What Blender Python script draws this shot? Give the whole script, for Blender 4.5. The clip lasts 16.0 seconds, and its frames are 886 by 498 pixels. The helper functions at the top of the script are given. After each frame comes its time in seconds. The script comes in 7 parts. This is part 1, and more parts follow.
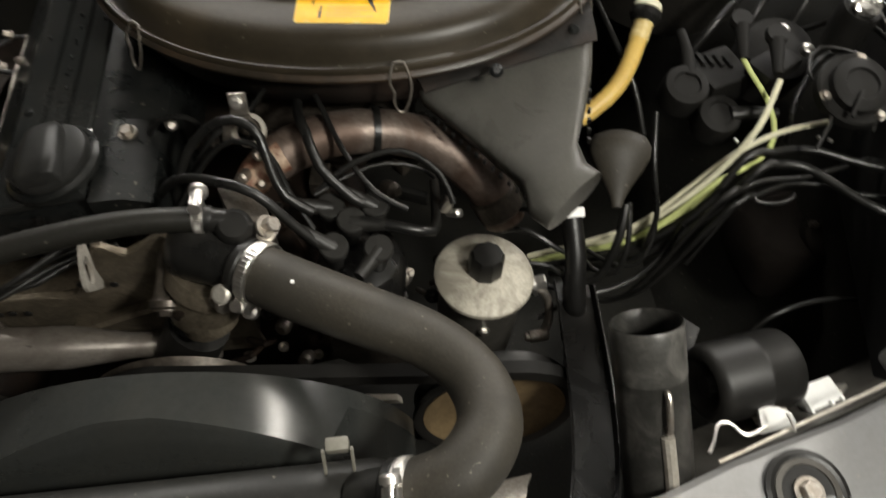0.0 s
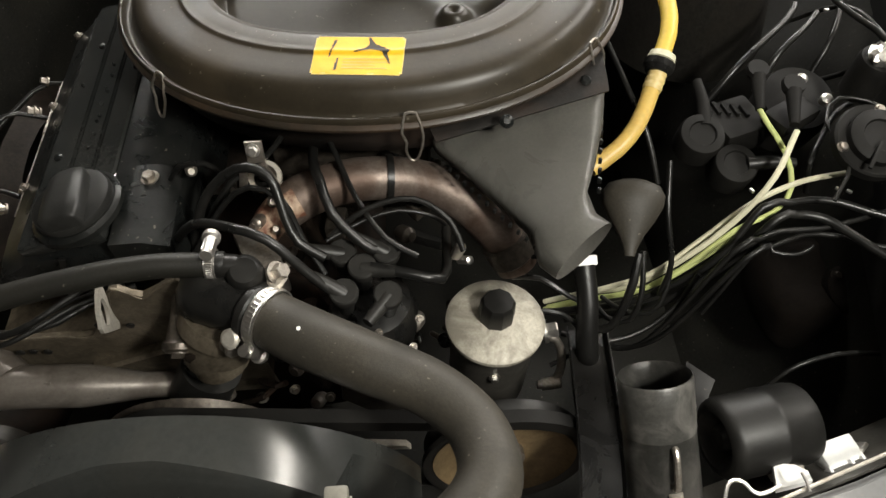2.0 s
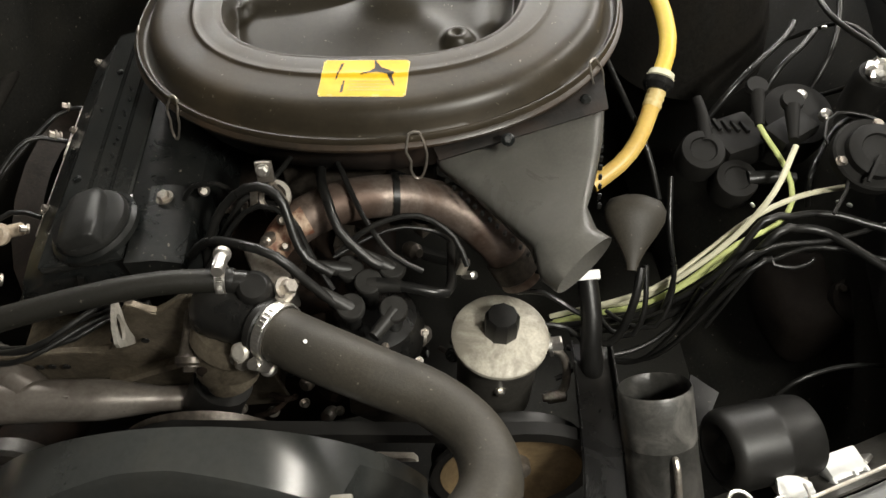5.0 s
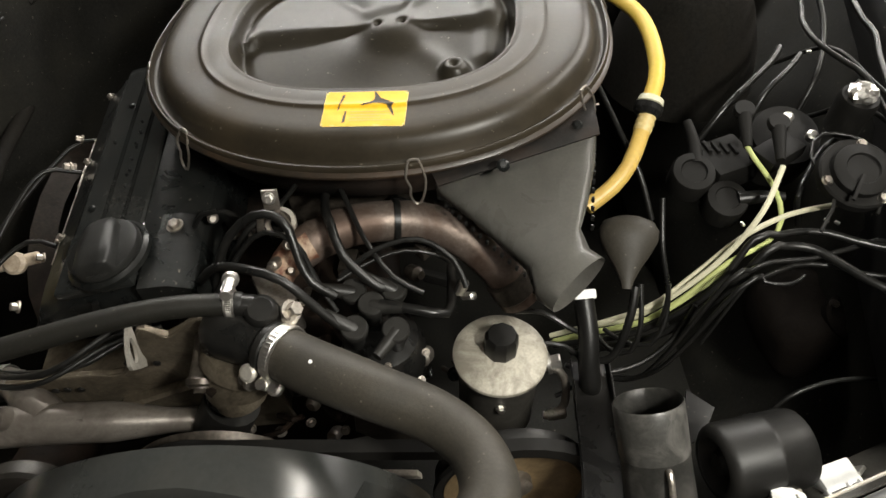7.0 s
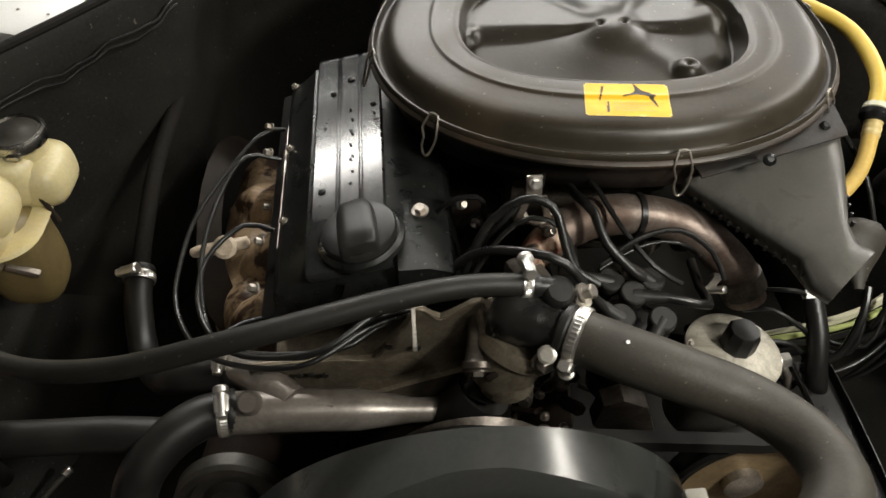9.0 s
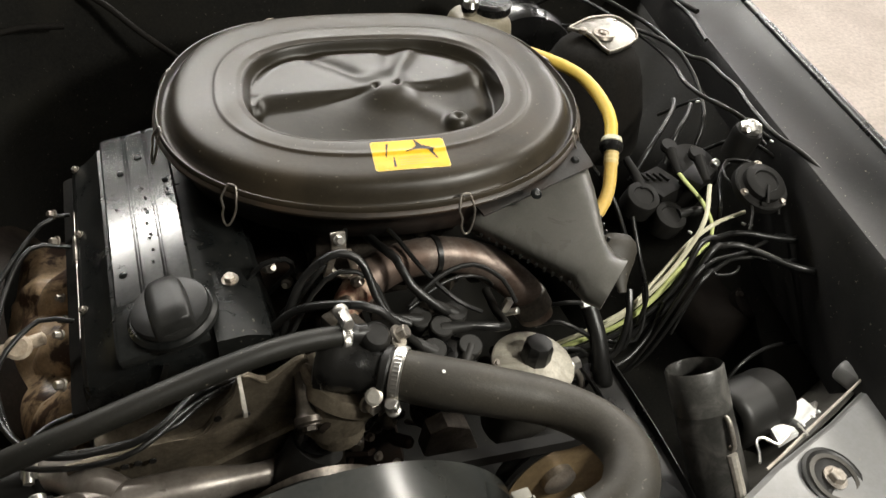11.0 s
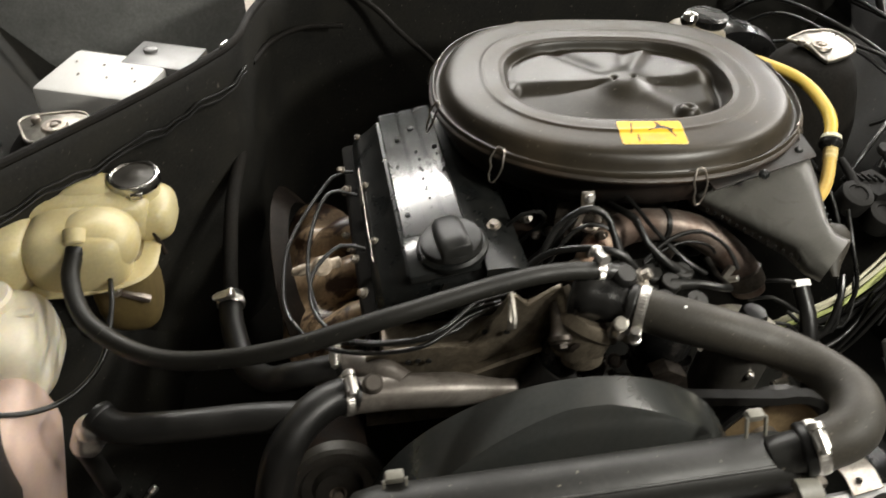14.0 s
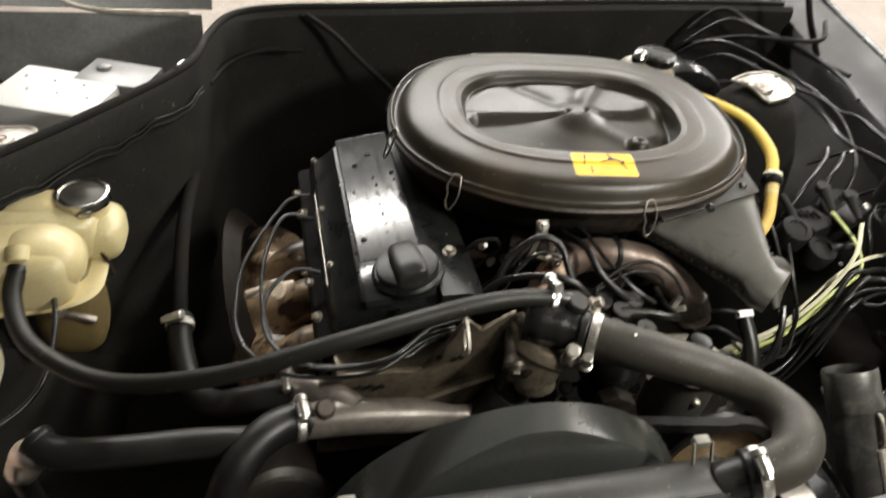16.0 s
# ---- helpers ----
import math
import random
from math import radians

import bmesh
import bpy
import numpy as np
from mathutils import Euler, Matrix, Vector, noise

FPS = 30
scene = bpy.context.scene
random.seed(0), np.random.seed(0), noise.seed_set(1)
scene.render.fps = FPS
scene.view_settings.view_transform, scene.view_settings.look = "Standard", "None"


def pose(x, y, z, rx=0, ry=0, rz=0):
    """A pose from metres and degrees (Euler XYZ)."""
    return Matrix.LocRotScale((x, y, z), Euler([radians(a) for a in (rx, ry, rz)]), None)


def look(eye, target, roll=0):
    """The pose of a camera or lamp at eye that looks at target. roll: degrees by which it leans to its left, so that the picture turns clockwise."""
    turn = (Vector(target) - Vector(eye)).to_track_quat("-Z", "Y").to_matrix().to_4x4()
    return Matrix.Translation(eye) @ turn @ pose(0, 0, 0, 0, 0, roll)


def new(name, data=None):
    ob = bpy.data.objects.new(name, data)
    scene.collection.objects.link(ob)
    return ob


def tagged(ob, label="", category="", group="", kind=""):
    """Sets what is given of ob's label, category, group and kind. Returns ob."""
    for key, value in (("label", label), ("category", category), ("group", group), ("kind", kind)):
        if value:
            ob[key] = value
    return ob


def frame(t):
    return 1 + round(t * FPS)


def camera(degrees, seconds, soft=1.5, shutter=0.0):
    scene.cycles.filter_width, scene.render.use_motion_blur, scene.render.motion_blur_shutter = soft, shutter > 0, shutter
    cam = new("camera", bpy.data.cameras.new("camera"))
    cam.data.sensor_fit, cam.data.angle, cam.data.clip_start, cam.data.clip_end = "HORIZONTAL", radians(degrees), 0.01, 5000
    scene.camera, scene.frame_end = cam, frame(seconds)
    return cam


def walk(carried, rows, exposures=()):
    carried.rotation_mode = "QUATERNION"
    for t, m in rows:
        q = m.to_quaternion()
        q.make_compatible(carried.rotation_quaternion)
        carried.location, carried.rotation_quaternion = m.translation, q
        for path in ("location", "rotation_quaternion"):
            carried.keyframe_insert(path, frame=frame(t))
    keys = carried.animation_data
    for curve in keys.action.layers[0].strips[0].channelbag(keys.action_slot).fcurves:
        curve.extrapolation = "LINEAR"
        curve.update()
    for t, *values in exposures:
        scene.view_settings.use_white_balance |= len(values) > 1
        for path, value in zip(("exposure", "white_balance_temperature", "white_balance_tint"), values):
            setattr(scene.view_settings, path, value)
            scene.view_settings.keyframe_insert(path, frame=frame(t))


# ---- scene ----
cam = camera(63.4, 16.0, shutter=0.5)
PATH = [
    (0, (-0.056, 0.045, 1.218), (0.086, 1.126, -0.459), 1.4),
    (0.5, (-0.035, 0.039, 1.234), (-0.025, 1.215, -0.384), -1.6),
    (1, (-0.019, 0.047, 1.233), (0.085, 1.213, -0.388), -1.9),
    (1.5, (-0.032, 0.053, 1.23), (0.021, 1.224, -0.391), -2.1),
    (2, (-0.035, 0.05, 1.228), (0.021, 1.217, -0.395), -1.6),
    (2.5, (-0.03, 0.042, 1.232), (0.044, 1.211, -0.389), -1.2),
    (3, (-0.029, 0.037, 1.232), (0.04, 1.202, -0.392), -1.2),
    (3.5, (-0.024, 0.039, 1.232), (0.048, 1.203, -0.392), -1.5),
    (4, (-0.024, 0.041, 1.235), (0.031, 1.223, -0.377), -1.9),
    (4.2, (-0.027, 0.04, 1.234), (0.011, 1.229, -0.373), -2.1),
    (6.5, (-0.017, 0.031, 1.255), (-0.008, 1.285, -0.302), -5.0),
    (7, (-0.017, 0.022, 1.257), (-0.021, 1.285, -0.293), -5.2),
    (7.5, (-0.039, 0.017, 1.253), (-0.088, 1.261, -0.312), -5.6),
    (8, (-0.112, 0.021, 1.248), (-0.122, 1.324, -0.27), -3.4),
    (8.2, (-0.162, 0.027, 1.244), (-0.138, 1.326, -0.276), -2.3),
    (10.3, (-0.349, -0.018, 1.227), (0.051, 1.351, -0.175), 6.9),
    (10.5, (-0.341, -0.016, 1.242), (0.179, 1.297, -0.174), 7.1),
    (11, (-0.316, -0.012, 1.267), (0.362, 1.284, -0.097), 8.7),
    (11.5, (-0.334, -0.016, 1.255), (0.262, 1.342, -0.087), 9.8),
    (12, (-0.342, -0.001, 1.258), (0.192, 1.319, -0.147), 9.3),
    (12.5, (-0.336, -0.032, 1.272), (-0.018, 1.392, -0.095), 7.8),
    (13, (-0.32, -0.104, 1.299), (-0.264, 1.349, -0.075), 4.1),
    (13.5, (-0.361, -0.141, 1.306), (-0.177, 1.366, 0.004), 6.9),
    (14, (-0.476, -0.125, 1.28), (-0.146, 1.335, -0.046), 3.6),
    (14.5, (-0.519, -0.128, 1.269), (-0.096, 1.292, -0.075), 7.6),
    (15, (-0.488, -0.133, 1.275), (-0.067, 1.301, -0.054), 6.9),
    (15.5, (-0.483, -0.129, 1.273), (-0.106, 1.287, -0.088), 6.4),
    (16, (-0.482, -0.129, 1.28), (-0.014, 1.355, 0.024), 7.8),
]
EXPOSURES = [(0.0, -0.4), (0.5, -0.14), (2.5, -0.1), (3.5, 0.03), (4.2, 0.0), (7.0, -0.08), (7.5, -0.02), (8.0, -0.2), (11.0, 0.0), (11.5, -0.26), (12.5, -0.34), (13.5, -0.14), (14.2, 0.14), (15.0, 0.18), (16.0, 0.2)]
walk(cam, [(t, look(eye, target, roll)) for t, eye, target, roll in PATH], EXPOSURES)

# ---- light ----
world = bpy.data.worlds.new("garage_air")
scene.world = world
world.use_nodes = True
world.node_tree.nodes["Background"].inputs[0].default_value = (0.75, 0.85, 0.95, 1)
world.node_tree.nodes["Background"].inputs[1].default_value = 0.002


def area_lamp(name, eye, target, sx, sy, watts, colour):
    d = bpy.data.lights.new(name, "AREA")
    d.shape, d.size, d.size_y, d.energy, d.color = "RECTANGLE", sx, sy, watts, colour
    ob = new(name, d)
    ob.matrix_world = look(eye, target)
    return ob


# side, rear and far sources inferred from reflections; all stay out of view
LAMP_SIDE, LAMP_REAR, LAMP_FRONT, LAMP_FAR = (2.1, 1.2, 2.70), (-0.05, 3.38, 2.70), (0.5, -0.8, 2.70), (4.0, 3.5, 2.62)
area_lamp("tube_lamp_side", LAMP_SIDE, (0.0, 0.5, 0.7), 1.2, 0.14, 44, (1.0, 0.95, 0.86))
area_lamp("tube_lamp_rear", LAMP_REAR, (-0.05, 0.6, 0.7), 3.4, 0.31, 232, (1.0, 0.97, 0.91))
# unseen overhead fill, added to lift the front of the bay
area_lamp("front_fill_lamp", LAMP_FRONT, (0.0, 0.5, 0.7), 1.2, 0.14, 12, (1.0, 0.95, 0.86))
area_lamp("tube_lamp_far", LAMP_FAR, (2.0, 1.8, 0.0), 2.4, 0.3, 150, (1.0, 0.96, 0.92))
# unseen fill lamp, added to brighten the near right side of the bay
area_lamp("bay_fill_lamp", (0.36, -0.08, 1.44), (0.06, 0.40, 0.70), 0.12, 0.12, 10.5, (1.0, 0.97, 0.88))

# ---- materials ----


def mat(name, col, rough=0.5, metal=0.0, var=0.3, scale=40.0, bump=0.15, dirt=None, dirt_amount=0.4, dirt_scale=9.0,
        spec=0.5, transmission=0.0, sss=0.0, start=0.42, stop=0.68, gloss_var=1.0, specks=0.0):
    m = bpy.data.materials.new(name)
    m.use_nodes = True
    nt = m.node_tree
    b = nt.nodes["Principled BSDF"]
    L = nt.links.new

    def node(kind, **kw):
        n = nt.nodes.new(kind)
        for k, v in kw.items():
            n.inputs[k].default_value = v
        return n

    tc = node("ShaderNodeTexCoord")
    fine = node("ShaderNodeTexNoise", Scale=scale * 6, Detail=5.0, Roughness=0.65)
    broad = node("ShaderNodeTexNoise", Scale=dirt_scale, Detail=6.0, Roughness=0.62, Distortion=0.6)
    L(tc.outputs["Object"], fine.inputs["Vector"])
    L(tc.outputs["Object"], broad.inputs["Vector"])
    # grain: lighter and darker by var
    grain = node("ShaderNodeMix")
    grain.data_type, grain.blend_type = "RGBA", "MIX"
    lo = [c * (1 - var) for c in col] + [1]
    hi = [min(1, c * (1 + var)) for c in col] + [1]
    grain.inputs[6].default_value, grain.inputs[7].default_value = lo, hi
    ramp = node("ShaderNodeMapRange")
    ramp.inputs[1].default_value, ramp.inputs[2].default_value = 0.3, 0.7
    L(fine.outputs["Fac"], ramp.inputs[0])
    L(ramp.outputs[0], grain.inputs[0])
    # dirt in broad patches
    d = dirt if dirt else tuple(c * (1 - var * 0.8) for c in col)
    patch = node("ShaderNodeMix")
    patch.data_type = "RGBA"
    r2 = node("ShaderNodeMapRange")
    r2.inputs[1].default_value, r2.inputs[2].default_value = start, stop
    r2.inputs[4].default_value = dirt_amount
    L(broad.outputs["Fac"], r2.inputs[0])
    L(r2.outputs[0], patch.inputs[0])
    L(grain.outputs[2], patch.inputs[6])
    patch.inputs[7].default_value = (*d, 1)
    colour = patch.outputs[2]
    if specks:
        # scattered pale dust specks
        dots = node("ShaderNodeTexNoise", Scale=210.0, Detail=2.0, Roughness=0.5)
        L(tc.outputs["Object"], dots.inputs["Vector"])
        r4 = node("ShaderNodeMapRange")
        r4.inputs[1].default_value, r4.inputs[2].default_value, r4.inputs[4].default_value = 0.705, 0.76, specks
        L(dots.outputs["Fac"], r4.inputs[0])
        dust = node("ShaderNodeMix")
        dust.data_type = "RGBA"
        dust.inputs[7].default_value = (0.30, 0.27, 0.22, 1)
        L(r4.outputs[0], dust.inputs[0])
        L(colour, dust.inputs[6])
        colour = dust.outputs[2]
    L(colour, b.inputs["Base Color"])
    # roughness follows the dirt
    r3 = node("ShaderNodeMapRange")
    r3.inputs[1].default_value, r3.inputs[2].default_value = 0.25, 0.75
    r3.inputs[3].default_value, r3.inputs[4].default_value = max(0.03, rough - 0.12 * gloss_var), min(1, rough + 0.15 * gloss_var)
    L(broad.outputs["Fac"], r3.inputs[0])
    L(r3.outputs[0], b.inputs["Roughness"])
    b.inputs["Metallic"].default_value = metal
    b.inputs["Specular IOR Level"].default_value = spec
    b.inputs["Transmission Weight"].default_value = transmission
    if sss:
        b.inputs["Subsurface Weight"].default_value = sss
        b.inputs["Subsurface Radius"].default_value = (0.02, 0.015, 0.006)
    if bump:
        bp = node("ShaderNodeBump", Strength=bump, Distance=0.0012)
        L(fine.outputs["Fac"], bp.inputs["Height"])
        L(bp.outputs[0], b.inputs["Normal"])
    return m


# glossier, darker copy of LID, tuned to the light on the dish plates
LID_DISH = mat("dish_black_enamel", (0.022, 0.0190, 0.0138), 0.35, 0, 0.16, 30, 0.04, (0.036, 0.030, 0.0205), 0.6, 14, 0.30, 0, 0, 0.42, 0.68, 0.4, 0.3)
LID = mat("dusty_black_enamel", (0.026, 0.0210, 0.0138), 0.40, 0, 0.18, 30, 0.06, (0.048, 0.036, 0.0215), 0.65, 11, 0.38, 0, 0, 0.42, 0.68, 0.8, 0.4)
RIM = mat("grimy_rim_enamel", (0.024, 0.0185, 0.013), 0.42, 0, 0.3, 40, 0.15, (0.055, 0.031, 0.015), 0.65, 14)
HOUSING = mat("oily_black_steel", (0.010, 0.009, 0.008), 0.5, 0, 0.4, 40, 0.3, (0.034, 0.018, 0.010), 0.5, 16, 0.3)
SNORKEL = mat("grey_black_plastic", (0.150, 0.145, 0.129), 0.30, 0, 0.12, 60, 0.05, (0.062, 0.057, 0.049), 0.6, 13, 0.6, 0, 0, 0.48, 0.76)
RUBBER = mat("dusty_rubber", (0.038, 0.0335, 0.026), 0.55, 0, 0.25, 70, 0.18, (0.022, 0.020, 0.016), 0.75, 14, 0.35, 0, 0, 0.40, 0.66, 1.0, 0.35)
RUBBER_DARK = mat("dark_rubber", (0.0075, 0.0073, 0.0068), 0.42, 0, 0.3, 60, 0.14, (0.016, 0.0148, 0.0125), 0.5, 18, 0.38)
CABLE = mat("black_cable_sheath", (0.007, 0.007, 0.0066), 0.34, 0, 0.3, 60, 0.06, (0.020, 0.0185, 0.0155), 0.4, 22, 0.45)
BLACK_PLASTIC = mat("black_plastic", (0.008, 0.008, 0.0077), 0.28, 0, 0.25, 60, 0.08, (0.020, 0.0185, 0.016), 0.5, 16, 0.4)
PAINT = mat("black_body_paint", (0.006, 0.006, 0.006), 0.26, 0, 0.25, 30, 0.03, (0.012, 0.011, 0.0095), 0.45, 8, 0.55)
GUTTER = mat("dusty_gutter_paint", (0.008, 0.008, 0.008), 0.42, 0, 0.3, 30, 0.08, (0.018, 0.0165, 0.015), 0.6, 7, 0.3, 0, 0, 0.42, 0.68, 1.0, 0.45)
BAY = mat("sooty_bay_paint", (0.0085, 0.0078, 0.0066), 0.8, 0, 0.5, 40, 0.25, (0.013, 0.011, 0.0085), 0.6, 11, 0.10)
COVER = mat("ribbed_grey_alloy", (0.018, 0.0193, 0.0187), 0.15, 0.05, 0.25, 40, 0.004, (0.034, 0.033, 0.030), 0.5, 18, 0.38, 0, 0, 0.42, 0.68, 0.06)
COVER_BLACK = mat("black_cover_enamel", (0.0068, 0.0076, 0.0074), 0.30, 0, 0.3, 40, 0.14, (0.018, 0.018, 0.0165), 0.6, 22, 0.28, 0, 0, 0.42, 0.64, 1.0, 0.4)
ALLOY = mat("stained_cast_alloy", (0.195, 0.165, 0.122), 0.34, 0.6, 0.25, 60, 0.2, (0.038, 0.029, 0.020), 0.85, 26, 0.5, 0, 0, 0.42, 0.70)
ALLOY_DARK = mat("sooty_cast_alloy", (0.075, 0.064, 0.052), 0.38, 0.5, 0.4, 40, 0.3, (0.012, 0.008, 0.006), 0.8, 30)
PIPE = mat("dull_water_pipe", (0.195, 0.176, 0.155), 0.36, 0.4, 0.15, 50, 0.12, (0.066, 0.052, 0.041), 0.8, 20, 0.6)
HOTPIPE = mat("heat_tinted_foil_pipe", (0.225, 0.185, 0.158), 0.46, 0.6, 0.25, 50, 0.18, (0.070, 0.040, 0.027), 0.88, 14, 0.5, 0, 0, 0.38, 0.64)
ZINC = mat("bright_zinc", (0.82, 0.80, 0.76), 0.36, 1.0, 0.12, 60, 0.08, (0.55, 0.5, 0.43), 0.5, 40)
STEEL = mat("dull_steel", (0.38, 0.35, 0.31), 0.4, 0.9, 0.25, 60, 0.15, (0.14, 0.1, 0.07), 0.6, 30)
PALESTEEL = mat("pale_zinc_plate", (0.55, 0.52, 0.46), 0.45, 0.6, 0.15, 60, 0.12, (0.25, 0.19, 0.13), 0.5, 40)
CHROME = mat("chromed_cap", (0.42, 0.41, 0.385), 0.22, 1.0, 0.08, 60, 0.02, (0.40, 0.38, 0.33), 0.4, 30)
CAPWHITE = mat("chalky_painted_cap", (0.46, 0.43, 0.36), 0.5, 0.15, 0.16, 60, 0.12, (0.20, 0.18, 0.145), 0.8, 30, 0.5, 0, 0, 0.44, 0.60)
YELLOW = mat("yellow_hose", (0.72, 0.52, 0.10), 0.4, 0, 0.06, 40, 0.03, (0.60, 0.40, 0.07), 0.5, 18, 0.5, 0, 0.15)
AMBER = mat("amber_hose", (0.58, 0.40, 0.11), 0.4, 0, 0.1, 40, 0.05, (0.44, 0.29, 0.08), 0.6, 25, 0.5, 0, 0.15)
LABEL = mat("orange_yellow_label", (0.90, 0.52, 0.02), 0.4, 0, 0.04, 60, 0.02, (0.86, 0.36, 0.01), 0.6, 40)
INK = mat("label_ink", (0.03, 0.022, 0.012), 0.5, 0, 0.2, 60, 0.0)
TANK = mat("yellowed_plastic", (0.56, 0.49, 0.28), 0.42, 0, 0.08, 40, 0.05, (0.46, 0.36, 0.16), 0.6, 9, 0.5, 0, 0.35)
TANK_LOW = mat("dark_olive_plastic", (0.16, 0.12, 0.045), 0.45, 0, 0.15, 40, 0.05, (0.08, 0.055, 0.025), 0.6, 14)
BOTTLE = mat("milky_bottle_plastic", (0.74, 0.70, 0.56), 0.42, 0, 0.06, 40, 0.04, (0.62, 0.50, 0.38), 0.5, 7, 0.5, 0, 0.35)
BOTTLE_LOW = mat("rosy_bottle_plastic", (0.62, 0.46, 0.39), 0.42, 0, 0.06, 40, 0.04, (0.55, 0.42, 0.34), 0.5, 7, 0.5, 0, 0.35)
CREAM = mat("scorched_cream_casting", (0.40, 0.285, 0.175), 0.34, 0, 0.3, 30, 0.35, (0.040, 0.017, 0.009), 0.97, 21, 0.5, 0, 0, 0.49, 0.57, 1.0, 0.3)
RUST = mat("rusty_shield", (0.020, 0.0140, 0.0095), 0.65, 0, 0.4, 40, 0.3, (0.008, 0.0055, 0.004), 0.8, 18, 0.2)
# brown casting taken near black: the bay's shade is in this colour
STEERING = mat("shade_darkened_casting", (0.0055, 0.0043, 0.0034), 0.85, 0, 0.4, 40, 0.4, (0.004, 0.003, 0.0025), 0.8, 24, 0.06)
RUSTDARK = mat("oily_rust", (0.009, 0.0068, 0.0053), 0.8, 0, 0.4, 40, 0.4, (0.028, 0.016, 0.010), 0.6, 26, 0.12)
WIRE_LIME = mat("pale_lime_wire", (0.52, 0.58, 0.22), 0.45, 0, 0.1, 60, 0.05, (0.40, 0.40, 0.20), 0.5, 25)
WIRE_CREAM = mat("cream_wire", (0.62, 0.60, 0.44), 0.45, 0, 0.1, 60, 0.05, (0.45, 0.42, 0.3), 0.5, 25)
WHITE = mat("white_plastic", (0.80, 0.80, 0.78), 0.4, 0, 0.04, 40, 0.03, (0.66, 0.64, 0.6), 0.4, 10)
PULLEY = mat("rust_tan_pulley", (0.19, 0.135, 0.07), 0.55, 0.3, 0.2, 40, 0.15, (0.07, 0.048, 0.027), 0.7, 22)
SHROUD = mat("black_fan_shroud", (0.034, 0.036, 0.034), 0.22, 0.2, 0.12, 30, 0.02, (0.044, 0.043, 0.037), 0.5, 12, 0.8, 0, 0, 0.42, 0.68, 0.4)
TANKBLACK = mat("black_radiator_tank", (0.014, 0.0138, 0.012), 0.48, 0, 0.3, 40, 0.18, (0.005, 0.0046, 0.0038), 0.75, 11, 0.35, 0, 0, 0.40, 0.66, 1.0, 0.45)
# darker copy of RUBBER for the vent hose
VENT_RUBBER = mat("vent_hose_rubber", (0.0145, 0.0138, 0.0112), 0.48, 0, 0.25, 70, 0.18, (0.009, 0.0085, 0.0068), 0.75, 14, 0.32, 0, 0, 0.40, 0.66, 1.0, 0.3)
PANEL = mat("grey_painted_panel", (0.22, 0.22, 0.22), 0.38, 0.15, 0.06, 40, 0.04, (0.17, 0.165, 0.155), 0.6, 14, 0.5, 0, 0, 0.42, 0.68, 1.0, 0.3)
TUBEGREY = mat("worn_grey_pipe", (0.045, 0.044, 0.040), 0.40, 0.1, 0.25, 40, 0.12, (0.15, 0.142, 0.13), 0.75, 34, 0.5, 0, 0, 0.46, 0.66)
BRASS = mat("tan_plastic_clip", (0.165, 0.157, 0.13), 0.5, 0, 0.15, 40, 0.1)
CONCRETE = mat("garage_concrete", (0.50, 0.44, 0.39), 0.8, 0, 0.2, 10, 0.3, (0.34, 0.29, 0.25), 0.6, 3)
# plaster kept dark to limit light bounced inside the closed room
PLASTER = mat("garage_plaster", (0.16, 0.155, 0.145), 0.9, 0, 0.1, 10, 0.2, (0.11, 0.105, 0.1), 0.5, 2)
GLASS = mat("windscreen_glass", (0.55, 0.6, 0.6), 0.05, 0, 0.02, 10, 0.0, None, 0.1, 4, 0.5, 0.9)

# black bay paint lifted to a grey that stands in for lens haze
BAY_GREY = mat("haze_greyed_paint", (0.0118, 0.0115, 0.0099), 0.62, 0, 0.4, 40, 0.25, (0.021, 0.0195, 0.0148), 0.7, 8, 0.18, 0, 0, 0.46, 0.72, 1.0, 0.3)
# darker, duller copy of the black plastic; the dim bay is in its colour
DULL_BLACK = mat("dimmed_dull_black", (0.0052, 0.0049, 0.0043), 0.62, 0, 0.3, 60, 0.12, (0.0105, 0.0096, 0.008), 0.5, 20, 0.2)
BAY_DUSTY = mat("dusty_bay_paint", (0.0075, 0.0066, 0.0054), 0.75, 0, 0.5, 40, 0.3, (0.015, 0.013, 0.0098), 0.6, 14, 0.18)
LABEL_EDGE = mat("worn_label_edge", (0.80, 0.62, 0.20), 0.5, 0, 0.1, 60, 0.02, (0.70, 0.46, 0.08), 0.7, 60)
CONNECTOR = mat("pale_tan_connector", (0.52, 0.44, 0.34), 0.4, 0, 0.2, 60, 0.1, (0.20, 0.13, 0.08), 0.7, 40)

SLEEVE = mat("tan_yellow_sleeve", (0.60, 0.47, 0.20), 0.4, 0, 0.1, 60, 0.05, (0.48, 0.33, 0.11), 0.6, 50)
MILKY_DIM = mat("grimy_milky_plastic", (0.30, 0.27, 0.20), 0.4, 0, 0.15, 40, 0.06, (0.14, 0.11, 0.07), 0.7, 18)
STAINED_CREAM = mat("rust_streaked_cream", (0.42, 0.31, 0.22), 0.55, 0.1, 0.25, 60, 0.25, (0.12, 0.03, 0.014), 0.9, 45, 0.5, 0, 0, 0.44, 0.62)

CAN = mat("dull_grey_can", (0.070, 0.066, 0.058), 0.42, 0.3, 0.2, 60, 0.1, (0.030, 0.026, 0.021), 0.6, 24)
# cowl paint brightened to stand for light the lamps don't give it
COWL = mat("brightened_cowl_paint", (0.26, 0.265, 0.255), 0.45, 0, 0.2, 30, 0.06, (0.12, 0.125, 0.12), 0.7, 7)

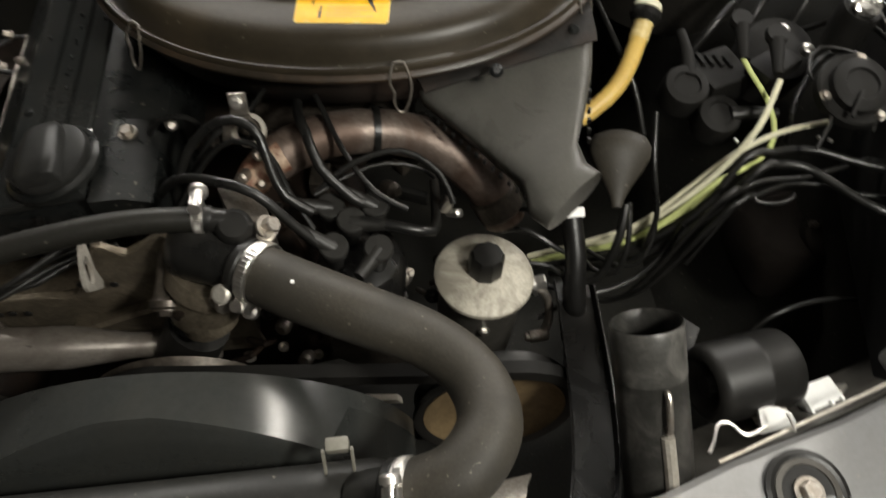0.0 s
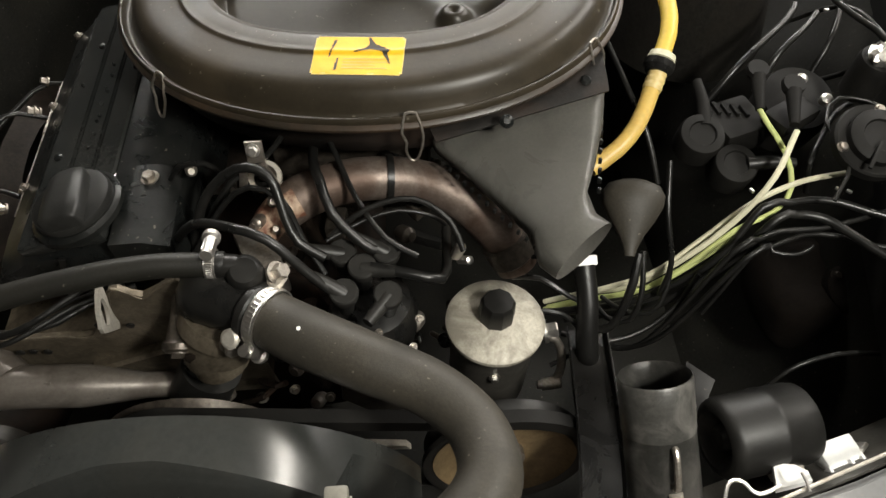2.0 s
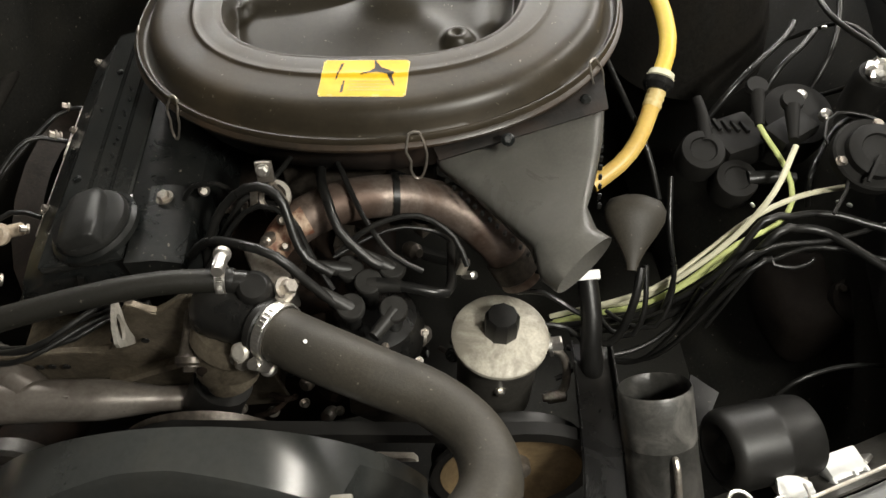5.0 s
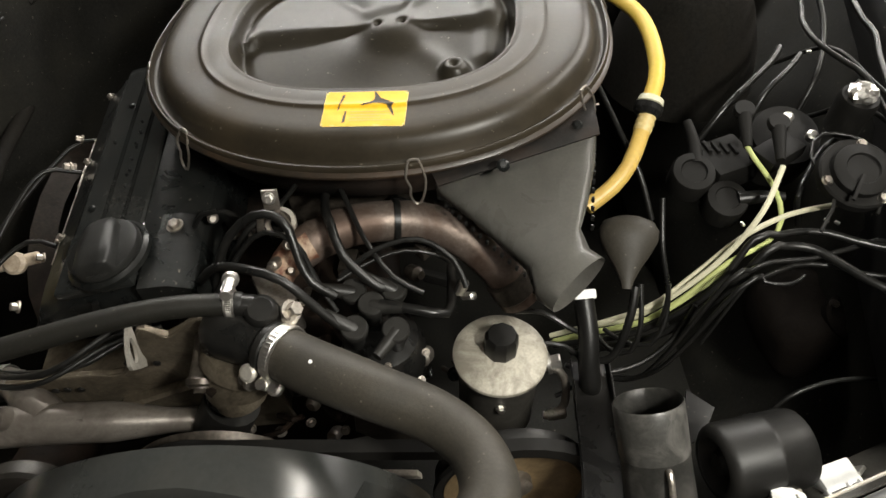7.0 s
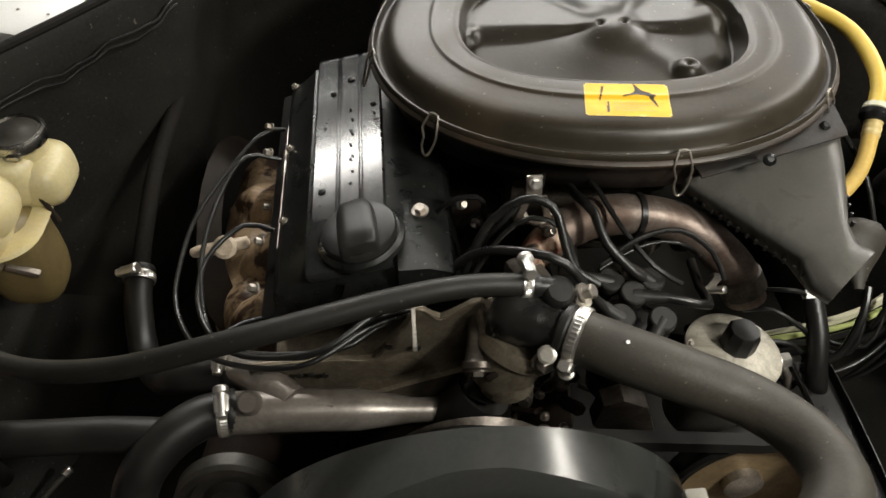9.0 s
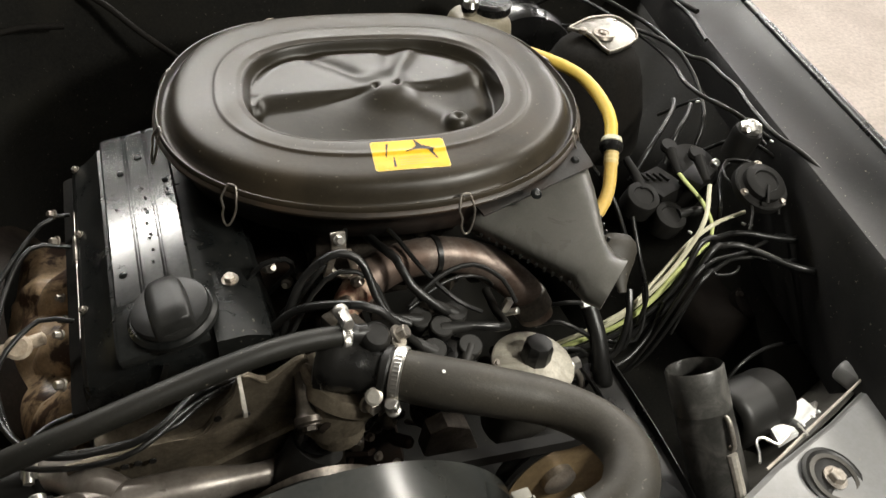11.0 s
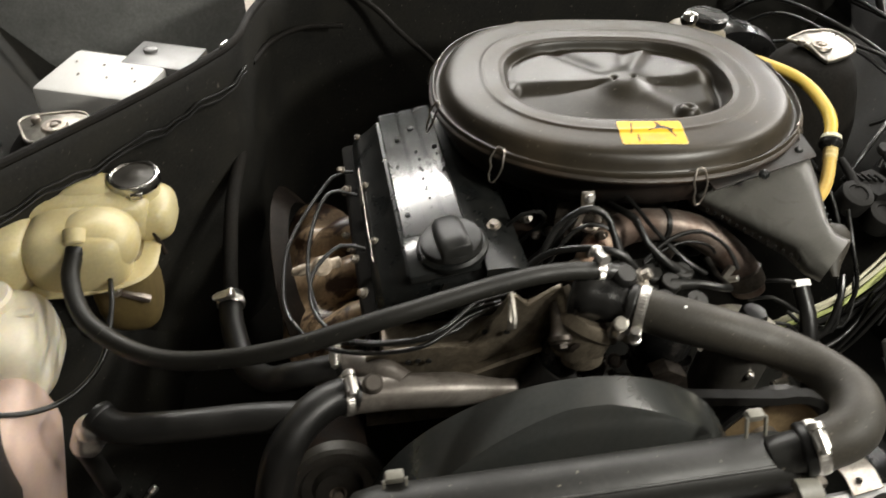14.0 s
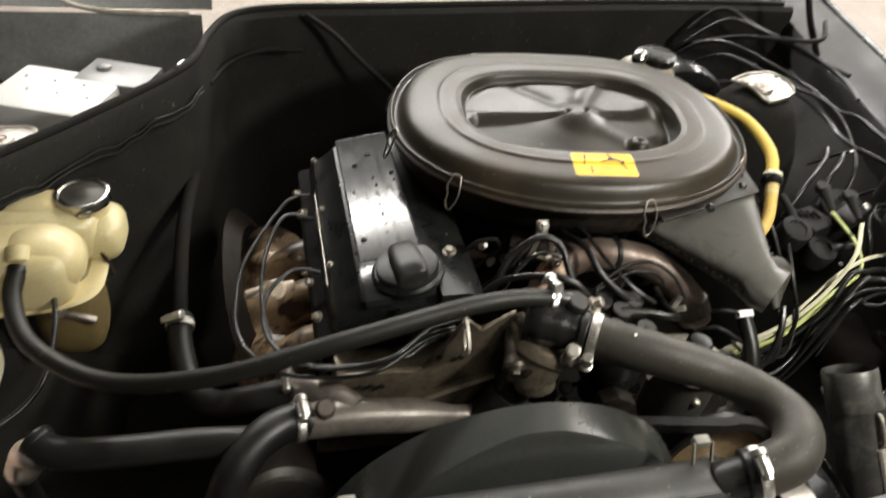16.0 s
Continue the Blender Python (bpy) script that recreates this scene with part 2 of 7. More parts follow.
BOOT = mat("dusty_rubber_boot", (0.016, 0.0155, 0.014), 0.45, 0, 0.3, 60, 0.12, (0.026, 0.024, 0.021), 0.5, 30, 0.4)
STRUT = mat("worn_strut_plate", (0.24, 0.23, 0.205), 0.32, 0.85, 0.2, 60, 0.15, (0.07, 0.06, 0.045), 0.7, 30)

CAPGREY = mat("dusty_grey_black_cap", (0.015, 0.015, 0.0142), 0.42, 0, 0.25, 60, 0.08, (0.028, 0.0275, 0.025), 0.6, 26, 0.30)

# ---- mesh helpers ----
V = Vector


def finish(bm, mats, name, smooth=32):
    bmesh.ops.recalc_face_normals(bm, faces=bm.faces[:])
    me = bpy.data.meshes.new(name)
    bm.to_mesh(me)
    bm.free()
    for m in (mats if isinstance(mats, (list, tuple)) else [mats]):
        me.materials.append(m)
    me.polygons.foreach_set("use_smooth", [True] * len(me.polygons))
    me.set_sharp_from_angle(angle=radians(smooth))
    return me


def thing(name, at, label, category, group="", kind=""):
    ob = new(name)
    ob.location = at
    ob.empty_display_size = 0.02
    return tagged(ob, label, category, group, kind)


def origin(ob):
    p = V((0, 0, 0))
    while ob is not None:
        p += ob.location
        ob = ob.parent
    return p


def part(name, bm, material, parent, label="", smooth=32):
    """Links a bmesh, given in world metres, as one mesh under a thing or a part."""
    bmesh.ops.translate(bm, verts=bm.verts[:], vec=-origin(parent))
    ob = new(name, finish(bm, material, name, smooth))
    ob.parent = parent
    if label:
        tagged(ob, label)
    return ob


def solo(name, bm, material, label, category, group="", kind="", smooth=32):
    """A thing that is one mesh, with its origin at its base."""
    c = sum((v.co for v in bm.verts), V()) / len(bm.verts)
    c.z = min(v.co.z for v in bm.verts)
    bmesh.ops.translate(bm, verts=bm.verts[:], vec=-c)
    ob = new(name, finish(bm, material, name, smooth))
    ob.location = c
    return tagged(ob, label, category, group, kind)


def spline(pts, step=0.012):
    """A smooth curve through pts, as a list of points."""
    pts = [V(p) for p in pts]
    if len(pts) == 2:
        return pts
    P = [2 * pts[0] - pts[1], *pts, 2 * pts[-1] - pts[-2]]
    out = []
    for i in range(1, len(P) - 2):
        a, b, c, d = P[i - 1:i + 3]
        n = max(2, int((c - b).length / step))
        for k in range(n):
            f = k / n
            out.append(0.5 * (2 * b + (c - a) * f + (2 * a - 5 * b + 4 * c - d) * f * f + (3 * b - a - 3 * c + d) * f ** 3))
    return out + [pts[-1]]


def sweep(bm, pts, radius, seg=14, caps=True, smooth_path=True, flat=None, step=0.012):
    """A tube along pts; radius: a number or a function of 0..1; flat: (normal hint, squash)."""
    path = spline(pts, step) if smooth_path else [V(p) for p in pts]
    n = len(path)
    rad = radius if callable(radius) else (lambda u: radius)
    t0 = (path[1] - path[0]).normalized()
    ref = V((0, 0, 1)) if abs(t0.z) < 0.9 else V((1, 0, 0))
    side = t0.cross(ref).normalized()
    rings = []
    for i, p in enumerate(path):
        t = (path[min(i + 1, n - 1)] - path[max(i - 1, 0)]).normalized()
        side = (side - t * side.dot(t)).normalized()
        up = side.cross(t)
        r = rad(i / (n - 1))
        rings.append([bm.verts.new(p + side * (math.cos(a) * r) + up * (math.sin(a) * r))
                      for a in (2 * math.pi * k / seg for k in range(seg))])
    for A, B in zip(rings, rings[1:]):
        for k in range(seg):
            bm.faces.new((A[k], A[(k + 1) % seg], B[(k + 1) % seg], B[k]))
    if caps:
        bm.faces.new(rings[0][::-1])
        bm.faces.new(rings[-1])
    return rings


def axis_matrix(at, way):
    """A frame at a place whose z points along way."""
    q = V(way).to_track_quat("Z", "Y")
    return Matrix.Translation(at) @ q.to_matrix().to_4x4()


def lathe(bm, profile, m=Matrix(), seg=28, squash=1.0, close=True):
    """Turns (radius, height) round the z axis of m."""
    rings = []
    for r, z in profile:
        rings.append([bm.verts.new(m @ V((math.cos(a) * r, math.sin(a) * r * squash, z)))
                      for a in (2 * math.pi * k / seg for k in range(seg))])
    for A, B in zip(rings, rings[1:]):
        for k in range(seg):
            bm.faces.new((A[k], A[(k + 1) % seg], B[(k + 1) % seg], B[k]))
    if close:
        bm.faces.new(rings[0][::-1])
        bm.faces.new(rings[-1])
    return rings


def box(bm, centre, size, m=None, bevel=0.002, segments=2):
    """A bevelled block; m turns it about its centre."""
    r = bmesh.ops.create_cube(bm, size=1.0)
    vs = r["verts"]
    M4 = Matrix.Translation(centre) @ (m or Matrix()) @ Matrix.Diagonal((*size, 1))
    bmesh.ops.transform(bm, matrix=M4, verts=vs)
    if bevel:
        es = list({e for v in vs for e in v.link_edges})
        bmesh.ops.bevel(bm, geom=es, offset=bevel, segments=segments, affect="EDGES", profile=0.6)


def extrude_outline(bm, pts, away, bevel=0.0):
    """A plate: an outline of points, made solid by the vector away."""
    base = [bm.verts.new(V(p)) for p in pts]
    top = [bm.verts.new(V(p) + V(away)) for p in pts]
    n = len(pts)
    fs = [bm.faces.new(base[::-1]), bm.faces.new(top)]
    for k in range(n):
        fs.append(bm.faces.new((base[k], base[(k + 1) % n], top[(k + 1) % n], top[k])))
    if bevel:
        es = list({e for f in fs[:2] for e in f.edges})
        bmesh.ops.bevel(bm, geom=es, offset=bevel, segments=2, affect="EDGES", profile=0.6)


def loft(bm, sections, caps=True):
    rings = [[bm.verts.new(V(p)) for p in s] for s in sections]
    n = len(rings[0])
    for A, B in zip(rings, rings[1:]):
        for k in range(n):
            bm.faces.new((A[k], A[(k + 1) % n], B[(k + 1) % n], B[k]))
    if caps:
        bm.faces.new(rings[0][::-1])
        bm.faces.new(rings[-1])
    return rings


def sheet(bm, rows, thick):
    """A curved sheet through a grid of points, thickened along its normals."""
    g = [[bm.verts.new(V(p)) for p in r] for r in rows]
    fs = [bm.faces.new((a[k], a[k + 1], b[k + 1], b[k])) for a, b in zip(g, g[1:]) for k in range(len(a) - 1)]
    bmesh.ops.recalc_face_normals(bm, faces=fs)
    bmesh.ops.solidify(bm, geom=fs, thickness=thick)


def hex_bolt(bm, at, way, r=0.006, h=0.005):
    m = axis_matrix(at, way)
    lathe(bm, [(r * 1.45, 0), (r * 1.45, h * 0.25)], m, 16)
    lathe(bm, [(r, h * 0.25), (r, h * 0.9), (r * 0.85, h)], m, 6)


def hose_clamp(parent_name, at, way, r, screw_turn=0.0, material=None, width=0.009):
    """A worm-drive clamp round a hose: band, screw housing and screw."""
    th = thing(parent_name, V(at), "bright zinc worm-drive clamp tightened round a rubber hose", "hose clamp", "hose clamps")
    m = axis_matrix(at, way) @ Matrix.Rotation(screw_turn, 4, "Z")
    b = bmesh.new()
    rr = []
    for z, rad, ridge in ((-0.5, r, 0), (-0.5, r + 0.0013, 0), (-0.32, r + 0.0013, 0), (-0.28, r + 0.0013, 1), (0.28, r + 0.0013, 1), (0.32, r + 0.0013, 0), (0.5, r + 0.0013, 0), (0.5, r, 0), (-0.5, r, 0)):
        rr.append([b.verts.new(m @ V((math.cos(a) * q, math.sin(a) * q, z * width))) for a, q in ((2 * math.pi * k / 84, rad + 0.0006 * ridge * (k % 2)) for k in range(84))])
    for A, B in zip(rr, rr[1:]):
        for k in range(84):
            b.faces.new((A[k], A[(k + 1) % 84], B[(k + 1) % 84], B[k]))
    part("band", b, material or ZINC, th)
    b = bmesh.new()
    box(b, m @ V((r + 0.0045, 0, 0)), (0.009, 0.016, width * 1.15), m.to_3x3().to_4x4(), 0.0018)
    part("screw_housing", b, material or ZINC, th)
    b = bmesh.new()
    lathe(b, [(0.0036, -0.012), (0.0046, -0.012), (0.0046, 0.009), (0.007, 0.010), (0.007, 0.0145), (0.0055, 0.016)],
          axis_matrix(m @ V((r + 0.0055, 0, 0)), m.to_3x3() @ V((0, 1, 0))), 14)
    part("screw", b, material or ZINC, th)
    return th


def hose(name, pts, r, material, label, category="hose", group="", seg=18):
    if seg == 18:
        # a thick hose: body and two moulded ends
        th = thing(name, V(pts[len(pts) // 2]), label, category, group)
        b = bmesh.new()
        sweep(b, pts, r, 24, step=0.008)
        part("hose_body", b, material, th, "", 40)
        for p, q in ((pts[0], pts[1]), (pts[-1], pts[-2])):
            b = bmesh.new()
            lathe(b, [(r * 1.01, -0.001), (r * 1.06, 0.001), (r * 1.06, 0.006), (r * 1.01, 0.008)], axis_matrix(p, V(q) - V(p)), 24)
            part("end_bead", b, RUBBER_DARK, th)
        return th
    b = bmesh.new()
    sweep(b, pts, r, seg)
    return solo(name, b, material, label, category, group, smooth=40)

def blob_box(b, c, size, power=3.2, seg=20, rings=12, wob=0.0):
    """A soft, rounded block."""
    rr = []
    for i in range(1, rings):
        ph = math.pi * i / rings - math.pi / 2
        cz, sz = math.cos(ph), math.sin(ph)
        ring = []
        for k in range(seg):
            a = 2 * math.pi * k / seg
            f = lambda t: math.copysign(abs(t) ** (2 / power), t)
            p = V((f(math.cos(a)) * f(cz) * size[0] / 2, f(math.sin(a)) * f(cz) * size[1] / 2, f(sz) * size[2] / 2)) + V(c)
            ring.append(b.verts.new(p + noise.noise_vector(p * 18) * wob))
        rr.append(ring)
    for A, B in zip(rr, rr[1:]):
        for k in range(seg):
            b.faces.new((A[k], A[(k + 1) % seg], B[(k + 1) % seg], B[k]))
    b.faces.new(rr[0][::-1])
    b.faces.new(rr[-1])


# ---- garage ----
b = bmesh.new()
box(b, (0, 1.5, -0.05), (9, 11, 0.1), None, 0)
solo("floor", b, CONCRETE, "stained beige concrete garage floor", "floor", kind="structure")
# assumed walls and ceiling, added to close the room round the car
for nm, c, sz in (("wall_north", (0, 7.05, 1.4), (9.2, 0.1, 2.8)), ("wall_south", (0, -4.05, 1.4), (9.2, 0.1, 2.8)),
                  ("wall_east", (4.55, 1.5, 1.4), (0.1, 11, 2.8)), ("wall_west", (-4.55, 1.5, 1.4), (0.1, 11, 2.8))):
    b = bmesh.new()
    box(b, c, sz, None, 0)
    solo(nm, b, PLASTER, "assumed garage wall, kept dark to cut bounced light", "wall", kind="structure")
b = bmesh.new()
box(b, (0, 1.5, 2.85), (9.2, 11.2, 0.1), None, 0)
solo("ceiling", b, PLASTER, "assumed garage ceiling, kept dark to cut bounced light", "ceiling", kind="structure")


# ---- car body ----
car = thing("car_body", (-0.2, 1.1, 0.0), "black saloon car front with an open sooty engine bay", "car")
MID = -0.2                      # centre line of the car
# partition along the back of the bay: from the far wing, round the corner, across to the other side
RIMLINE = [(-1.00, 0.42), (-0.86, 0.54), (-0.79, 0.61), (-0.70, 0.705), (-0.62, 0.80), (-0.575, 0.87), (-0.555, 0.96), (-0.52, 1.04), (-0.44, 1.075),
           (-0.24, 1.095), (0.0, 1.12), (0.22, 1.14), (0.45, 1.15), (0.62, 1.15)]
line3 = spline([(x, y, 0.80) for x, y in RIMLINE], 0.02)
b = bmesh.new()
rows = [[V((p.x, p.y + dy, z)) for p in line3] for dy, z in ((0.0, 0.30), (0.0, 0.62), (0.0, 0.74), (0.003, 0.792), (0.010, 0.80), (0.024, 0.80), (0.028, 0.79), (0.028, 0.70))]
sheet(b, rows, 0.003)
part("bulkhead", b, BAY_GREY, car, "black bulkhead with a rolled top edge, greyed for haze")
b = bmesh.new()
sweep(b, [p + V((0, 0.018, 0.003)) for p in line3[::2]], 0.006, 10)
part("rubber_seal", b, BAY_DUSTY, car, "dull black rubber bonnet seal")
for drop, r, ph in ((0.040, 0.0015, 0.0), (0.048, 0.0018, 0.6)):
    b = bmesh.new()
    sweep(b, [p + V((0.004, -0.005, -drop - 0.0035 * math.sin(k * 1.15 + ph) - 0.002 * math.sin(k * 2.7))) for k, p in enumerate(line3[4:31])], r, 8, step=0.008)
    part("seal_lip", b, RUBBER_DARK, car, "wavy folded rubber lip")
b = bmesh.new()
sheet(b, [[(x, 1.20, 0.80) for x in (-0.55, -0.2, 0.2, 0.62)], [(x, 1.32, 0.86) for x in (-0.62, -0.2, 0.2, 0.62)],
          [(x, 1.46, 0.93) for x in (-0.68, -0.2, 0.2, 0.66)]], 0.003)
part("cowl", b, PAINT, car)
b = bmesh.new()
sheet(b, [[(x, 1.22 + dy, z) for x in (-1.12, -0.95, -0.75, -0.58)] for dy, z in ((0.0, 0.30), (0.0, 0.60), (0.005, 0.735))], 0.003)
sheet(b, [[(x, 1.23 + dy, z) for x in (-1.12, -0.95, -0.75, -0.56)] for dy, z in ((0.0, 0.742), (0.10, 0.80), (0.25, 0.93))], 0.003)
part("cowl_side", b, COWL, car, "side of the cowl, greyed to stand for light on it")
b = bmesh.new()
sweep(b, [(-1.12, 1.215, 0.80), (-0.86, 1.214, 0.780), (-0.79, 1.213, 0.752), (-0.72, 1.213, 0.742), (-0.60, 1.213, 0.740)], 0.0045, 10)
part("cowl_edge", b, PALESTEEL, car, "bright cowl edge")
b = bmesh.new()
sheet(b, [[(MID + x * 0.70, 1.48 + 0.05 * (1 - x * x) * -1, 0.93) for x in (-1, -0.5, 0, 0.5, 1)],
          [(MID + x * 0.60, 2.10 - 0.05 * (1 - x * x), 1.40) for x in (-1, -0.5, 0, 0.5, 1)]], 0.005)
part("windscreen", b, GLASS, car, "grey windscreen glass")
for s in (1, -1):
    b = bmesh.new()
    # wing: inner gutter, narrow crown and outer side, splayed towards the back
    prof = [(-0.098, 0.60), (-0.098, 0.755), (-0.088, 0.772), (-0.030, 0.783), (-0.014, 0.796), (0.0, 0.806), (0.011, 0.800), (0.017, 0.775), (0.019, 0.70), (0.020, 0.30)]
    rows = []
    for y in np.linspace(-0.05, 1.45, 16):
        crown = 0.727 + 0.26 * (y - 0.457)
        rows.append([(MID + s * (crown + x), y, z) for x, z in prof])
    sheet(b, rows, 0.003)
    wing = part("wing", b, GUTTER, car, "black front wing with a dusty gutter")
    # strip of glossier paint added on the edge to carry its bright highlight
    b = bmesh.new()
    sweep(b, [(MID + s * (0.727 + 0.26 * (y - 0.457) + 0.001), y, 0.8045) for y in (-0.05, 0.45, 0.95, 1.45)], 0.0065, 12)
    part("crown", b, PAINT, wing, "glossier black strip carrying the highlight on the wing edge")
    b = bmesh.new()
    rows = []
    for y in np.linspace(0.02, 1.2, 20):
        bulge = 0.10 * math.exp(-((y - 0.80) / 0.2) ** 2)
        hollow = 0.10 * math.exp(-((y - 0.34) / 0.15) ** 2) if s < 0 else 0.0
        rows.append([(MID + s * x, y, z) for x, z in ((0.634 + 0.26 * (y - 0.457), 0.72), (0.64 + 0.14 * (y - 0.457) - bulge * 0.4 + hollow * 0.3, 0.62), (0.62 - bulge + hollow, 0.50), (0.58 - bulge + hollow, 0.38), (0.52 + hollow, 0.30))])
    sheet(b, rows, 0.003)
    part("inner_wing", b, BAY_GREY, car, "black inner wing panel, greyed for haze")
b = bmesh.new()
sheet(b, [[(x, y, 0.30) for x in (-0.95, -0.5, 0, 0.56)] for y in (0.0, 0.4, 0.8, 1.14)], 0.003)
part("undertray", b, BAY_GREY, car)
# ---- engine ----
engine = thing("engine", (-0.2, 0.7, 0.35), "oily four-cylinder engine with a black and grey valve cover", "engine")
b = bmesh.new()
box(b, (-0.26, 0.615, 0.50), (0.30, 0.37, 0.30), Matrix.Rotation(radians(-12), 4, "Y"), 0.02)
part("block", b, RUSTDARK, engine)
b = bmesh.new()
box(b, (-0.335, 0.615, 0.645), (0.19, 0.36, 0.09), Matrix.Rotation(radians(-11), 4, "Y"), 0.008)
part("cylinder_head", b, BAY, engine)
# valve cover: cross-section swept to the back
COVER_OUT = [(-0.420, 0.668), (-0.420, 0.694), (-0.414, 0.706), (-0.404, 0.712), (-0.392, 0.722), (-0.386, 0.729), (-0.300, 0.745), (-0.290, 0.744), (-0.262, 0.737),
             (-0.250, 0.731), (-0.243, 0.718), (-0.241, 0.690), (-0.236, 0.668)]


def cover_section(y, drop=0.0, inset=0.0):
    cx = -0.33
    return [(cx + (x - cx) * (1 - inset), y, z - drop * (z - 0.668) / 0.077) for x, z in COVER_OUT]


b = bmesh.new()
loft(b, [cover_section(0.430, 0.045, 0.03), cover_section(0.434, 0.02, 0.01), cover_section(0.446, 0.006), cover_section(0.47), cover_section(0.762), cover_section(0.784, 0.04, 0.02), cover_section(0.80, 0.16, 0.06), cover_section(0.806, 0.6, 0.10)])
cover = part("valve_cover", b, COVER_BLACK, engine, "black enamelled valve cover with grime")
b = bmesh.new()
slope = math.atan2(0.016, 0.086)
tilt = Matrix.Rotation(-slope, 4, "Y")


def on_cover(u, y, h=0.0):
    """u across the cover from the ribbed strip's outer edge, h above it."""
    p = V((-0.382, y, 0.7305)) + V((math.cos(slope), 0, math.sin(slope))) * u
    return p + V((-math.sin(slope), 0, math.cos(slope))) * h


# two pairs of fine grooves
prof = [(0.0, -0.004), (0.0, 0.0015), (0.002, 0.003)]
for g in (0.0262, 0.0292, 0.0500, 0.0530):
    prof += [(g - 0.0012, 0.003), (g - 0.0009, -0.0005), (g + 0.0005, -0.0005), (g + 0.0012, 0.003)]
prof += [(0.073, 0.003), (0.075, 0.0015), (0.075, -0.004)]
loft(b, [[on_cover(u, y, h) for u, h in prof] for y in (0.50, 0.765)] + [[on_cover(u, 0.776, h - 0.002) for u, h in prof]])
part("ribbed_strip", b, COVER, cover, "bare grey ribbed alloy strip")
# the row of small dots stands in for unreadable embossed letters
for u, y, r in [(0.0405 + 0.002 * (k % 2), 0.545 + 0.014 * k + 0.004 * (k % 3), 0.0016) for k in range(9)] + [(0.011, 0.540, 0.0042), (0.020, 0.700, 0.0036), (0.041, 0.722, 0.0044), (0.066, 0.668, 0.0034), (0.067, 0.652, 0.0016), (0.012, 0.640, 0.0018)]:
    b = bmesh.new()
    lathe(b, [(r, 0), (r, 0.0012), (r * 0.5, 0.0022)], axis_matrix(on_cover(u, y, 0.003), tilt @ V((0, 0, 1))), 10)
    part("rivet", b, COVER_BLACK, cover)
# flat pad for the filler cap and lug
b = bmesh.new()
box(b, on_cover(0.038, 0.470, -0.003), (0.080, 0.072, 0.012), tilt, 0.003)
part("filler_pad", b, COVER, cover)
oc = on_cover(0.052, 0.466, 0.006)
m = axis_matrix(oc, tilt @ V((0, 0, 1)))
b = bmesh.new()
lathe(b, [(0.041, -0.002), (0.041, 0.003), (0.0385, 0.005), (0.0375, 0.006)], m, 40)
part("filler_neck", b, COVER_BLACK, cover)
b = bmesh.new()
lathe(b, [(0.0345, 0.002), (0.0355, 0.006), (0.0355, 0.010), (0.0345, 0.0128), (0.031, 0.0138), (0.02, 0.0142), (0.001, 0.0144)], m, 40, close=False)
cap = part("oil_filler_cap", b, CAPGREY, cover, "round dusty black oil filler cap")
b = bmesh.new()
grip_m = Matrix.Translation(oc) @ tilt @ Matrix.Rotation(0.08, 4, "Z")
secs = []
for y, w, top in ((-0.0325, 0.0150, 0.0250), (-0.0300, 0.0172, 0.0272), (-0.012, 0.0176, 0.0272), (0.008, 0.0172, 0.0262), (0.020, 0.0160, 0.0245), (0.028, 0.0125, 0.0220), (0.0325, 0.0070, 0.0185)):
    secs.append([grip_m @ V((x, y, z)) for x, z in ((-w * 1.06, 0.010), (-w, top - 0.004), (-w * 0.86, top - 0.0008), (-w * 0.4, top), (w * 0.4, top), (w * 0.86, top - 0.0008), (w, top - 0.004), (w * 1.06, 0.010))])
loft(b, secs)
part("grip", b, CAPGREY, cap, "raised dusty grip", 50)
b = bmesh.new()
loft(b, [[(-0.300, y, 0.700), (-0.300, y, 0.744), (-0.272, y, 0.7445), (-0.25, y, 0.737), (-0.238, y, 0.700)] for y in (0.425, 0.432, 0.505, 0.515)])
part("lug", b, COVER_BLACK, cover, "dusty black mounting lug")
b = bmesh.new()
hex_bolt(b, (-0.276, 0.498, 0.744), (-0.1, 0, 1), 0.0058, 0.007)
part("cover_bolt", b, STEEL, cover, "bright steel bolt")
for y in (0.53, 0.643, 0.76):
    b = bmesh.new()
    hex_bolt(b, (-0.413, y, 0.707), (-0.5, 0, 0.8), 0.0034, 0.005)
    part("edge_bolt", b, STEEL, cover)
# steel line and clip stand in for the glint along the cover edge
b = bmesh.new()
sweep(b, [(-0.4185, 0.50, 0.701), (-0.4185, 0.60, 0.701), (-0.4185, 0.69, 0.701)], 0.0007, 6)
part("edge_line", b, STEEL, cover, "thin steel line standing for the glint on the cover edge")
b = bmesh.new()
box(b, (-0.4195, 0.630, 0.700), (0.003, 0.040, 0.006), Matrix.Rotation(0.6, 4, "Y"), 0.001)
part("edge_clip", b, STEEL, cover, "bright edge clip put in for a glint")
for x0 in (-0.352, -0.272):
    b = bmesh.new()
    box(b, (x0, 0.427, 0.705), (0.006, 0.004, 0.045), Matrix.Rotation(0.3, 4, "Y"), 0.001)
    part("retaining_clip", b, CABLE, cover)

# front casting under the cover
b = bmesh.new()
out = [(-0.442, 0.55), (-0.440, 0.678), (-0.400, 0.681), (-0.356, 0.682), (-0.338, 0.679), (-0.325, 0.681), (-0.316, 0.694), (-0.310, 0.712), (-0.297, 0.724), (-0.289, 0.747),
       (-0.281, 0.749), (-0.273, 0.740), (-0.266, 0.734), (-0.255, 0.742), (-0.241, 0.753), (-0.232, 0.757), (-0.222, 0.742), (-0.200, 0.69), (-0.19, 0.55)]
extrude_outline(b, [(x, 0.376, z) for x, z in out], (0, 0.006, 0), 0.0015)
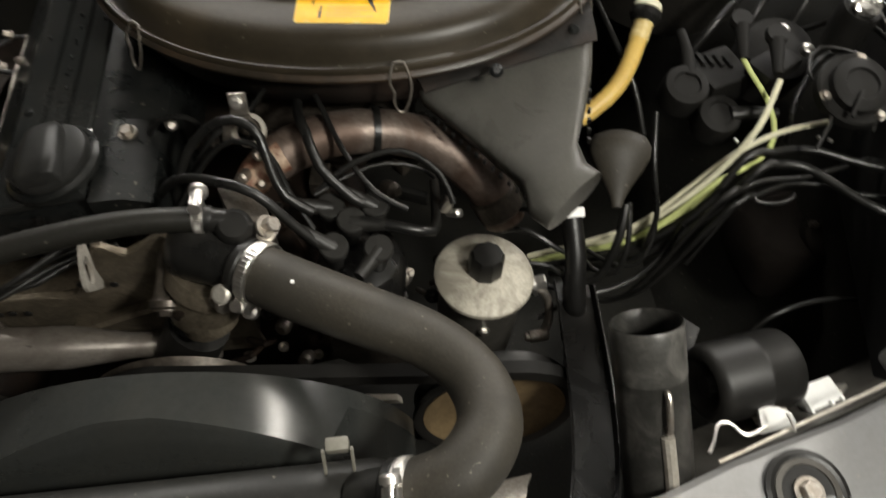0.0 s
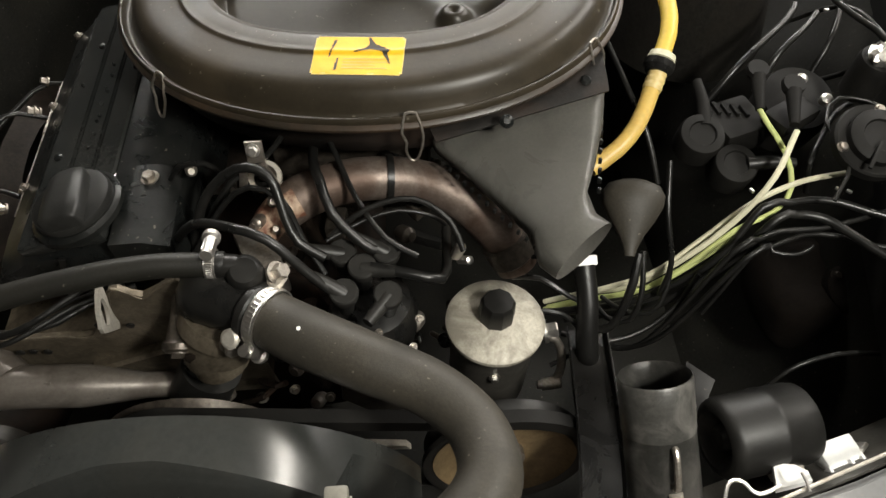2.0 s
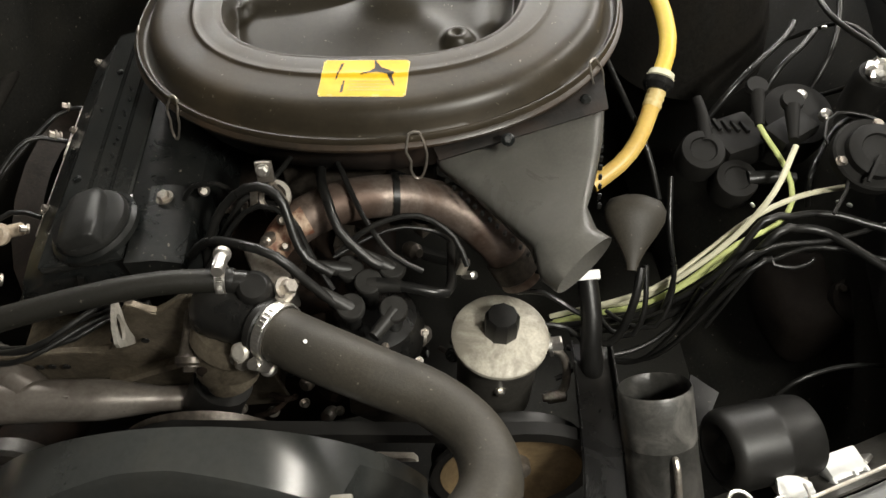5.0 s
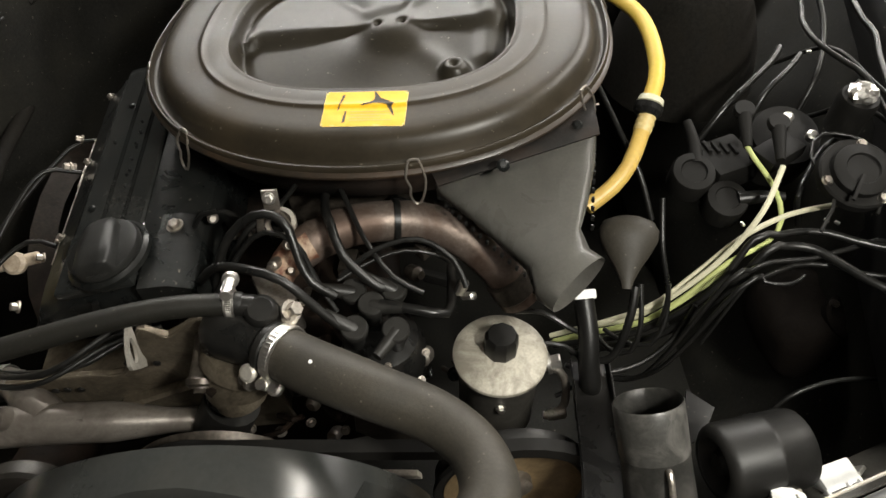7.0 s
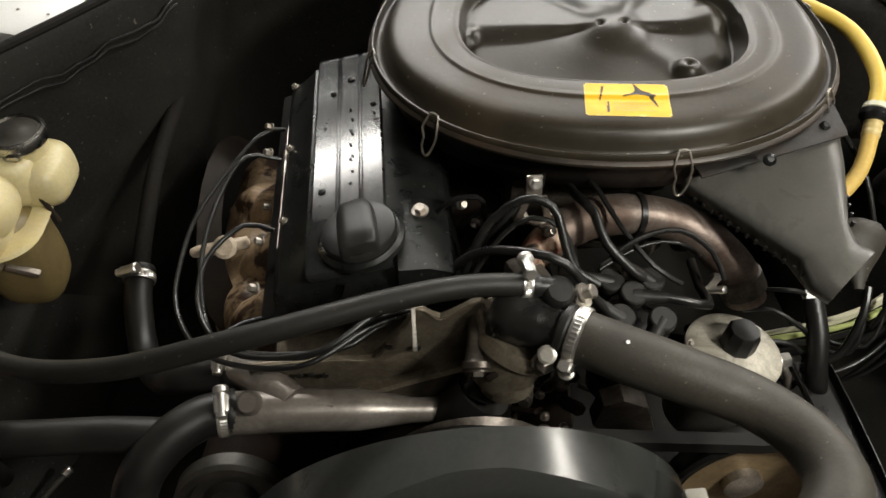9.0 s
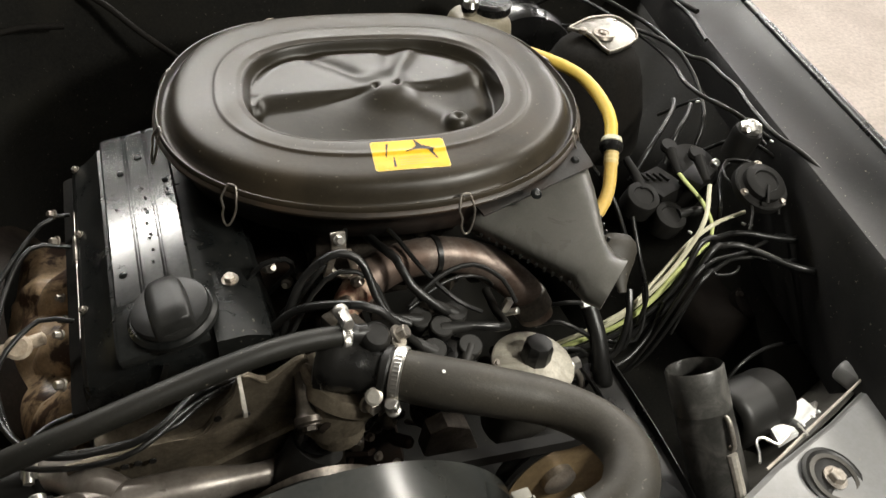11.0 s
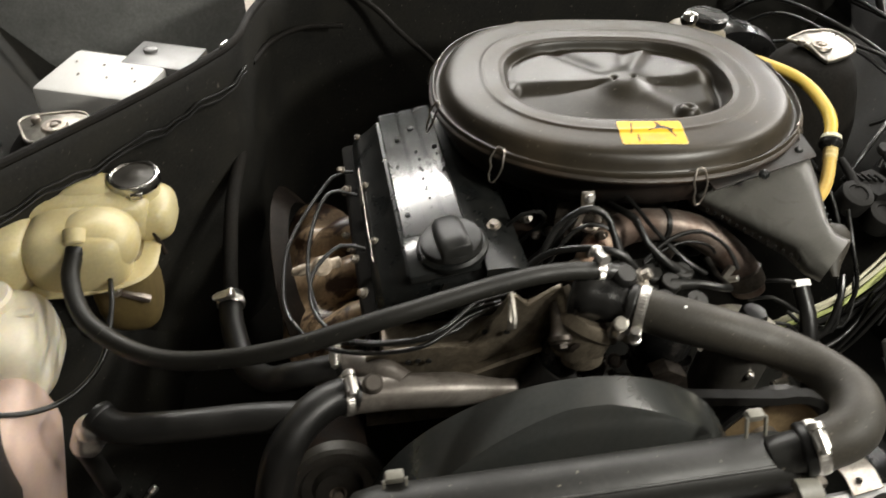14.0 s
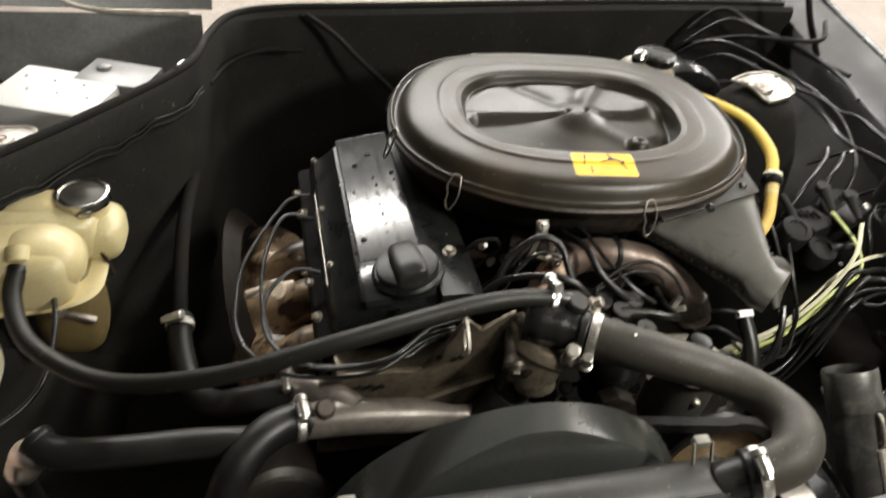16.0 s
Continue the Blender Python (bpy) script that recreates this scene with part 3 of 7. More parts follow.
box(b, (-0.31, 0.408, 0.60), (0.22, 0.05, 0.13), None, 0.008)
tc = part("timing_cover", b, ALLOY, engine, "brown-stained cast alloy front cover", 40)
b = bmesh.new()
sweep(b, [(x, 0.3765, z - 0.001) for x, z in out[1:16]], 0.0015, 8, step=0.006)
part("edge_line", b, ALLOY, tc, "worn casting edge")
# solid dark discs: the shade inside the bolt holes, put in as colour
for x, z in ((-0.395, 0.667), (-0.384, 0.667), (-0.372, 0.665), (-0.312, 0.704), (-0.287, 0.700)):
    b = bmesh.new()
    lathe(b, [(0.0036, 0), (0.0036, 0.0012), (0.003, 0.0016)], axis_matrix((x, 0.3722, z), (0, -1, 0)), 12)
    part("bolt_hole_disc", b, RUBBER_DARK, tc, "dark disc standing for a shaded bolt hole")
b = bmesh.new()
loft(b, [[(x + d * 0.2, 0.362 + abs(d) * 1.2, z + d) for d in (-0.003, 0.0, 0.003)] + [(x, 0.378, z)] for x, z in ((-0.345, 0.634), (-0.288, 0.657), (-0.246, 0.672))])
part("cover_rib", b, ALLOY, engine, "cast ridge along the foot of the front cover")
b = bmesh.new()
lathe(b, [(0.006, -0.052), (0.0085, -0.020), (0.011, -0.004), (0.0135, -0.001), (0.0135, 0.004), (0.011, 0.006)], axis_matrix((-0.237, 0.342, 0.714), (-0.05, -0.86, -0.45)), 20)
boss = part("cover_boss", b, ALLOY_DARK, engine, "tapered cast boss on the front cover")
b = bmesh.new()
hex_bolt(b, (-0.2375, 0.337, 0.711), (-0.05, -0.86, -0.45), 0.0075, 0.006)
part("cover_bolt", b, ALLOY_DARK, boss, "rust-dark bolt head")
b = bmesh.new()
loft(b, [[(-0.232 + dx, y, z), (-0.226 + dx, y - 0.004, z - 0.004), (-0.219 + 1.6 * dx, y + 0.004, z - 0.012), (-0.226 + dx, y + 0.012, z - 0.010)] for dx, y, z in ((0.0, 0.374, 0.752), (0.004, 0.358, 0.738), (0.010, 0.344, 0.722), (0.016, 0.336, 0.704), (0.019, 0.336, 0.690))])
part("cover_gusset", b, ALLOY, engine, "curved cast gusset beside the thermostat housing", 50)
# lifting eye
b = bmesh.new()
eye_out = [V((-0.291, y, z)) for y, z in ((0.3725, 0.764), (0.362, 0.760), (0.352, 0.753), (0.344, 0.743), (0.3435, 0.737), (0.352, 0.725), (0.361, 0.714), (0.365, 0.718), (0.365, 0.730), (0.367, 0.740), (0.371, 0.748), (0.374, 0.757))]
slot_mid, slot_way = V((-0.291, 0.3585, 0.744)), V((0, 0.010, 0.019)).normalized()
slot_side = V((0, slot_way.z, -slot_way.y))
eye_out = sorted(eye_out, key=lambda p: math.atan2((p - slot_mid).dot(slot_way), (p - slot_mid).dot(slot_side)))
eye_slot = []
for p in eye_out:
    a = math.atan2((p - slot_mid).dot(slot_way), (p - slot_mid).dot(slot_side))
    eye_slot.append(slot_mid + slot_side * 0.0058 * math.cos(a) + slot_way * 0.0125 * math.sin(a))
n_eye = len(eye_out)
rings = [[b.verts.new(p + V((d, 0, 0))) for p in loop] for loop, d in ((eye_out, 0.0), (eye_out, 0.003), (eye_slot, 0.003), (eye_slot, 0.0))]
for A, B in zip(rings, rings[1:] + rings[:1]):
    for k in range(n_eye):
        b.faces.new((A[k], A[(k + 1) % n_eye], B[(k + 1) % n_eye], B[k]))
bmesh.ops.recalc_face_normals(b, faces=b.faces)
part("lifting_eye", b, PALESTEEL, engine, "pale steel lifting eye plate with a slot")
# thermostat housing
ax = V((0.83, -0.55, 0.07)).normalized()
hc = V((-0.160, 0.3395, 0.7525))
b = bmesh.new()
lathe(b, [(0.014, -0.070), (0.023, -0.068), (0.027, -0.062), (0.028, -0.050), (0.0265, -0.046), (0.025, -0.034), (0.023, -0.026), (0.0205, -0.02), (0.0205, 0.012)], axis_matrix(hc, ax), 28)
sweep(b, [(-0.205, 0.372, 0.735), (-0.214, 0.362, 0.70), (-0.228, 0.354, 0.66)], 0.023, 20)
lathe(b, [(0.017, -0.03), (0.0145, 0), (0.0135, 0.006), (0.010, 0.009)], axis_matrix((-0.172, 0.366, 0.774), (0.15, -0.35, 1)), 20)
sweep(b, [(-0.165, 0.368, 0.770), (-0.18, 0.371, 0.777), (-0.205, 0.373, 0.779)], 0.0095, 14)
part("thermostat_housing", b, BLACK_PLASTIC, engine, "oily black thermostat housing", 40)
b = bmesh.new()
sweep(b, [(-0.228, 0.350, 0.655), (-0.245, 0.345, 0.625), (-0.258, 0.345, 0.585)], 0.027, 20)
part("bypass_hose", b, RUBBER_DARK, engine, "short black rubber bypass hose")
b = bmesh.new()
lathe(b, [(0.024, -0.006), (0.028, -0.004), (0.030, 0.004), (0.026, 0.008)], axis_matrix((-0.212, 0.376, 0.740), ax), 24)
part("housing_flange", b, BLACK_PLASTIC, engine, "oily black cast flange", 40)
for p, w in (((-0.188, 0.328, 0.737), (0.3, -1, 0.2)), ((-0.207, 0.338, 0.716), (0.2, -1, 0.1)), ((-0.150, 0.368, 0.768), (0.6, -0.2, 0.6)), ((-0.170, 0.34, 0.715), (0.5, -1, 0.0))):
    b = bmesh.new()
    hex_bolt(b, p, w, 0.0065, 0.012)
    part("housing_bolt", b, STEEL, engine)
b = bmesh.new()
lathe(b, [(0.030, -0.012), (0.040, -0.010), (0.042, -0.004), (0.042, 0.006), (0.037, 0.010), (0.035, 0.030), (0.027, 0.048)], axis_matrix((-0.203, 0.358, 0.716), (-0.42, -0.34, -0.83)) @ Matrix.Scale(0.86, 4), 32)
sweep(b, [(-0.228, 0.386, 0.744), (-0.221, 0.364, 0.730), (-0.213, 0.346, 0.708), (-0.210, 0.340, 0.684)], lambda u: 0.010 + 0.014 * u, 18)
part("housing_base", b, ALLOY, engine, "stained cast alloy thermostat base", 40)
b = bmesh.new()
lathe(b, [(0.007, 0), (0.0075, 0.002), (0.004, 0.003)], axis_matrix((-0.224, 0.330, 0.712), (-0.1, -1, 0.1)), 16)
part("core_plug", b, RUST, engine, "reddish core plug")
# water pipe across the front
b = bmesh.new()
sweep(b, [(-0.466, 0.346, 0.653), (-0.41, 0.347, 0.650), (-0.35, 0.349, 0.640), (-0.29, 0.352, 0.626), (-0.262, 0.356, 0.618)], lambda u: 0.0195 - 0.0075 * max(0.0, min(1.0, (u - 0.60) / 0.25)), 24, step=0.006)
sweep(b, [(-0.405, 0.352, 0.652), (-0.428, 0.374, 0.656), (-0.452, 0.396, 0.645), (-0.476, 0.407, 0.638)], lambda u: 0.019 - 0.005 * u, 18)
lathe(b, [(0.011, -0.01), (0.011, 0.012), (0.008, 0.016)], axis_matrix((-0.436, 0.346, 0.668), (0, -0.5, 0.9)), 14)
box(b, (-0.372, 0.338, 0.655), (0.016, 0.004, 0.018), Matrix.Rotation(-0.7, 4, "X"), 0.001)
lathe(b, [(0.022, -0.01), (0.024, 0.006), (0.021, 0.012)], axis_matrix((-0.258, 0.357, 0.617), (0.85, 0.1, -0.3)) @ Matrix.Scale(0.7, 4), 18)
part("water_pipe", b, PIPE, engine, "dull grey cast water pipe", 50)
# exhaust side: four cream, scorched runners and a log
def lumpy(b, k=28, h=0.006):
    for v in b.verts:
        v.co += noise.noise_vector(v.co * k) * h + noise.noise_vector(v.co * k * 3) * h * 0.35


b = bmesh.new()
blob_box(b, (-0.480, 0.690, 0.486), (0.134, 0.37, 0.130), 2.3, 56, 34)
for v in b.verts:
    v.co.z -= 0.45 * max(0.0, -0.490 - v.co.x)
    v.co.z += 0.007 * math.cos((v.co.y - 0.565) * 2 * math.pi / 0.085)
lumpy(b, 16, 0.007)
part("exhaust_manifold", b, CREAM, engine, "scorched cream exhaust manifold stained with rust", 60)
for y0 in (0.535, 0.625, 0.715):
    b = bmesh.new()
    sweep(b, [(-0.400, y0 + 0.008, 0.560), (-0.440, y0 + 0.004, 0.556), (-0.468, y0, 0.540), (-0.485, y0 - 0.004, 0.512)], lambda u: 0.030 - 0.004 * u, 22, step=0.006)
    lumpy(b, 34, 0.004)
    part("exhaust_runner", b, CREAM, engine, "scorched cream exhaust runner", 60)
# stud ends added to stand for the glints along the cover flank
for p, r in (((-0.434, 0.447, 0.704), 0.0042), ((-0.437, 0.520, 0.690), 0.0036), ((-0.438, 0.560, 0.668), 0.0034), ((-0.436, 0.643, 0.702), 0.0044), ((-0.439, 0.655, 0.690), 0.0036), ((-0.440, 0.700, 0.694), 0.0036), ((-0.442, 0.605, 0.655), 0.0034)):
    b = bmesh.new()
    hex_bolt(b, p, (-0.7, -0.3, 0.6), r, 0.008)
    part("glint_stud", b, STEEL, engine, "bright stud end put where the flank glints")
b = bmesh.new()
rows = []
for k in range(11):
    a = radians(5 + k * 17)
    rows.append([(-0.500 - 0.045 * max(0, math.sin(a)) ** 0.6 - dx * 0.6, 0.72 + (0.175 + dx) * math.cos(a), 0.500 + (0.085 + dx * 0.4) * math.sin(a)) for dx in (-0.034, -0.018, 0.0, 0.008)])
sheet(b, rows, 0.002)
part("heat_shield", b, RUST, engine, "dark rusty heat shield round the manifold")
b = bmesh.new()
lathe(b, [(0.003, -0.024), (0.0068, -0.022), (0.0068, 0.028), (0.0050, 0.036), (0.002, 0.038)], axis_matrix((-0.478, 0.533, 0.672), (-1, -0.12, -0.08)), 14)
lathe(b, [(0.012, -0.004), (0.0125, 0.002), (0.009, 0.005)], axis_matrix((-0.478, 0.528, 0.676), (0, -0.6, 0.8)), 18)
part("plug_connector", b, CONNECTOR, engine, "grimy cream plug connector")

# spark leads
def lead(pts, r=0.0042, label="shiny black ignition lead", material=None):
    return hose("ignition_lead", pts, r, material or CABLE, label, "ignition lead", "ignition leads", 10)


LEADS = [
    [(-0.425, 0.70, 0.690), (-0.455, 0.69, 0.690), (-0.51, 0.60, 0.672), (-0.525, 0.53, 0.664), (-0.52, 0.46, 0.662), (-0.475, 0.39, 0.680), (-0.39, 0.352, 0.712), (-0.33, 0.385, 0.715), (-0.29, 0.40, 0.715)],
    [(-0.430, 0.45, 0.655), (-0.455, 0.44, 0.660), (-0.470, 0.42, 0.668), (-0.46, 0.39, 0.688), (-0.38, 0.358, 0.718), (-0.33, 0.388, 0.722), (-0.29, 0.40, 0.72)],
    [(-0.425, 0.64, 0.695), (-0.46, 0.63, 0.71), (-0.485, 0.58, 0.70), (-0.495, 0.50, 0.69), (-0.48, 0.42, 0.682), (-0.44, 0.375, 0.700), (-0.37, 0.360, 0.722), (-0.32, 0.392, 0.728), (-0.28, 0.405, 0.725)],
    [(-0.425, 0.53, 0.695), (-0.455, 0.535, 0.70), (-0.49, 0.50, 0.69), (-0.49, 0.44, 0.685), (-0.45, 0.385, 0.695), (-0.36, 0.366, 0.712), (-0.32, 0.39, 0.71), (-0.285, 0.405, 0.71)],
    [(-0.119, 0.410, 0.726), (-0.140, 0.419, 0.738), (-0.149, 0.433, 0.755), (-0.155, 0.452, 0.776), (-0.167, 0.462, 0.785), (-0.186, 0.465, 0.785), (-0.212, 0.462, 0.765), (-0.231, 0.448, 0.735), (-0.240, 0.44, 0.70)],
    [(-0.116, 0.380, 0.722), (-0.133, 0.387, 0.742), (-0.158, 0.398, 0.772), (-0.188, 0.411, 0.775), (-0.227, 0.435, 0.752), (-0.255, 0.44, 0.72)],
    [(-0.076, 0.415, 0.726), (-0.085, 0.417, 0.732), (-0.110, 0.437, 0.752), (-0.119, 0.461, 0.768), (-0.127, 0.492, 0.760), (-0.13, 0.54, 0.74)],
    [(-0.080, 0.400, 0.722), (-0.049, 0.391, 0.722), (-0.020, 0.388, 0.715), (-0.014, 0.420, 0.700), (-0.012, 0.454, 0.700)],
    [(-0.117, 0.421, 0.735), (-0.084, 0.437, 0.740), (-0.054, 0.444, 0.742), (-0.027, 0.442, 0.735), (-0.013, 0.442, 0.720)],
]
for k, pts in enumerate(LEADS):
    lead(pts, 0.0026 if k < 4 else (0.0042 if k < 6 else (0.0046 if k < 8 else 0.0018)))

# distributor
dist = thing("distributor", (-0.085, 0.395, 0.58), "black distributor with five rubber lead boots", "distributor")
b = bmesh.new()
lathe(b, [(0.026, 0.0), (0.030, 0.04), (0.040, 0.05), (0.042, 0.075), (0.036, 0.095), (0.020, 0.102)], Matrix.Translation((-0.085, 0.395, 0.58)), 28)
part("cap", b, BLACK_PLASTIC, dist)
for p, to in (((-0.105, 0.418, 0.722), (-0.8, 0.0, 0.2)), ((-0.067, 0.416, 0.722), (-0.7, 0.2, 0.35)), ((-0.088, 0.401, 0.722), (1, -0.25, 0.0)),
              ((-0.104, 0.379, 0.718), (-0.7, 0.25, 0.4)), ((-0.067, 0.375, 0.716), (-0.6, -0.8, -0.15))):
    b = bmesh.new()
    lathe(b, [(0.007, -0.035), (0.0085, -0.014), (0.0118, -0.009), (0.0128, -0.003), (0.0124, 0.0015), (0.0112, 0.0028)], axis_matrix(p, (0.05, -0.15, 1)), 20)
    q = V(p) + V(to).normalized() * 0.030
    sweep(b, [V(p) + V((0, 0, -0.004)), V(p) + V(to).normalized() * 0.015 + V((0, 0, -0.002)), q], lambda u: 0.0078 - 0.0026 * u, 12)
    part("boot", b, BOOT, dist, "dull black rubber boot")

# warm-air pipe
b = bmesh.new()
sweep(b, [(-0.158, 0.466, 0.727), (-0.140, 0.475, 0.732), (-0.103, 0.490, 0.732), (-0.051, 0.497, 0.723), (-0.003, 0.484, 0.712), (0.039, 0.456, 0.682), (0.055, 0.44, 0.65)], 0.0205, 22)
solo("warm_air_pipe", b, HOTPIPE, "heat-tinted coppery grey warm air pipe", "pipe", smooth=50)
b = bmesh.new()
lathe(b, [(0.021, -0.003), (0.0225, -0.003), (0.0225, 0.003), (0.021, 0.003), (0.021, -0.003)], axis_matrix((-0.062, 0.4965, 0.7255), (1, 0.05, -0.15)), 28, close=False)
solo("pipe_strap", b, CABLE, "thin black strap round the warm air pipe", "strap")

# carburettor and manifold under the air cleaner
carb = thing("carburettor", (-0.1, 0.62, 0.60), "oily carburettor half hidden under the air cleaner", "carburettor")
b = bmesh.new()
box(b, (-0.10, 0.66, 0.67), (0.16, 0.22, 0.12), None, 0.015)
lathe(b, [(0.07, 0), (0.075, 0.03), (0.07, 0.05)], Matrix.Translation((-0.09, 0.66, 0.72)), 28)
part("body", b, ALLOY_DARK, carb)
for k in range(26):
    b = bmesh.new()
    p = V((random.uniform(-0.245, 0.02), random.uniform(0.49, 0.60), random.uniform(0.60, 0.73)))
    if k % 2:
        lathe(b, [(0.007, -0.012), (0.009, -0.008), (0.009, 0.004), (0.005, 0.01)], axis_matrix(p, (random.uniform(-1, 1), -0.6, random.uniform(0, 1))), 12)
    else:
        box(b, p, (random.uniform(0.012, 0.04), random.uniform(0.008, 0.02), random.uniform(0.008, 0.02)), Matrix.Rotation(random.uniform(0, 3), 4, "Z"), 0.002)
    part("linkage_piece", b, ALLOY_DARK if k % 3 else BLACK_PLASTIC, carb)
b = bmesh.new()
for p, w, r in (((-0.162, 0.440, 0.730), (0.2, -0.6, 1), 0.0036), ((-0.182, 0.425, 0.715), (0.3, -1, 0.5), 0.0036), ((-0.155, 0.43, 0.70), (0, -1, 0.6), 0.004)):
    lathe(b, [(r, -0.02), (r, 0.008), (r * 0.7, 0.012)], axis_matrix(p, w), 14)
box(b, (-0.178, 0.425, 0.705), (0.03, 0.05, 0.05), Matrix.Rotation(0.4, 4, "Z"), 0.004)
part("fitting", b, STEEL, carb, "pale dirty alloy vacuum fittings")

# ---- air cleaner ----
AC = V((-0.071, 0.687, 0.8088))
ACM = Matrix.Translation(AC) @ Matrix.Rotation(-0.030, 4, "Y") @ Matrix.Rotation(0.0066, 4, "X") @ Matrix.Rotation(-0.143, 4, "Z")
air = thing("air_cleaner", (AC.x, AC.y, 0.74), "dusty black oval air cleaner with wire clips and a snorkel", "air cleaner")


def oval(a, e, n, th):
    c, s = math.cos(th), math.sin(th)
    return V((a * math.copysign(abs(c) ** (2 / n), c), e * math.copysign(abs(s) ** (2 / n), s), 0))


def seg_dist(p, a, c):
    d = c - a
    f = max(0.0, min(1.0, (p - a).dot(d) / d.length_squared))
    return (p - a - d * f).length


def edge(th, off=0.0):
    """Outer edge of the lid, squarer towards the back."""
    k = max(0.0, math.sin(th))
    return oval(0.246 + off, 0.200 + 0.004 * k + off, 2.1 + 0.75 * k ** 0.7, th)


HUB, BOSS_A, BOSS_D = V((0.016, 0.013)), V((-0.143, -0.005)), V((0.089, -0.054))
def smooth(a, c, t):
    t = max(0.0, min(1.0, (t - a) / (c - a)))
    return t * t * (3 - 2 * t)


def inner(th):
    """Edge of the dish, deeper towards the front."""
    return oval(0.152, 0.103 + 0.008 * max(0.0, -math.sin(th)), 2.75, th)


def dish(x, y):
    p = V((x, y))
    # front plate rises towards the hub; the back plates lie higher behind a step from boss to hub to side
    front = -0.0125 + 0.105 * (y + 0.10) + 0.0035 * math.exp(-((p - HUB - V((-0.02, -0.03))).length / 0.035) ** 2)
    back = 0.0062 + 0.045 * (y - 0.01)
    step = HUB.y + (BOSS_A.y - HUB.y) * (HUB.x - x) / (HUB.x - BOSS_A.x) if x < HUB.x else HUB.y + 0.06 * (x - HUB.x)
    wide = 0.006 + 0.010 * smooth(0.03, 0.11, abs(x - HUB.x))
    k = smooth(-wide, wide * 0.6, y - step)
    z = front * (1 - k) + back * k
    # valley to the back corner, raised spokes to the other corner and to the near boss, hump at the side
    for c, w, h in ((V((-0.070, 0.085)), 0.010, -0.0022), (V((0.060, 0.088)), 0.009, 0.0026), (V((0.032, 0.088)), 0.010, -0.0022), (BOSS_D, 0.014, 0.0024)):
        z += h * math.exp(-(seg_dist(p, HUB, c) / w) ** 2)
    z += 0.0055 * math.exp(-(seg_dist(p, V((0.120, 0.040)), V((0.122, -0.030))) / 0.013) ** 2)
    h = math.exp(-((p - HUB).length / 0.030) ** 3)
    z = z * (1 - h) + 0.0115 * h
    for c, top in ((BOSS_A, 0.0088), (BOSS_D, 0.0055)):
        d = (p - c).length
        h = math.exp(-(d / 0.0145) ** 6)
        z = z * (1 - h) + top * h - 0.006 * math.exp(-(d / 0.0036) ** 2)
    for hx in (0.003, 0.029):
        z -= 0.006 * math.exp(-((p - V((hx, 0.011 + (hx - 0.003) * 0.15))).length / 0.0034) ** 2)
    return z


LIDP = [(0.0, 0.0205), (0.03, 0.0226), (0.07, 0.0230), (0.20, 0.0222), (0.245, 0.0220), (0.265, 0.0225), (0.280, 0.0229), (0.295, 0.0226), (0.312, 0.0214), (0.33, 0.0209), (0.36, 0.0207), (0.42, 0.0202), (0.52, 0.0198), (0.62, 0.0192), (0.69, 0.0183), (0.735, 0.0168), (0.775, 0.0142), (0.81, 0.0103), (0.838, 0.0055),
        (0.865, 0.0000), (0.895, -0.0042), (0.925, -0.0046), (0.942, -0.0034), (0.953, 0.0004), (0.966, 0.0030), (0.984, 0.0030), (0.995, 0.0016), (1.0, -0.0010), (0.997, -0.005)]
NA = 192
b = bmesh.new()
rings = []
NDISH = 51
for v in [k / 46 for k in range(42)] + [0.918, 0.926, 0.934, 0.942, 0.952, 0.964, 0.976, 0.988, 0.995]:
    ring = []
    for k in range(NA):
        p = inner(2 * math.pi * k / NA) * max(v, 0.001)
        f = smooth(0.928, 0.99, v)
        z = dish(p.x, p.y) * (1 - f) + 0.0205 * f - 0.0015 * smooth(0.86, 0.92, v) * (1 - f)
        ring.append(b.verts.new(ACM @ V((p.x, p.y, z))))
    rings.append(ring)
for u, z in LIDP:
    ring = []
    for k in range(NA):
        th = 2 * math.pi * k / NA
        p = inner(th).lerp(edge(th), u)
        ring.append(b.verts.new(ACM @ V((p.x, p.y, z))))
    rings.append(ring)
for i, (A, B) in enumerate(zip(rings, rings[1:])):
    for k in range(NA):
        b.faces.new((A[k], A[(k + 1) % NA], B[(k + 1) % NA], B[k])).material_index = 1 if i < NDISH - 2 else 0
b.faces.new(rings[0]).material_index = 1
lid = part("lid", b, [LID, LID_DISH], air, "dusty black pressed-steel lid with a ribbed dish", 50)


def rim_ring(b, prof):
    rr = []
    for off, z in prof:
        rr.append([b.verts.new(ACM @ (edge(2 * math.pi * k / NA, off) + V((0, 0, z)))) for k in range(NA)])
    for A, B in zip(rr, rr[1:]):
        for k in range(NA):
            b.faces.new((A[k], A[(k + 1) % NA], B[(k + 1) % NA], B[k]))
    return rr


b = bmesh.new()
rim_ring(b, [(-0.004, -0.002), (0.001, -0.0035), (0.0035, -0.006), (0.003, -0.009), (-0.001, -0.011), (-0.006, -0.011)])
part("rim", b, RIM, air, "brown-stained rolled rim", 50)
b = bmesh.new()
rr = rim_ring(b, [(-0.005, -0.009), (-0.010, -0.016), (-0.014, -0.035), (-0.020, -0.055), (-0.035, -0.066), (-0.08, -0.07)])
b.faces.new(rr[-1])
part("housing", b, HOUSING, air, "oily black lower housing", 50)

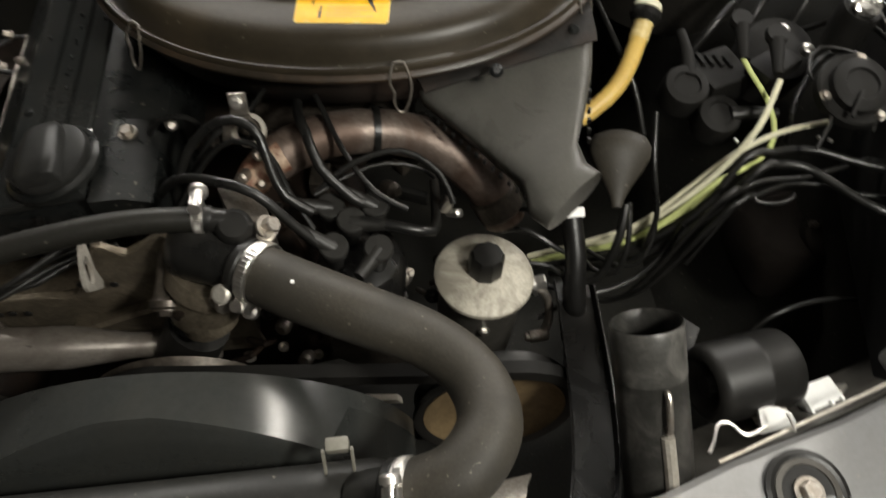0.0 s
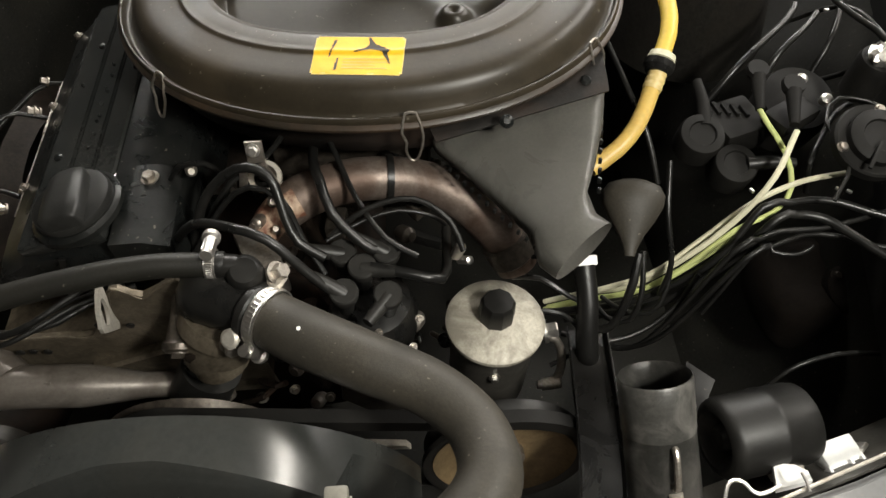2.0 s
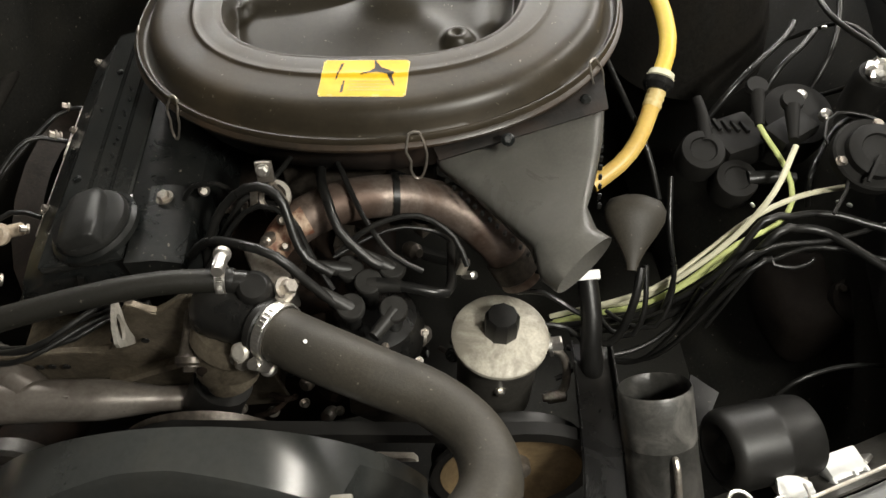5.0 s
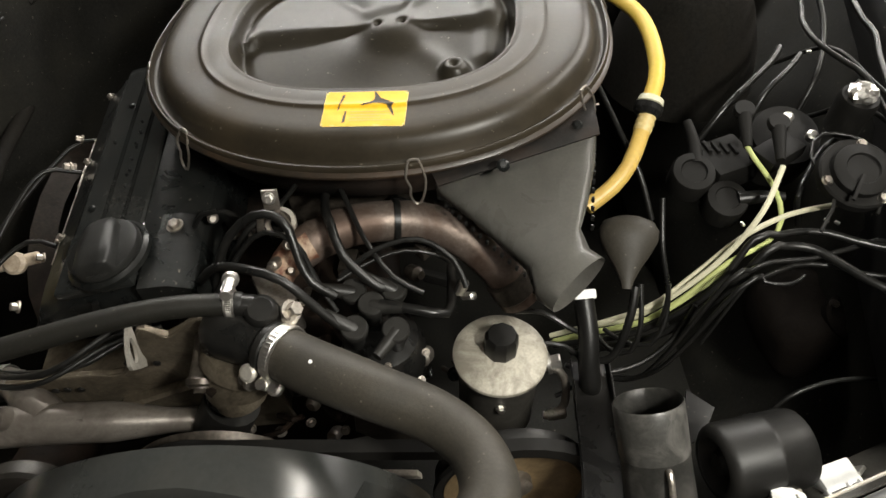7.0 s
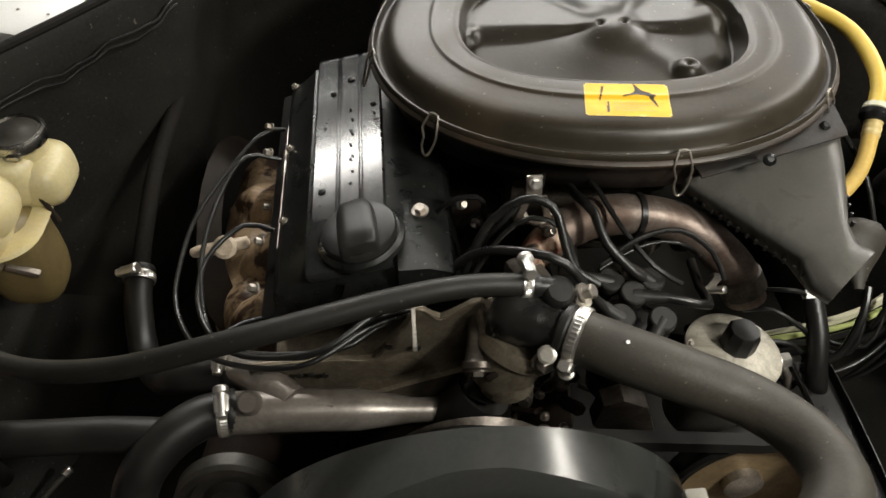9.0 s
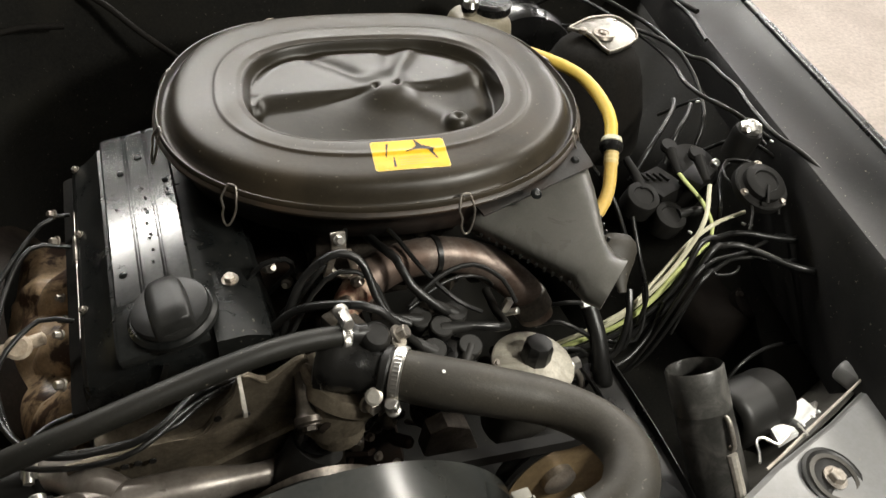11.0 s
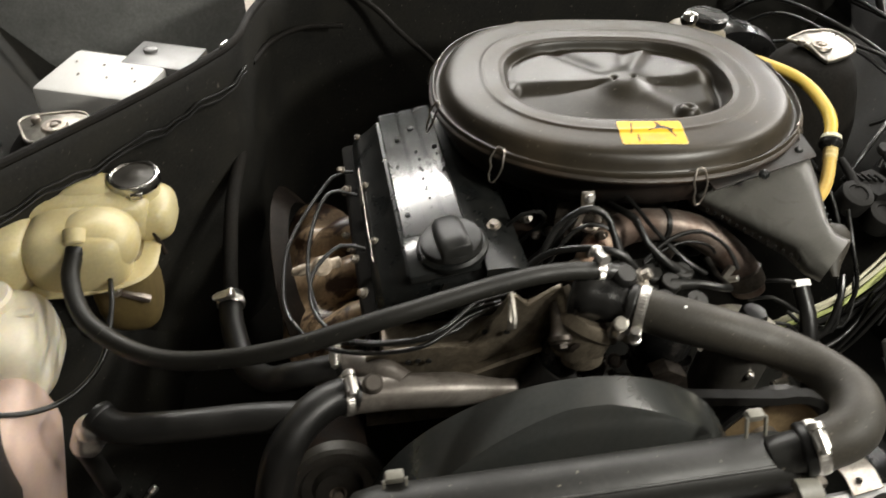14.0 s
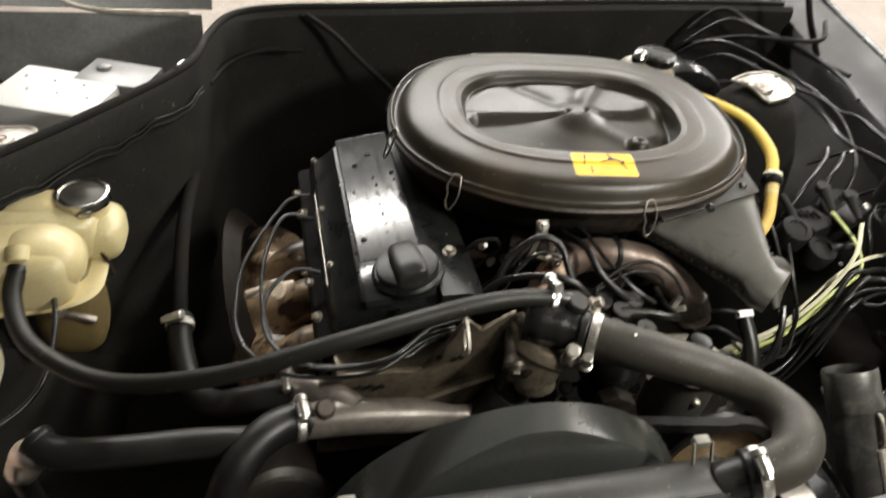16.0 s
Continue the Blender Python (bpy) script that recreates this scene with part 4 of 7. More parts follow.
# clips
def wire_clip(world, out):
    o = V((out[0], out[1], 0)).normalized()
    s = V((-o.y, o.x, 0))
    c = V(world)
    b = bmesh.new()
    loop = [(-0.0045, -0.003, 0.0045), (0.0045, -0.003, 0.0045), (0.0085, 0.004, -0.008), (0.0090, 0.006, -0.016), (0.0070, 0.009, -0.026), (0.0025, 0.011, -0.036), (-0.0030, 0.011, -0.036),
            (-0.0062, 0.009, -0.027), (-0.0052, 0.007, -0.019), (-0.0085, 0.005, -0.010), (-0.0070, 0.001, -0.002), (-0.0046, -0.003, 0.0044)]
    pts = [(s * a + o * d, z) for a, d, z in loop]
    sweep(b, [c + p + V((0, 0, z)) for p, z in pts], 0.0012, 8, step=0.004)
    part("wire_clip", b, STEEL, air, "bent spring-wire clip")


for th in (-2.31, -1.335, -0.50, 0.25, 1.0, 1.9, 2.83, 3.35):
    p = edge(th)
    n = V((p.x / 0.246 ** 2, p.y / 0.2 ** 2, 0)).normalized()
    wire_clip(ACM @ p, ACM.to_3x3() @ n)

# warning label, slightly curved with the lid
def lid_z(x, y):
    th = math.atan2(y / 0.2, x / 0.246)
    for _ in range(6):
        q0, q1 = inner(th), oval(0.246, 0.2, 2.1, th)
        th += (math.atan2(y, x) - math.atan2((q0.y + q1.y) / 2, (q0.x + q1.x) / 2)) * 0.9
    u = (V((x, y, 0)).length - q0.length) / (q1.length - q0.length)
    for (u0, z0), (u1, z1) in zip(LIDP, LIDP[1:]):
        if u0 <= u <= u1:
            return z0 + (z1 - z0) * (u - u0) / (u1 - u0)
    return 0.023


def label_sheet(x0, y0, x1, y1, lift, mat_, parent, name, lab="", nx=16, ny=9, keep=None, round_=0.0):
    b = bmesh.new()
    g = []
    for j in range(ny + 1):
        row = []
        for i in range(nx + 1):
            x, y = x0 + (x1 - x0) * i / nx, y0 + (y1 - y0) * j / ny
            row.append(b.verts.new(ACM @ V((x, y, lid_z(x, y) + lift))))
        g.append(row)
    for j in range(ny):
        for i in range(nx):
            if keep is None or keep((i + 0.5) / nx, (j + 0.5) / ny):
                b.faces.new((g[j][i], g[j][i + 1], g[j + 1][i + 1], g[j + 1][i]))
    bmesh.ops.delete(b, geom=[v for v in b.verts if not v.link_faces], context="VERTS")
    return part(name, b, mat_, parent, lab, 60)


def torn(u, v):
    corner = (u < 0.03 or u > 0.97) and (v < 0.06 or v > 0.94)
    notch = v < 0.05 and (0.10 < u < 0.16 or 0.62 < u < 0.70)
    return not (corner or notch)


LX0, LX1, LY0, LY1 = -0.0255, 0.0515, -0.1625, -0.1195
label_sheet(LX0 - 0.0007, LY0 - 0.0007, LX1 + 0.0007, LY1 + 0.0007, 0.0003, LABEL_EDGE, air, "label_backing", "pale worn sticker edge", 48, 27, lambda u, v: not ((u < 0.03 or u > 0.97) and (v < 0.05 or v > 0.95)))
warn = label_sheet(LX0, LY0, LX1, LY1, 0.0006, LABEL, air, "warning_label", "orange-yellow torn warning sticker", 48, 27, torn)
W_, H_ = LX1 - LX0, LY1 - LY0


def star_ink(u, v):
    """A dark three-armed star mark with a tail."""
    def near(a, c, w0, w1):
        d = V(c) - V(a)
        f = max(0.0, min(1.0, (V((u, v)) - V(a)).dot(d) / d.length_squared))
        return (V((u, v)) - V(a) - d * f).length < w0 + (w1 - w0) * f
    c = (0.66, 0.72)
    return near(c, (0.60, 0.99), 0.05, 0.008) or near(c, (0.46, 0.58), 0.06, 0.01) or near(c, (0.80, 0.62), 0.08, 0.05) or near((0.76, 0.70), (0.86, 0.30), 0.035, 0.008) \
        or near((0.17, 0.45), (0.22, 0.90), 0.008, 0.016) or near((0.26, 0.10), (0.27, 0.42), 0.016, 0.008)


label_sheet(LX0, LY0, LX1, LY1, 0.0009, INK, warn, "star_mark", "dark printed star mark", 96, 56, star_ink)
for k, (u0, u1) in enumerate(((0.33, 0.82), (0.33, 0.86), (0.33, 0.70), (0.33, 0.84))):
    v0 = 0.40 - 0.085 * k
    label_sheet(LX0 + W_ * u0, LY0 + H_ * v0, LX0 + W_ * u1, LY0 + H_ * (v0 + 0.022), 0.0009,
                AMBER, warn, "print_bar", "", 10, 1)

# snorkel: flattened funnel that narrows and turns to a round mouth
UP = V((0, -0.55, 0.83)).normalized()


def section(left, right, thick, sq, n=24):
    l, r = V(left), V(right)
    c, w = (l + r) / 2, (r - l) / 2
    up = (UP - w.normalized() * UP.dot(w.normalized())).normalized()
    pts = []
    for k in range(n):
        a = 2 * math.pi * k / n
        cx, sx = math.cos(a), math.sin(a)
        pts.append(c - up * thick * 0.8 + w * math.copysign(abs(cx) ** (2 / sq), cx) + up * thick * math.copysign(abs(sx) ** (2 / sq), sx))
    return pts


def mouth(left, right, way, n=24):
    l, r = V(left), V(right)
    c, u = (l + r) / 2, (r - l) / 2
    way = V(way) - u * (V(way).dot(u) / u.length_squared)
    m = u.cross(way.normalized())
    m = m if m.dot(UP) > 0 else -m
    return [c - m * 0.5 + u * math.cos(a) + m * (0.72 * math.sin(a)) for a in (2 * math.pi * k / n for k in range(n))]


b = bmesh.new()
D_, C_ = V((0.069, 0.360, 0.758)), V((0.120, 0.398, 0.772))
OUT = V((0.75, -0.73, -0.07))
secs = [section((-0.032, 0.530, 0.788), (0.136, 0.572, 0.804), 0.022, 6), section((-0.019, 0.495, 0.763), (0.137, 0.525, 0.793), 0.022, 5), section((0.008, 0.462, 0.762), (0.130, 0.492, 0.786), 0.022, 4.5),
        section((0.036, 0.424, 0.762), (0.117, 0.452, 0.778), 0.022, 4), section((0.056, 0.396, 0.763), (0.106, 0.425, 0.776), 0.023, 3.2),
        mouth(D_ - OUT * 0.012 + V((-0.003, 0.004, 0)), C_ - OUT * 0.014, OUT + V((-0.3, 0.2, 0))), mouth(D_, C_, OUT)]
loft(b, secs, False)
bmesh.ops.solidify(b, geom=b.faces[:], thickness=0.0022)
snork = part("snorkel", b, SNORKEL, air, "matt dark grey plastic intake snorkel", 50)
for k in range(15):
    b = bmesh.new()
    box(b, V((-0.012, 0.486, 0.752)).lerp(V((0.069, 0.376, 0.746)), k / 14), (0.0030, 0.0030, 0.005), Matrix.Rotation(-0.65, 4, "Z"), 0.0008)
    part("seam_tooth", b, BLACK_PLASTIC, snork)
for k in range(11):
    b = bmesh.new()
    box(b, V((0.138, 0.535, 0.775)).lerp(V((0.117, 0.435, 0.762)), k / 10), (0.003, 0.003, 0.006), None, 0.0008)
    part("seam_tooth", b, BLACK_PLASTIC, snork)
b = bmesh.new()
lathe(b, [(0.006, 0), (0.006, 0.002), (0.003, 0.004)], axis_matrix((0.042, 0.482, 0.803), (0, -0.6, 0.8)), 14)
part("rivet", b, COVER_BLACK, snork)
b = bmesh.new()
lathe(b, [(0.005, 0), (0.005, 0.002), (0.003, 0.004)], axis_matrix((0.118, 0.53, 0.799), (0, -0.3, 1)), 14)
part("rivet", b, COVER_BLACK, snork)
b = bmesh.new()
box(b, (0.108, 0.532, 0.797), (0.02, 0.014, 0.003), None, 0.001)
part("slot_plate", b, BLACK_PLASTIC, snork)
b = bmesh.new()
row0 = [V((-0.018, 0.477, 0.7895)).lerp(V((0.137, 0.519, 0.7965)), k / 8) for k in range(9)]
row1 = [V((-0.045, 0.560, 0.797)).lerp(V((0.140, 0.600, 0.806)), k / 8) for k in range(9)]
sheet(b, [row0, [p.lerp(q, 0.08) + V((0, 0, 0.002)) for p, q in zip(row0, row1)], [p.lerp(q, 0.5) + V((0, 0, 0.002)) for p, q in zip(row0, row1)], row1], 0.0025)
part("neck_flange", b, HOUSING, snork, "dull black pressed flange")
# bracket below the rim
b = bmesh.new()
box(b, (-0.172, 0.484, 0.784), (0.015, 0.004, 0.020), Matrix.Rotation(-0.35, 4, "X"), 0.001)
box(b, (-0.184, 0.470, 0.768), (0.007, 0.005, 0.03), Matrix.Rotation(0.25, 4, "Y"), 0.001)
box(b, (-0.162, 0.470, 0.768), (0.007, 0.005, 0.03), Matrix.Rotation(-0.25, 4, "Y"), 0.001)
brk = part("bracket", b, STEEL, air, "pale steel mounting bracket")
b = bmesh.new()
hex_bolt(b, (-0.172, 0.480, 0.790), (0, -0.9, 0.4), 0.0042, 0.005)
part("bracket_bolt", b, ZINC, brk)

# ---- hoses ----
BIG = [(-0.168, 0.345, 0.752), (-0.130, 0.320, 0.754), (-0.085, 0.296, 0.753), (-0.036, 0.272, 0.747), (-0.006, 0.240, 0.746), (-0.001, 0.202, 0.751), (-0.024, 0.172, 0.752), (-0.056, 0.166, 0.740), (-0.068, 0.168, 0.735)]
b = bmesh.new()
sweep(b, BIG, lambda u: 0.0222 + 0.0010 * math.sin(u * 9), 36, step=0.005)
rh = thing("radiator_hose", (-0.03, 0.24, 0.72), "thick dusty grey rubber radiator hose with a bend", "hose")
part("hose_body", b, RUBBER, rh, "", 50)
for p, w in ((BIG[0], V(BIG[0]) - V(BIG[1])), (BIG[-1], V(BIG[-1]) - V(BIG[-2]))):
    b = bmesh.new()
    lathe(b, [(0.0226, -0.004), (0.0240, -0.002), (0.0240, 0.003), (0.0226, 0.005)], axis_matrix(V(p) - V(w).normalized() * 0.002, w), 32)
    part("end_bead", b, RUBBER_DARK, rh, "dark moulded hose end")
b = bmesh.new()
lathe(b, [(0.0016, 0), (0.0016, 0.0006)], axis_matrix((-0.128, 0.312, 0.778), (0, -0.3, 1)), 10)
solo("paint_speck", b, WHITE, "white paint speck on the radiator hose", "speck")
CLAMP_AT, CLAMP_WAY = (-0.157, 0.3378, 0.7523), (0.83, -0.55, 0.07)
side = axis_matrix(CLAMP_AT, CLAMP_WAY).to_3x3().inverted() @ V((-0.50, -0.75, -0.42))
big = hose_clamp("hose_clamp", CLAMP_AT, CLAMP_WAY, 0.0235, math.atan2(side.y, side.x), width=0.010)
for p, w, r in (((-0.185, 0.3235, 0.7500), (-0.3, -0.55, 0.78), 0.0078), ((-0.150, 0.3620, 0.7660), (0.1, -0.2, 0.97), 0.0068)):
    b = bmesh.new()
    lathe(b, [(r * 0.6, -0.008), (r * 0.6, -0.002), (r, -0.001), (r, 0.0015), (r * 0.7, 0.003)], axis_matrix(p, w), 20)
    part("bolt_head", b, PALESTEEL, big, "round dull bolt head")
hose_clamp("hose_clamp", (-0.0585, 0.1665, 0.7390), (-1, 0.15, -0.38), 0.0228, 1.2, width=0.010)
TOP = [(-0.188, 0.373, 0.778), (-0.245, 0.370, 0.785), (-0.310, 0.360, 0.785), (-0.425, 0.340, 0.774), (-0.539, 0.343, 0.740), (-0.645, 0.380, 0.705), (-0.722, 0.440, 0.700), (-0.750, 0.497, 0.712), (-0.747, 0.532, 0.730)]
hose("vent_hose", TOP, 0.0097, VENT_RUBBER, "long dark rubber hose sagging to the expansion tank", seg=18)
hose_clamp("hose_clamp", (-0.197, 0.3733, 0.7795), (-1, 0, 0.1), 0.0102, 1.9, width=0.008)
HB = [(-0.462, 0.400, 0.640), (-0.521, 0.405, 0.625), (-0.552, 0.431, 0.592), (-0.583, 0.480, 0.566), (-0.600, 0.545, 0.575), (-0.601, 0.585, 0.586)]
hose("heater_hose", HB, 0.0155, RUBBER_DARK, "black rubber heater hose along the inner wing")
hose("heater_pipe", [(-0.601, 0.575, 0.584), (-0.602, 0.64, 0.600), (-0.60, 0.75, 0.62), (-0.585, 0.90, 0.63)], 0.010, BAY, "black painted heater pipe", "pipe")
hose_clamp("hose_clamp", (-0.601, 0.572, 0.5835), (0, 1, 0.25), 0.0165, 1.2, width=0.010)
hose_clamp("hose_clamp", (-0.468, 0.4035, 0.638), (-1, 0.1, -0.2), 0.0165, 1.3, width=0.010)
HC = [(-0.452, 0.348, 0.653), (-0.478, 0.343, 0.656), (-0.505, 0.325, 0.655), (-0.530, 0.300, 0.640), (-0.545, 0.281, 0.60), (-0.551, 0.262, 0.54), (-0.552, 0.25, 0.45)]
hose("lower_hose", HC, 0.0195, RUBBER_DARK, "thick dusty rubber hose bending down past the radiator")
hose_clamp("hose_clamp", (-0.463, 0.348, 0.653), (-1, -0.15, 0.12), 0.0205, 1.3, width=0.011)
HD = [(-0.505, 0.328, 0.652), (-0.56, 0.335, 0.650), (-0.63, 0.338, 0.648), (-0.680, 0.341, 0.648), (-0.703, 0.347, 0.651), (-0.716, 0.358, 0.656)]
hose("tank_hose", HD, 0.0160, RUBBER_DARK, "dusty rubber hose ending on a metal union")
un = thing("pipe_union", (-0.73, 0.36, 0.60), "bright dented metal union by the inner wing", "pipe union")
b = bmesh.new()
sweep(b, [(-0.708, 0.345, 0.645), (-0.722, 0.353, 0.642), (-0.734, 0.360, 0.630), (-0.739, 0.364, 0.612), (-0.741, 0.368, 0.592)], lambda u: 0.0135 + 0.003 * math.sin(u * 9.0), 20, step=0.004)
lumpy(b, 60, 0.002)
part("elbow", b, ZINC, un, "bright dented elbow")
b = bmesh.new()
sweep(b, [(-0.740, 0.366, 0.602), (-0.752, 0.375, 0.58), (-0.757, 0.39, 0.54), (-0.757, 0.40, 0.45)], 0.011, 14)
part("pipe", b, RUBBER_DARK, un)
YEL = [(0.150, 0.80, 0.795), (0.179, 0.757, 0.804), (0.213, 0.686, 0.807), (0.215, 0.613, 0.796), (0.199, 0.572, 0.778)]
AMB = [(0.197, 0.566, 0.774), (0.185, 0.542, 0.763), (0.171, 0.519, 0.751), (0.152, 0.502, 0.740), (0.125, 0.488, 0.730)]
yh = thing("breather_hose", (0.2, 0.57, 0.72), "bright yellow plastic breather hose with a black collar", "hose")
b = bmesh.new()
sweep(b, YEL, 0.0082, 16)
part("upper_hose", b, YELLOW, yh, "bright yellow hose")
b = bmesh.new()
sweep(b, AMB, 0.0080, 16)
part("lower_hose", b, AMBER, yh, "amber brown-tinted hose")
for p, w, l in (((0.1945, 0.560, 0.7715), (-0.42, -0.78, -0.40), 0.014),):
    b = bmesh.new()
    lathe(b, [(0.0080, -l)] + [(0.0086 + 0.0007 * (k % 2), -l + 2 * l * k / 8) for k in range(9)] + [(0.0080, l)], axis_matrix(p, w), 18)
    part("ribbed_sleeve", b, SLEEVE, yh, "tan ribbed hose sleeve", 20)
way = V((-0.4, -0.75, -0.45))
b = bmesh.new()
lathe(b, [(0.008, -0.010), (0.0125, -0.010), (0.0135, -0.004), (0.0085, -0.002)], axis_matrix((0.199, 0.571, 0.7775), way), 22)
part("flange", b, WIRE_CREAM, yh, "cream flange")
b = bmesh.new()
lathe(b, [(0.0085, -0.003), (0.0145, -0.002), (0.0145, 0.004), (0.011, 0.009), (0.0085, 0.010)], axis_matrix((0.199, 0.571, 0.7775), way), 22)
part("collar", b, BLACK_PLASTIC, yh, "black rubber collar")

# ---- power steering ----
ps = thing("steering_reservoir", (0.029, 0.389, 0.50), "power steering reservoir with a chalky pale cap", "reservoir")
PSM = Matrix.Translation((0.029, 0.389, 0.632)) @ Matrix.Rotation(radians(-2), 4, "X") @ Matrix.Rotation(radians(3), 4, "Y")
b = bmesh.new()
lathe(b, [(0.036, -0.115), (0.040, -0.11), (0.041, -0.02), (0.043, -0.006), (0.044, 0.0)], PSM, 36)
part("body", b, CAN, ps, "dull dark steel can")
b = bmesh.new()
lathe(b, [(0.0455, -0.003), (0.0475, -0.002), (0.0475, 0.002), (0.045, 0.0045), (0.030, 0.0085), (0.018, 0.011), (0.010, 0.012)], PSM, 44)
lidp = part("cap", b, CAPWHITE, ps, "chalky pale grey painted cap")
b = bmesh.new()
lathe(b, [(0.017, 0.010), (0.0175, 0.014), (0.0165, 0.032), (0.014, 0.036), (0.006, 0.037)], PSM, 9)
part("knob", b, RUBBER_DARK, lidp, "black knob")
b = bmesh.new()
sweep(b, [(0.072, 0.383, 0.612), (0.088, 0.380, 0.607), (0.095, 0.372, 0.590), (0.093, 0.360, 0.572), (0.082, 0.352, 0.566), (0.070, 0.352, 0.566)], 0.0042, 12)
lathe(b, [(0.006, -0.006), (0.0065, 0.0), (0.0065, 0.012), (0.004, 0.014)], axis_matrix((0.080, 0.352, 0.566), (1, 0.1, 0)), 12)
part("return_pipe", b, STEEL, ps, "bent steel return pipe")
b = bmesh.new()
hex_bolt(b, (0.025, 0.347, 0.600), (0, -1, 0.1), 0.004, 0.005)
part("bolt", b, ZINC, ps)
b = bmesh.new()
hex_bolt(b, (0.076, 0.383, 0.618), (1, 0, 0.2), 0.008, 0.014)
part("union", b, ZINC, ps, "bright pipe union")

pul = thing("pump_pulley", (0.035, 0.275, 0.47), "rust-tan steering pump pulley", "pulley")
m = axis_matrix((0.030, 0.300, 0.545), (0.0, -1, 0.12))
b = bmesh.new()
lathe(b, [(0.066, 0.012), (0.0745, 0.019), (0.079, 0.019), (0.080, 0.014), (0.073, 0.007), (0.077, -0.002), (0.077, -0.006), (0.060, -0.006)], m, 48, close=False)
part("rim", b, RUBBER_DARK, pul, "dark greasy rim", 40)
b = bmesh.new()
lathe(b, [(0.018, 0.006), (0.050, 0.002), (0.062, 0.008), (0.0695, 0.0165)], m, 48, close=False)
part("face", b, PULLEY, pul, "rust-tan pressed face", 40)
b = bmesh.new()
lathe(b, [(0.02, 0), (0.02, 0.015), (0.012, 0.018)], m, 18)
part("hub", b, STEEL, pul)
# drive belt round the pulley and across to the fan pulley
b = bmesh.new()
loop = []
for k in range(15):
    a = radians(97 - k * 13)
    loop.append((0.030 + 0.0815 * math.cos(a), 0.547 + 0.0815 * math.sin(a)))
for k in range(15):
    a = radians(-95 - k * 12)
    loop.append((-0.245 + 0.075 * math.cos(a), 0.61 + 0.075 * math.sin(a)))
outer = []
n = len(loop)
for i, (x, z) in enumerate(loop):
    x0, z0 = loop[i - 1]
    x1, z1 = loop[(i + 1) % n]
    nv = V((z1 - z0, 0, -(x1 - x0))).normalized()
    outer.append((V((x, 0.293, z)), nv))
secs = [[p + V((0, dy, 0)) + nv * h for dy, h in ((-0.009, 0.004), (0.009, 0.004), (0.006, -0.006), (-0.006, -0.006))] for p, nv in outer]
rg = loft(b, secs, False)
for k in range(4):
    b.faces.new((rg[-1][k], rg[-1][(k + 1) % 4], rg[0][(k + 1) % 4], rg[0][k]))
solo("drive_belt", b, DULL_BLACK, "worn dark rubber drive belt", "belt")
b = bmesh.new()
lathe(b, [(0.02, 0.012), (0.06, 0.012), (0.078, 0.014), (0.070, 0.0), (0.078, -0.014), (0.02, -0.014)], axis_matrix((-0.245, 0.293, 0.61), (0, -1, 0)), 40)
solo("fan_pulley", b, ALLOY_DARK, "dark oily fan pulley behind the shroud", "pulley")

# ---- radiator and shroud ----
SC = V((-0.250, 0.0, 0.536))
def shroud_front(a):
    left = max(0.0, min(1.0, (a - radians(95)) / radians(45)))
    near = max(0.0, min(1.0, (radians(84) - a) / radians(34)))
    tip = max(0.0, min(1.0, (radians(50) - a) / radians(6)))
    return 0.235 - 0.030 * left - 0.020 * near + 0.038 * tip


b = bmesh.new()
rows = []
for k in range(49):
    a = radians(16 + k * 3.1)
    f0 = shroud_front(a)
    rows.append([(SC.x + 0.208 * math.cos(a), y, SC.z + 0.208 * math.sin(a)) for y in np.linspace(f0, 0.268, 5)])
sheet(b, rows, 0.0028)
shroud = thing("fan_shroud", (SC.x, 0.24, 0.40), "black plastic fan shroud with a rounded top", "fan shroud")
part("band", b, SHROUD, shroud, "", 50)
b = bmesh.new()
rows = []
for k in range(49):
    a = radians(16 + k * 3.1)
    x, z, f0 = SC.x + 0.208 * math.cos(a), SC.z + 0.208 * math.sin(a), shroud_front(a)
    rows.append([(x, f0, z), (x, f0 - 0.004, z - 0.004), (x, 0.200 + (f0 - 0.2) * 0.3, min(z - 0.02, 0.69)), (x, 0.192, min(z - 0.04, 0.62))])
sheet(b, rows, 0.0025)
part("face", b, SHROUD, shroud, "", 40)
rad = thing("radiator", (-0.25, 0.17, 0.30), "radiator with a black plastic top tank", "radiator")
b = bmesh.new()
secs = []
for x in (-0.475, -0.468, -0.45, -0.082, -0.068, -0.062):
    k = 0.6 if x in (-0.475, -0.062) else (0.88 if x in (-0.468, -0.068) else 1.0)
    secs.append([(x, 0.173 + 0.027 * k * math.cos(a) , 0.712 + 0.024 * k * math.copysign(abs(math.sin(a)) ** 0.8, math.sin(a))) for a in (2 * math.pi * j / 24 for j in range(24))])
loft(b, secs)
part("top_tank", b, TANKBLACK, rad, "dusty black top tank", 40)
b = bmesh.new()
box(b, (-0.265, 0.1545, 0.700), (0.41, 0.012, 0.007), None, 0.0025)
part("tank_flange", b, TANKBLACK, rad, "black crimped tank flange")
b = bmesh.new()
sweep(b, [(-0.455, 0.157, 0.7315), (-0.25, 0.157, 0.7315), (-0.10, 0.157, 0.7315)], 0.0018, 8)
part("tank_rib", b, TANKBLACK, rad)
b = bmesh.new()
box(b, (-0.25, 0.172, 0.50), (0.44, 0.036, 0.38), None, 0.003)
part("core", b, ALLOY_DARK, rad)
b = bmesh.new()
sweep(b, [(-0.062, 0.167, 0.737), (-0.076, 0.169, 0.731), (-0.092, 0.171, 0.722)], 0.0190, 20)
part("outlet", b, TANKBLACK, rad)
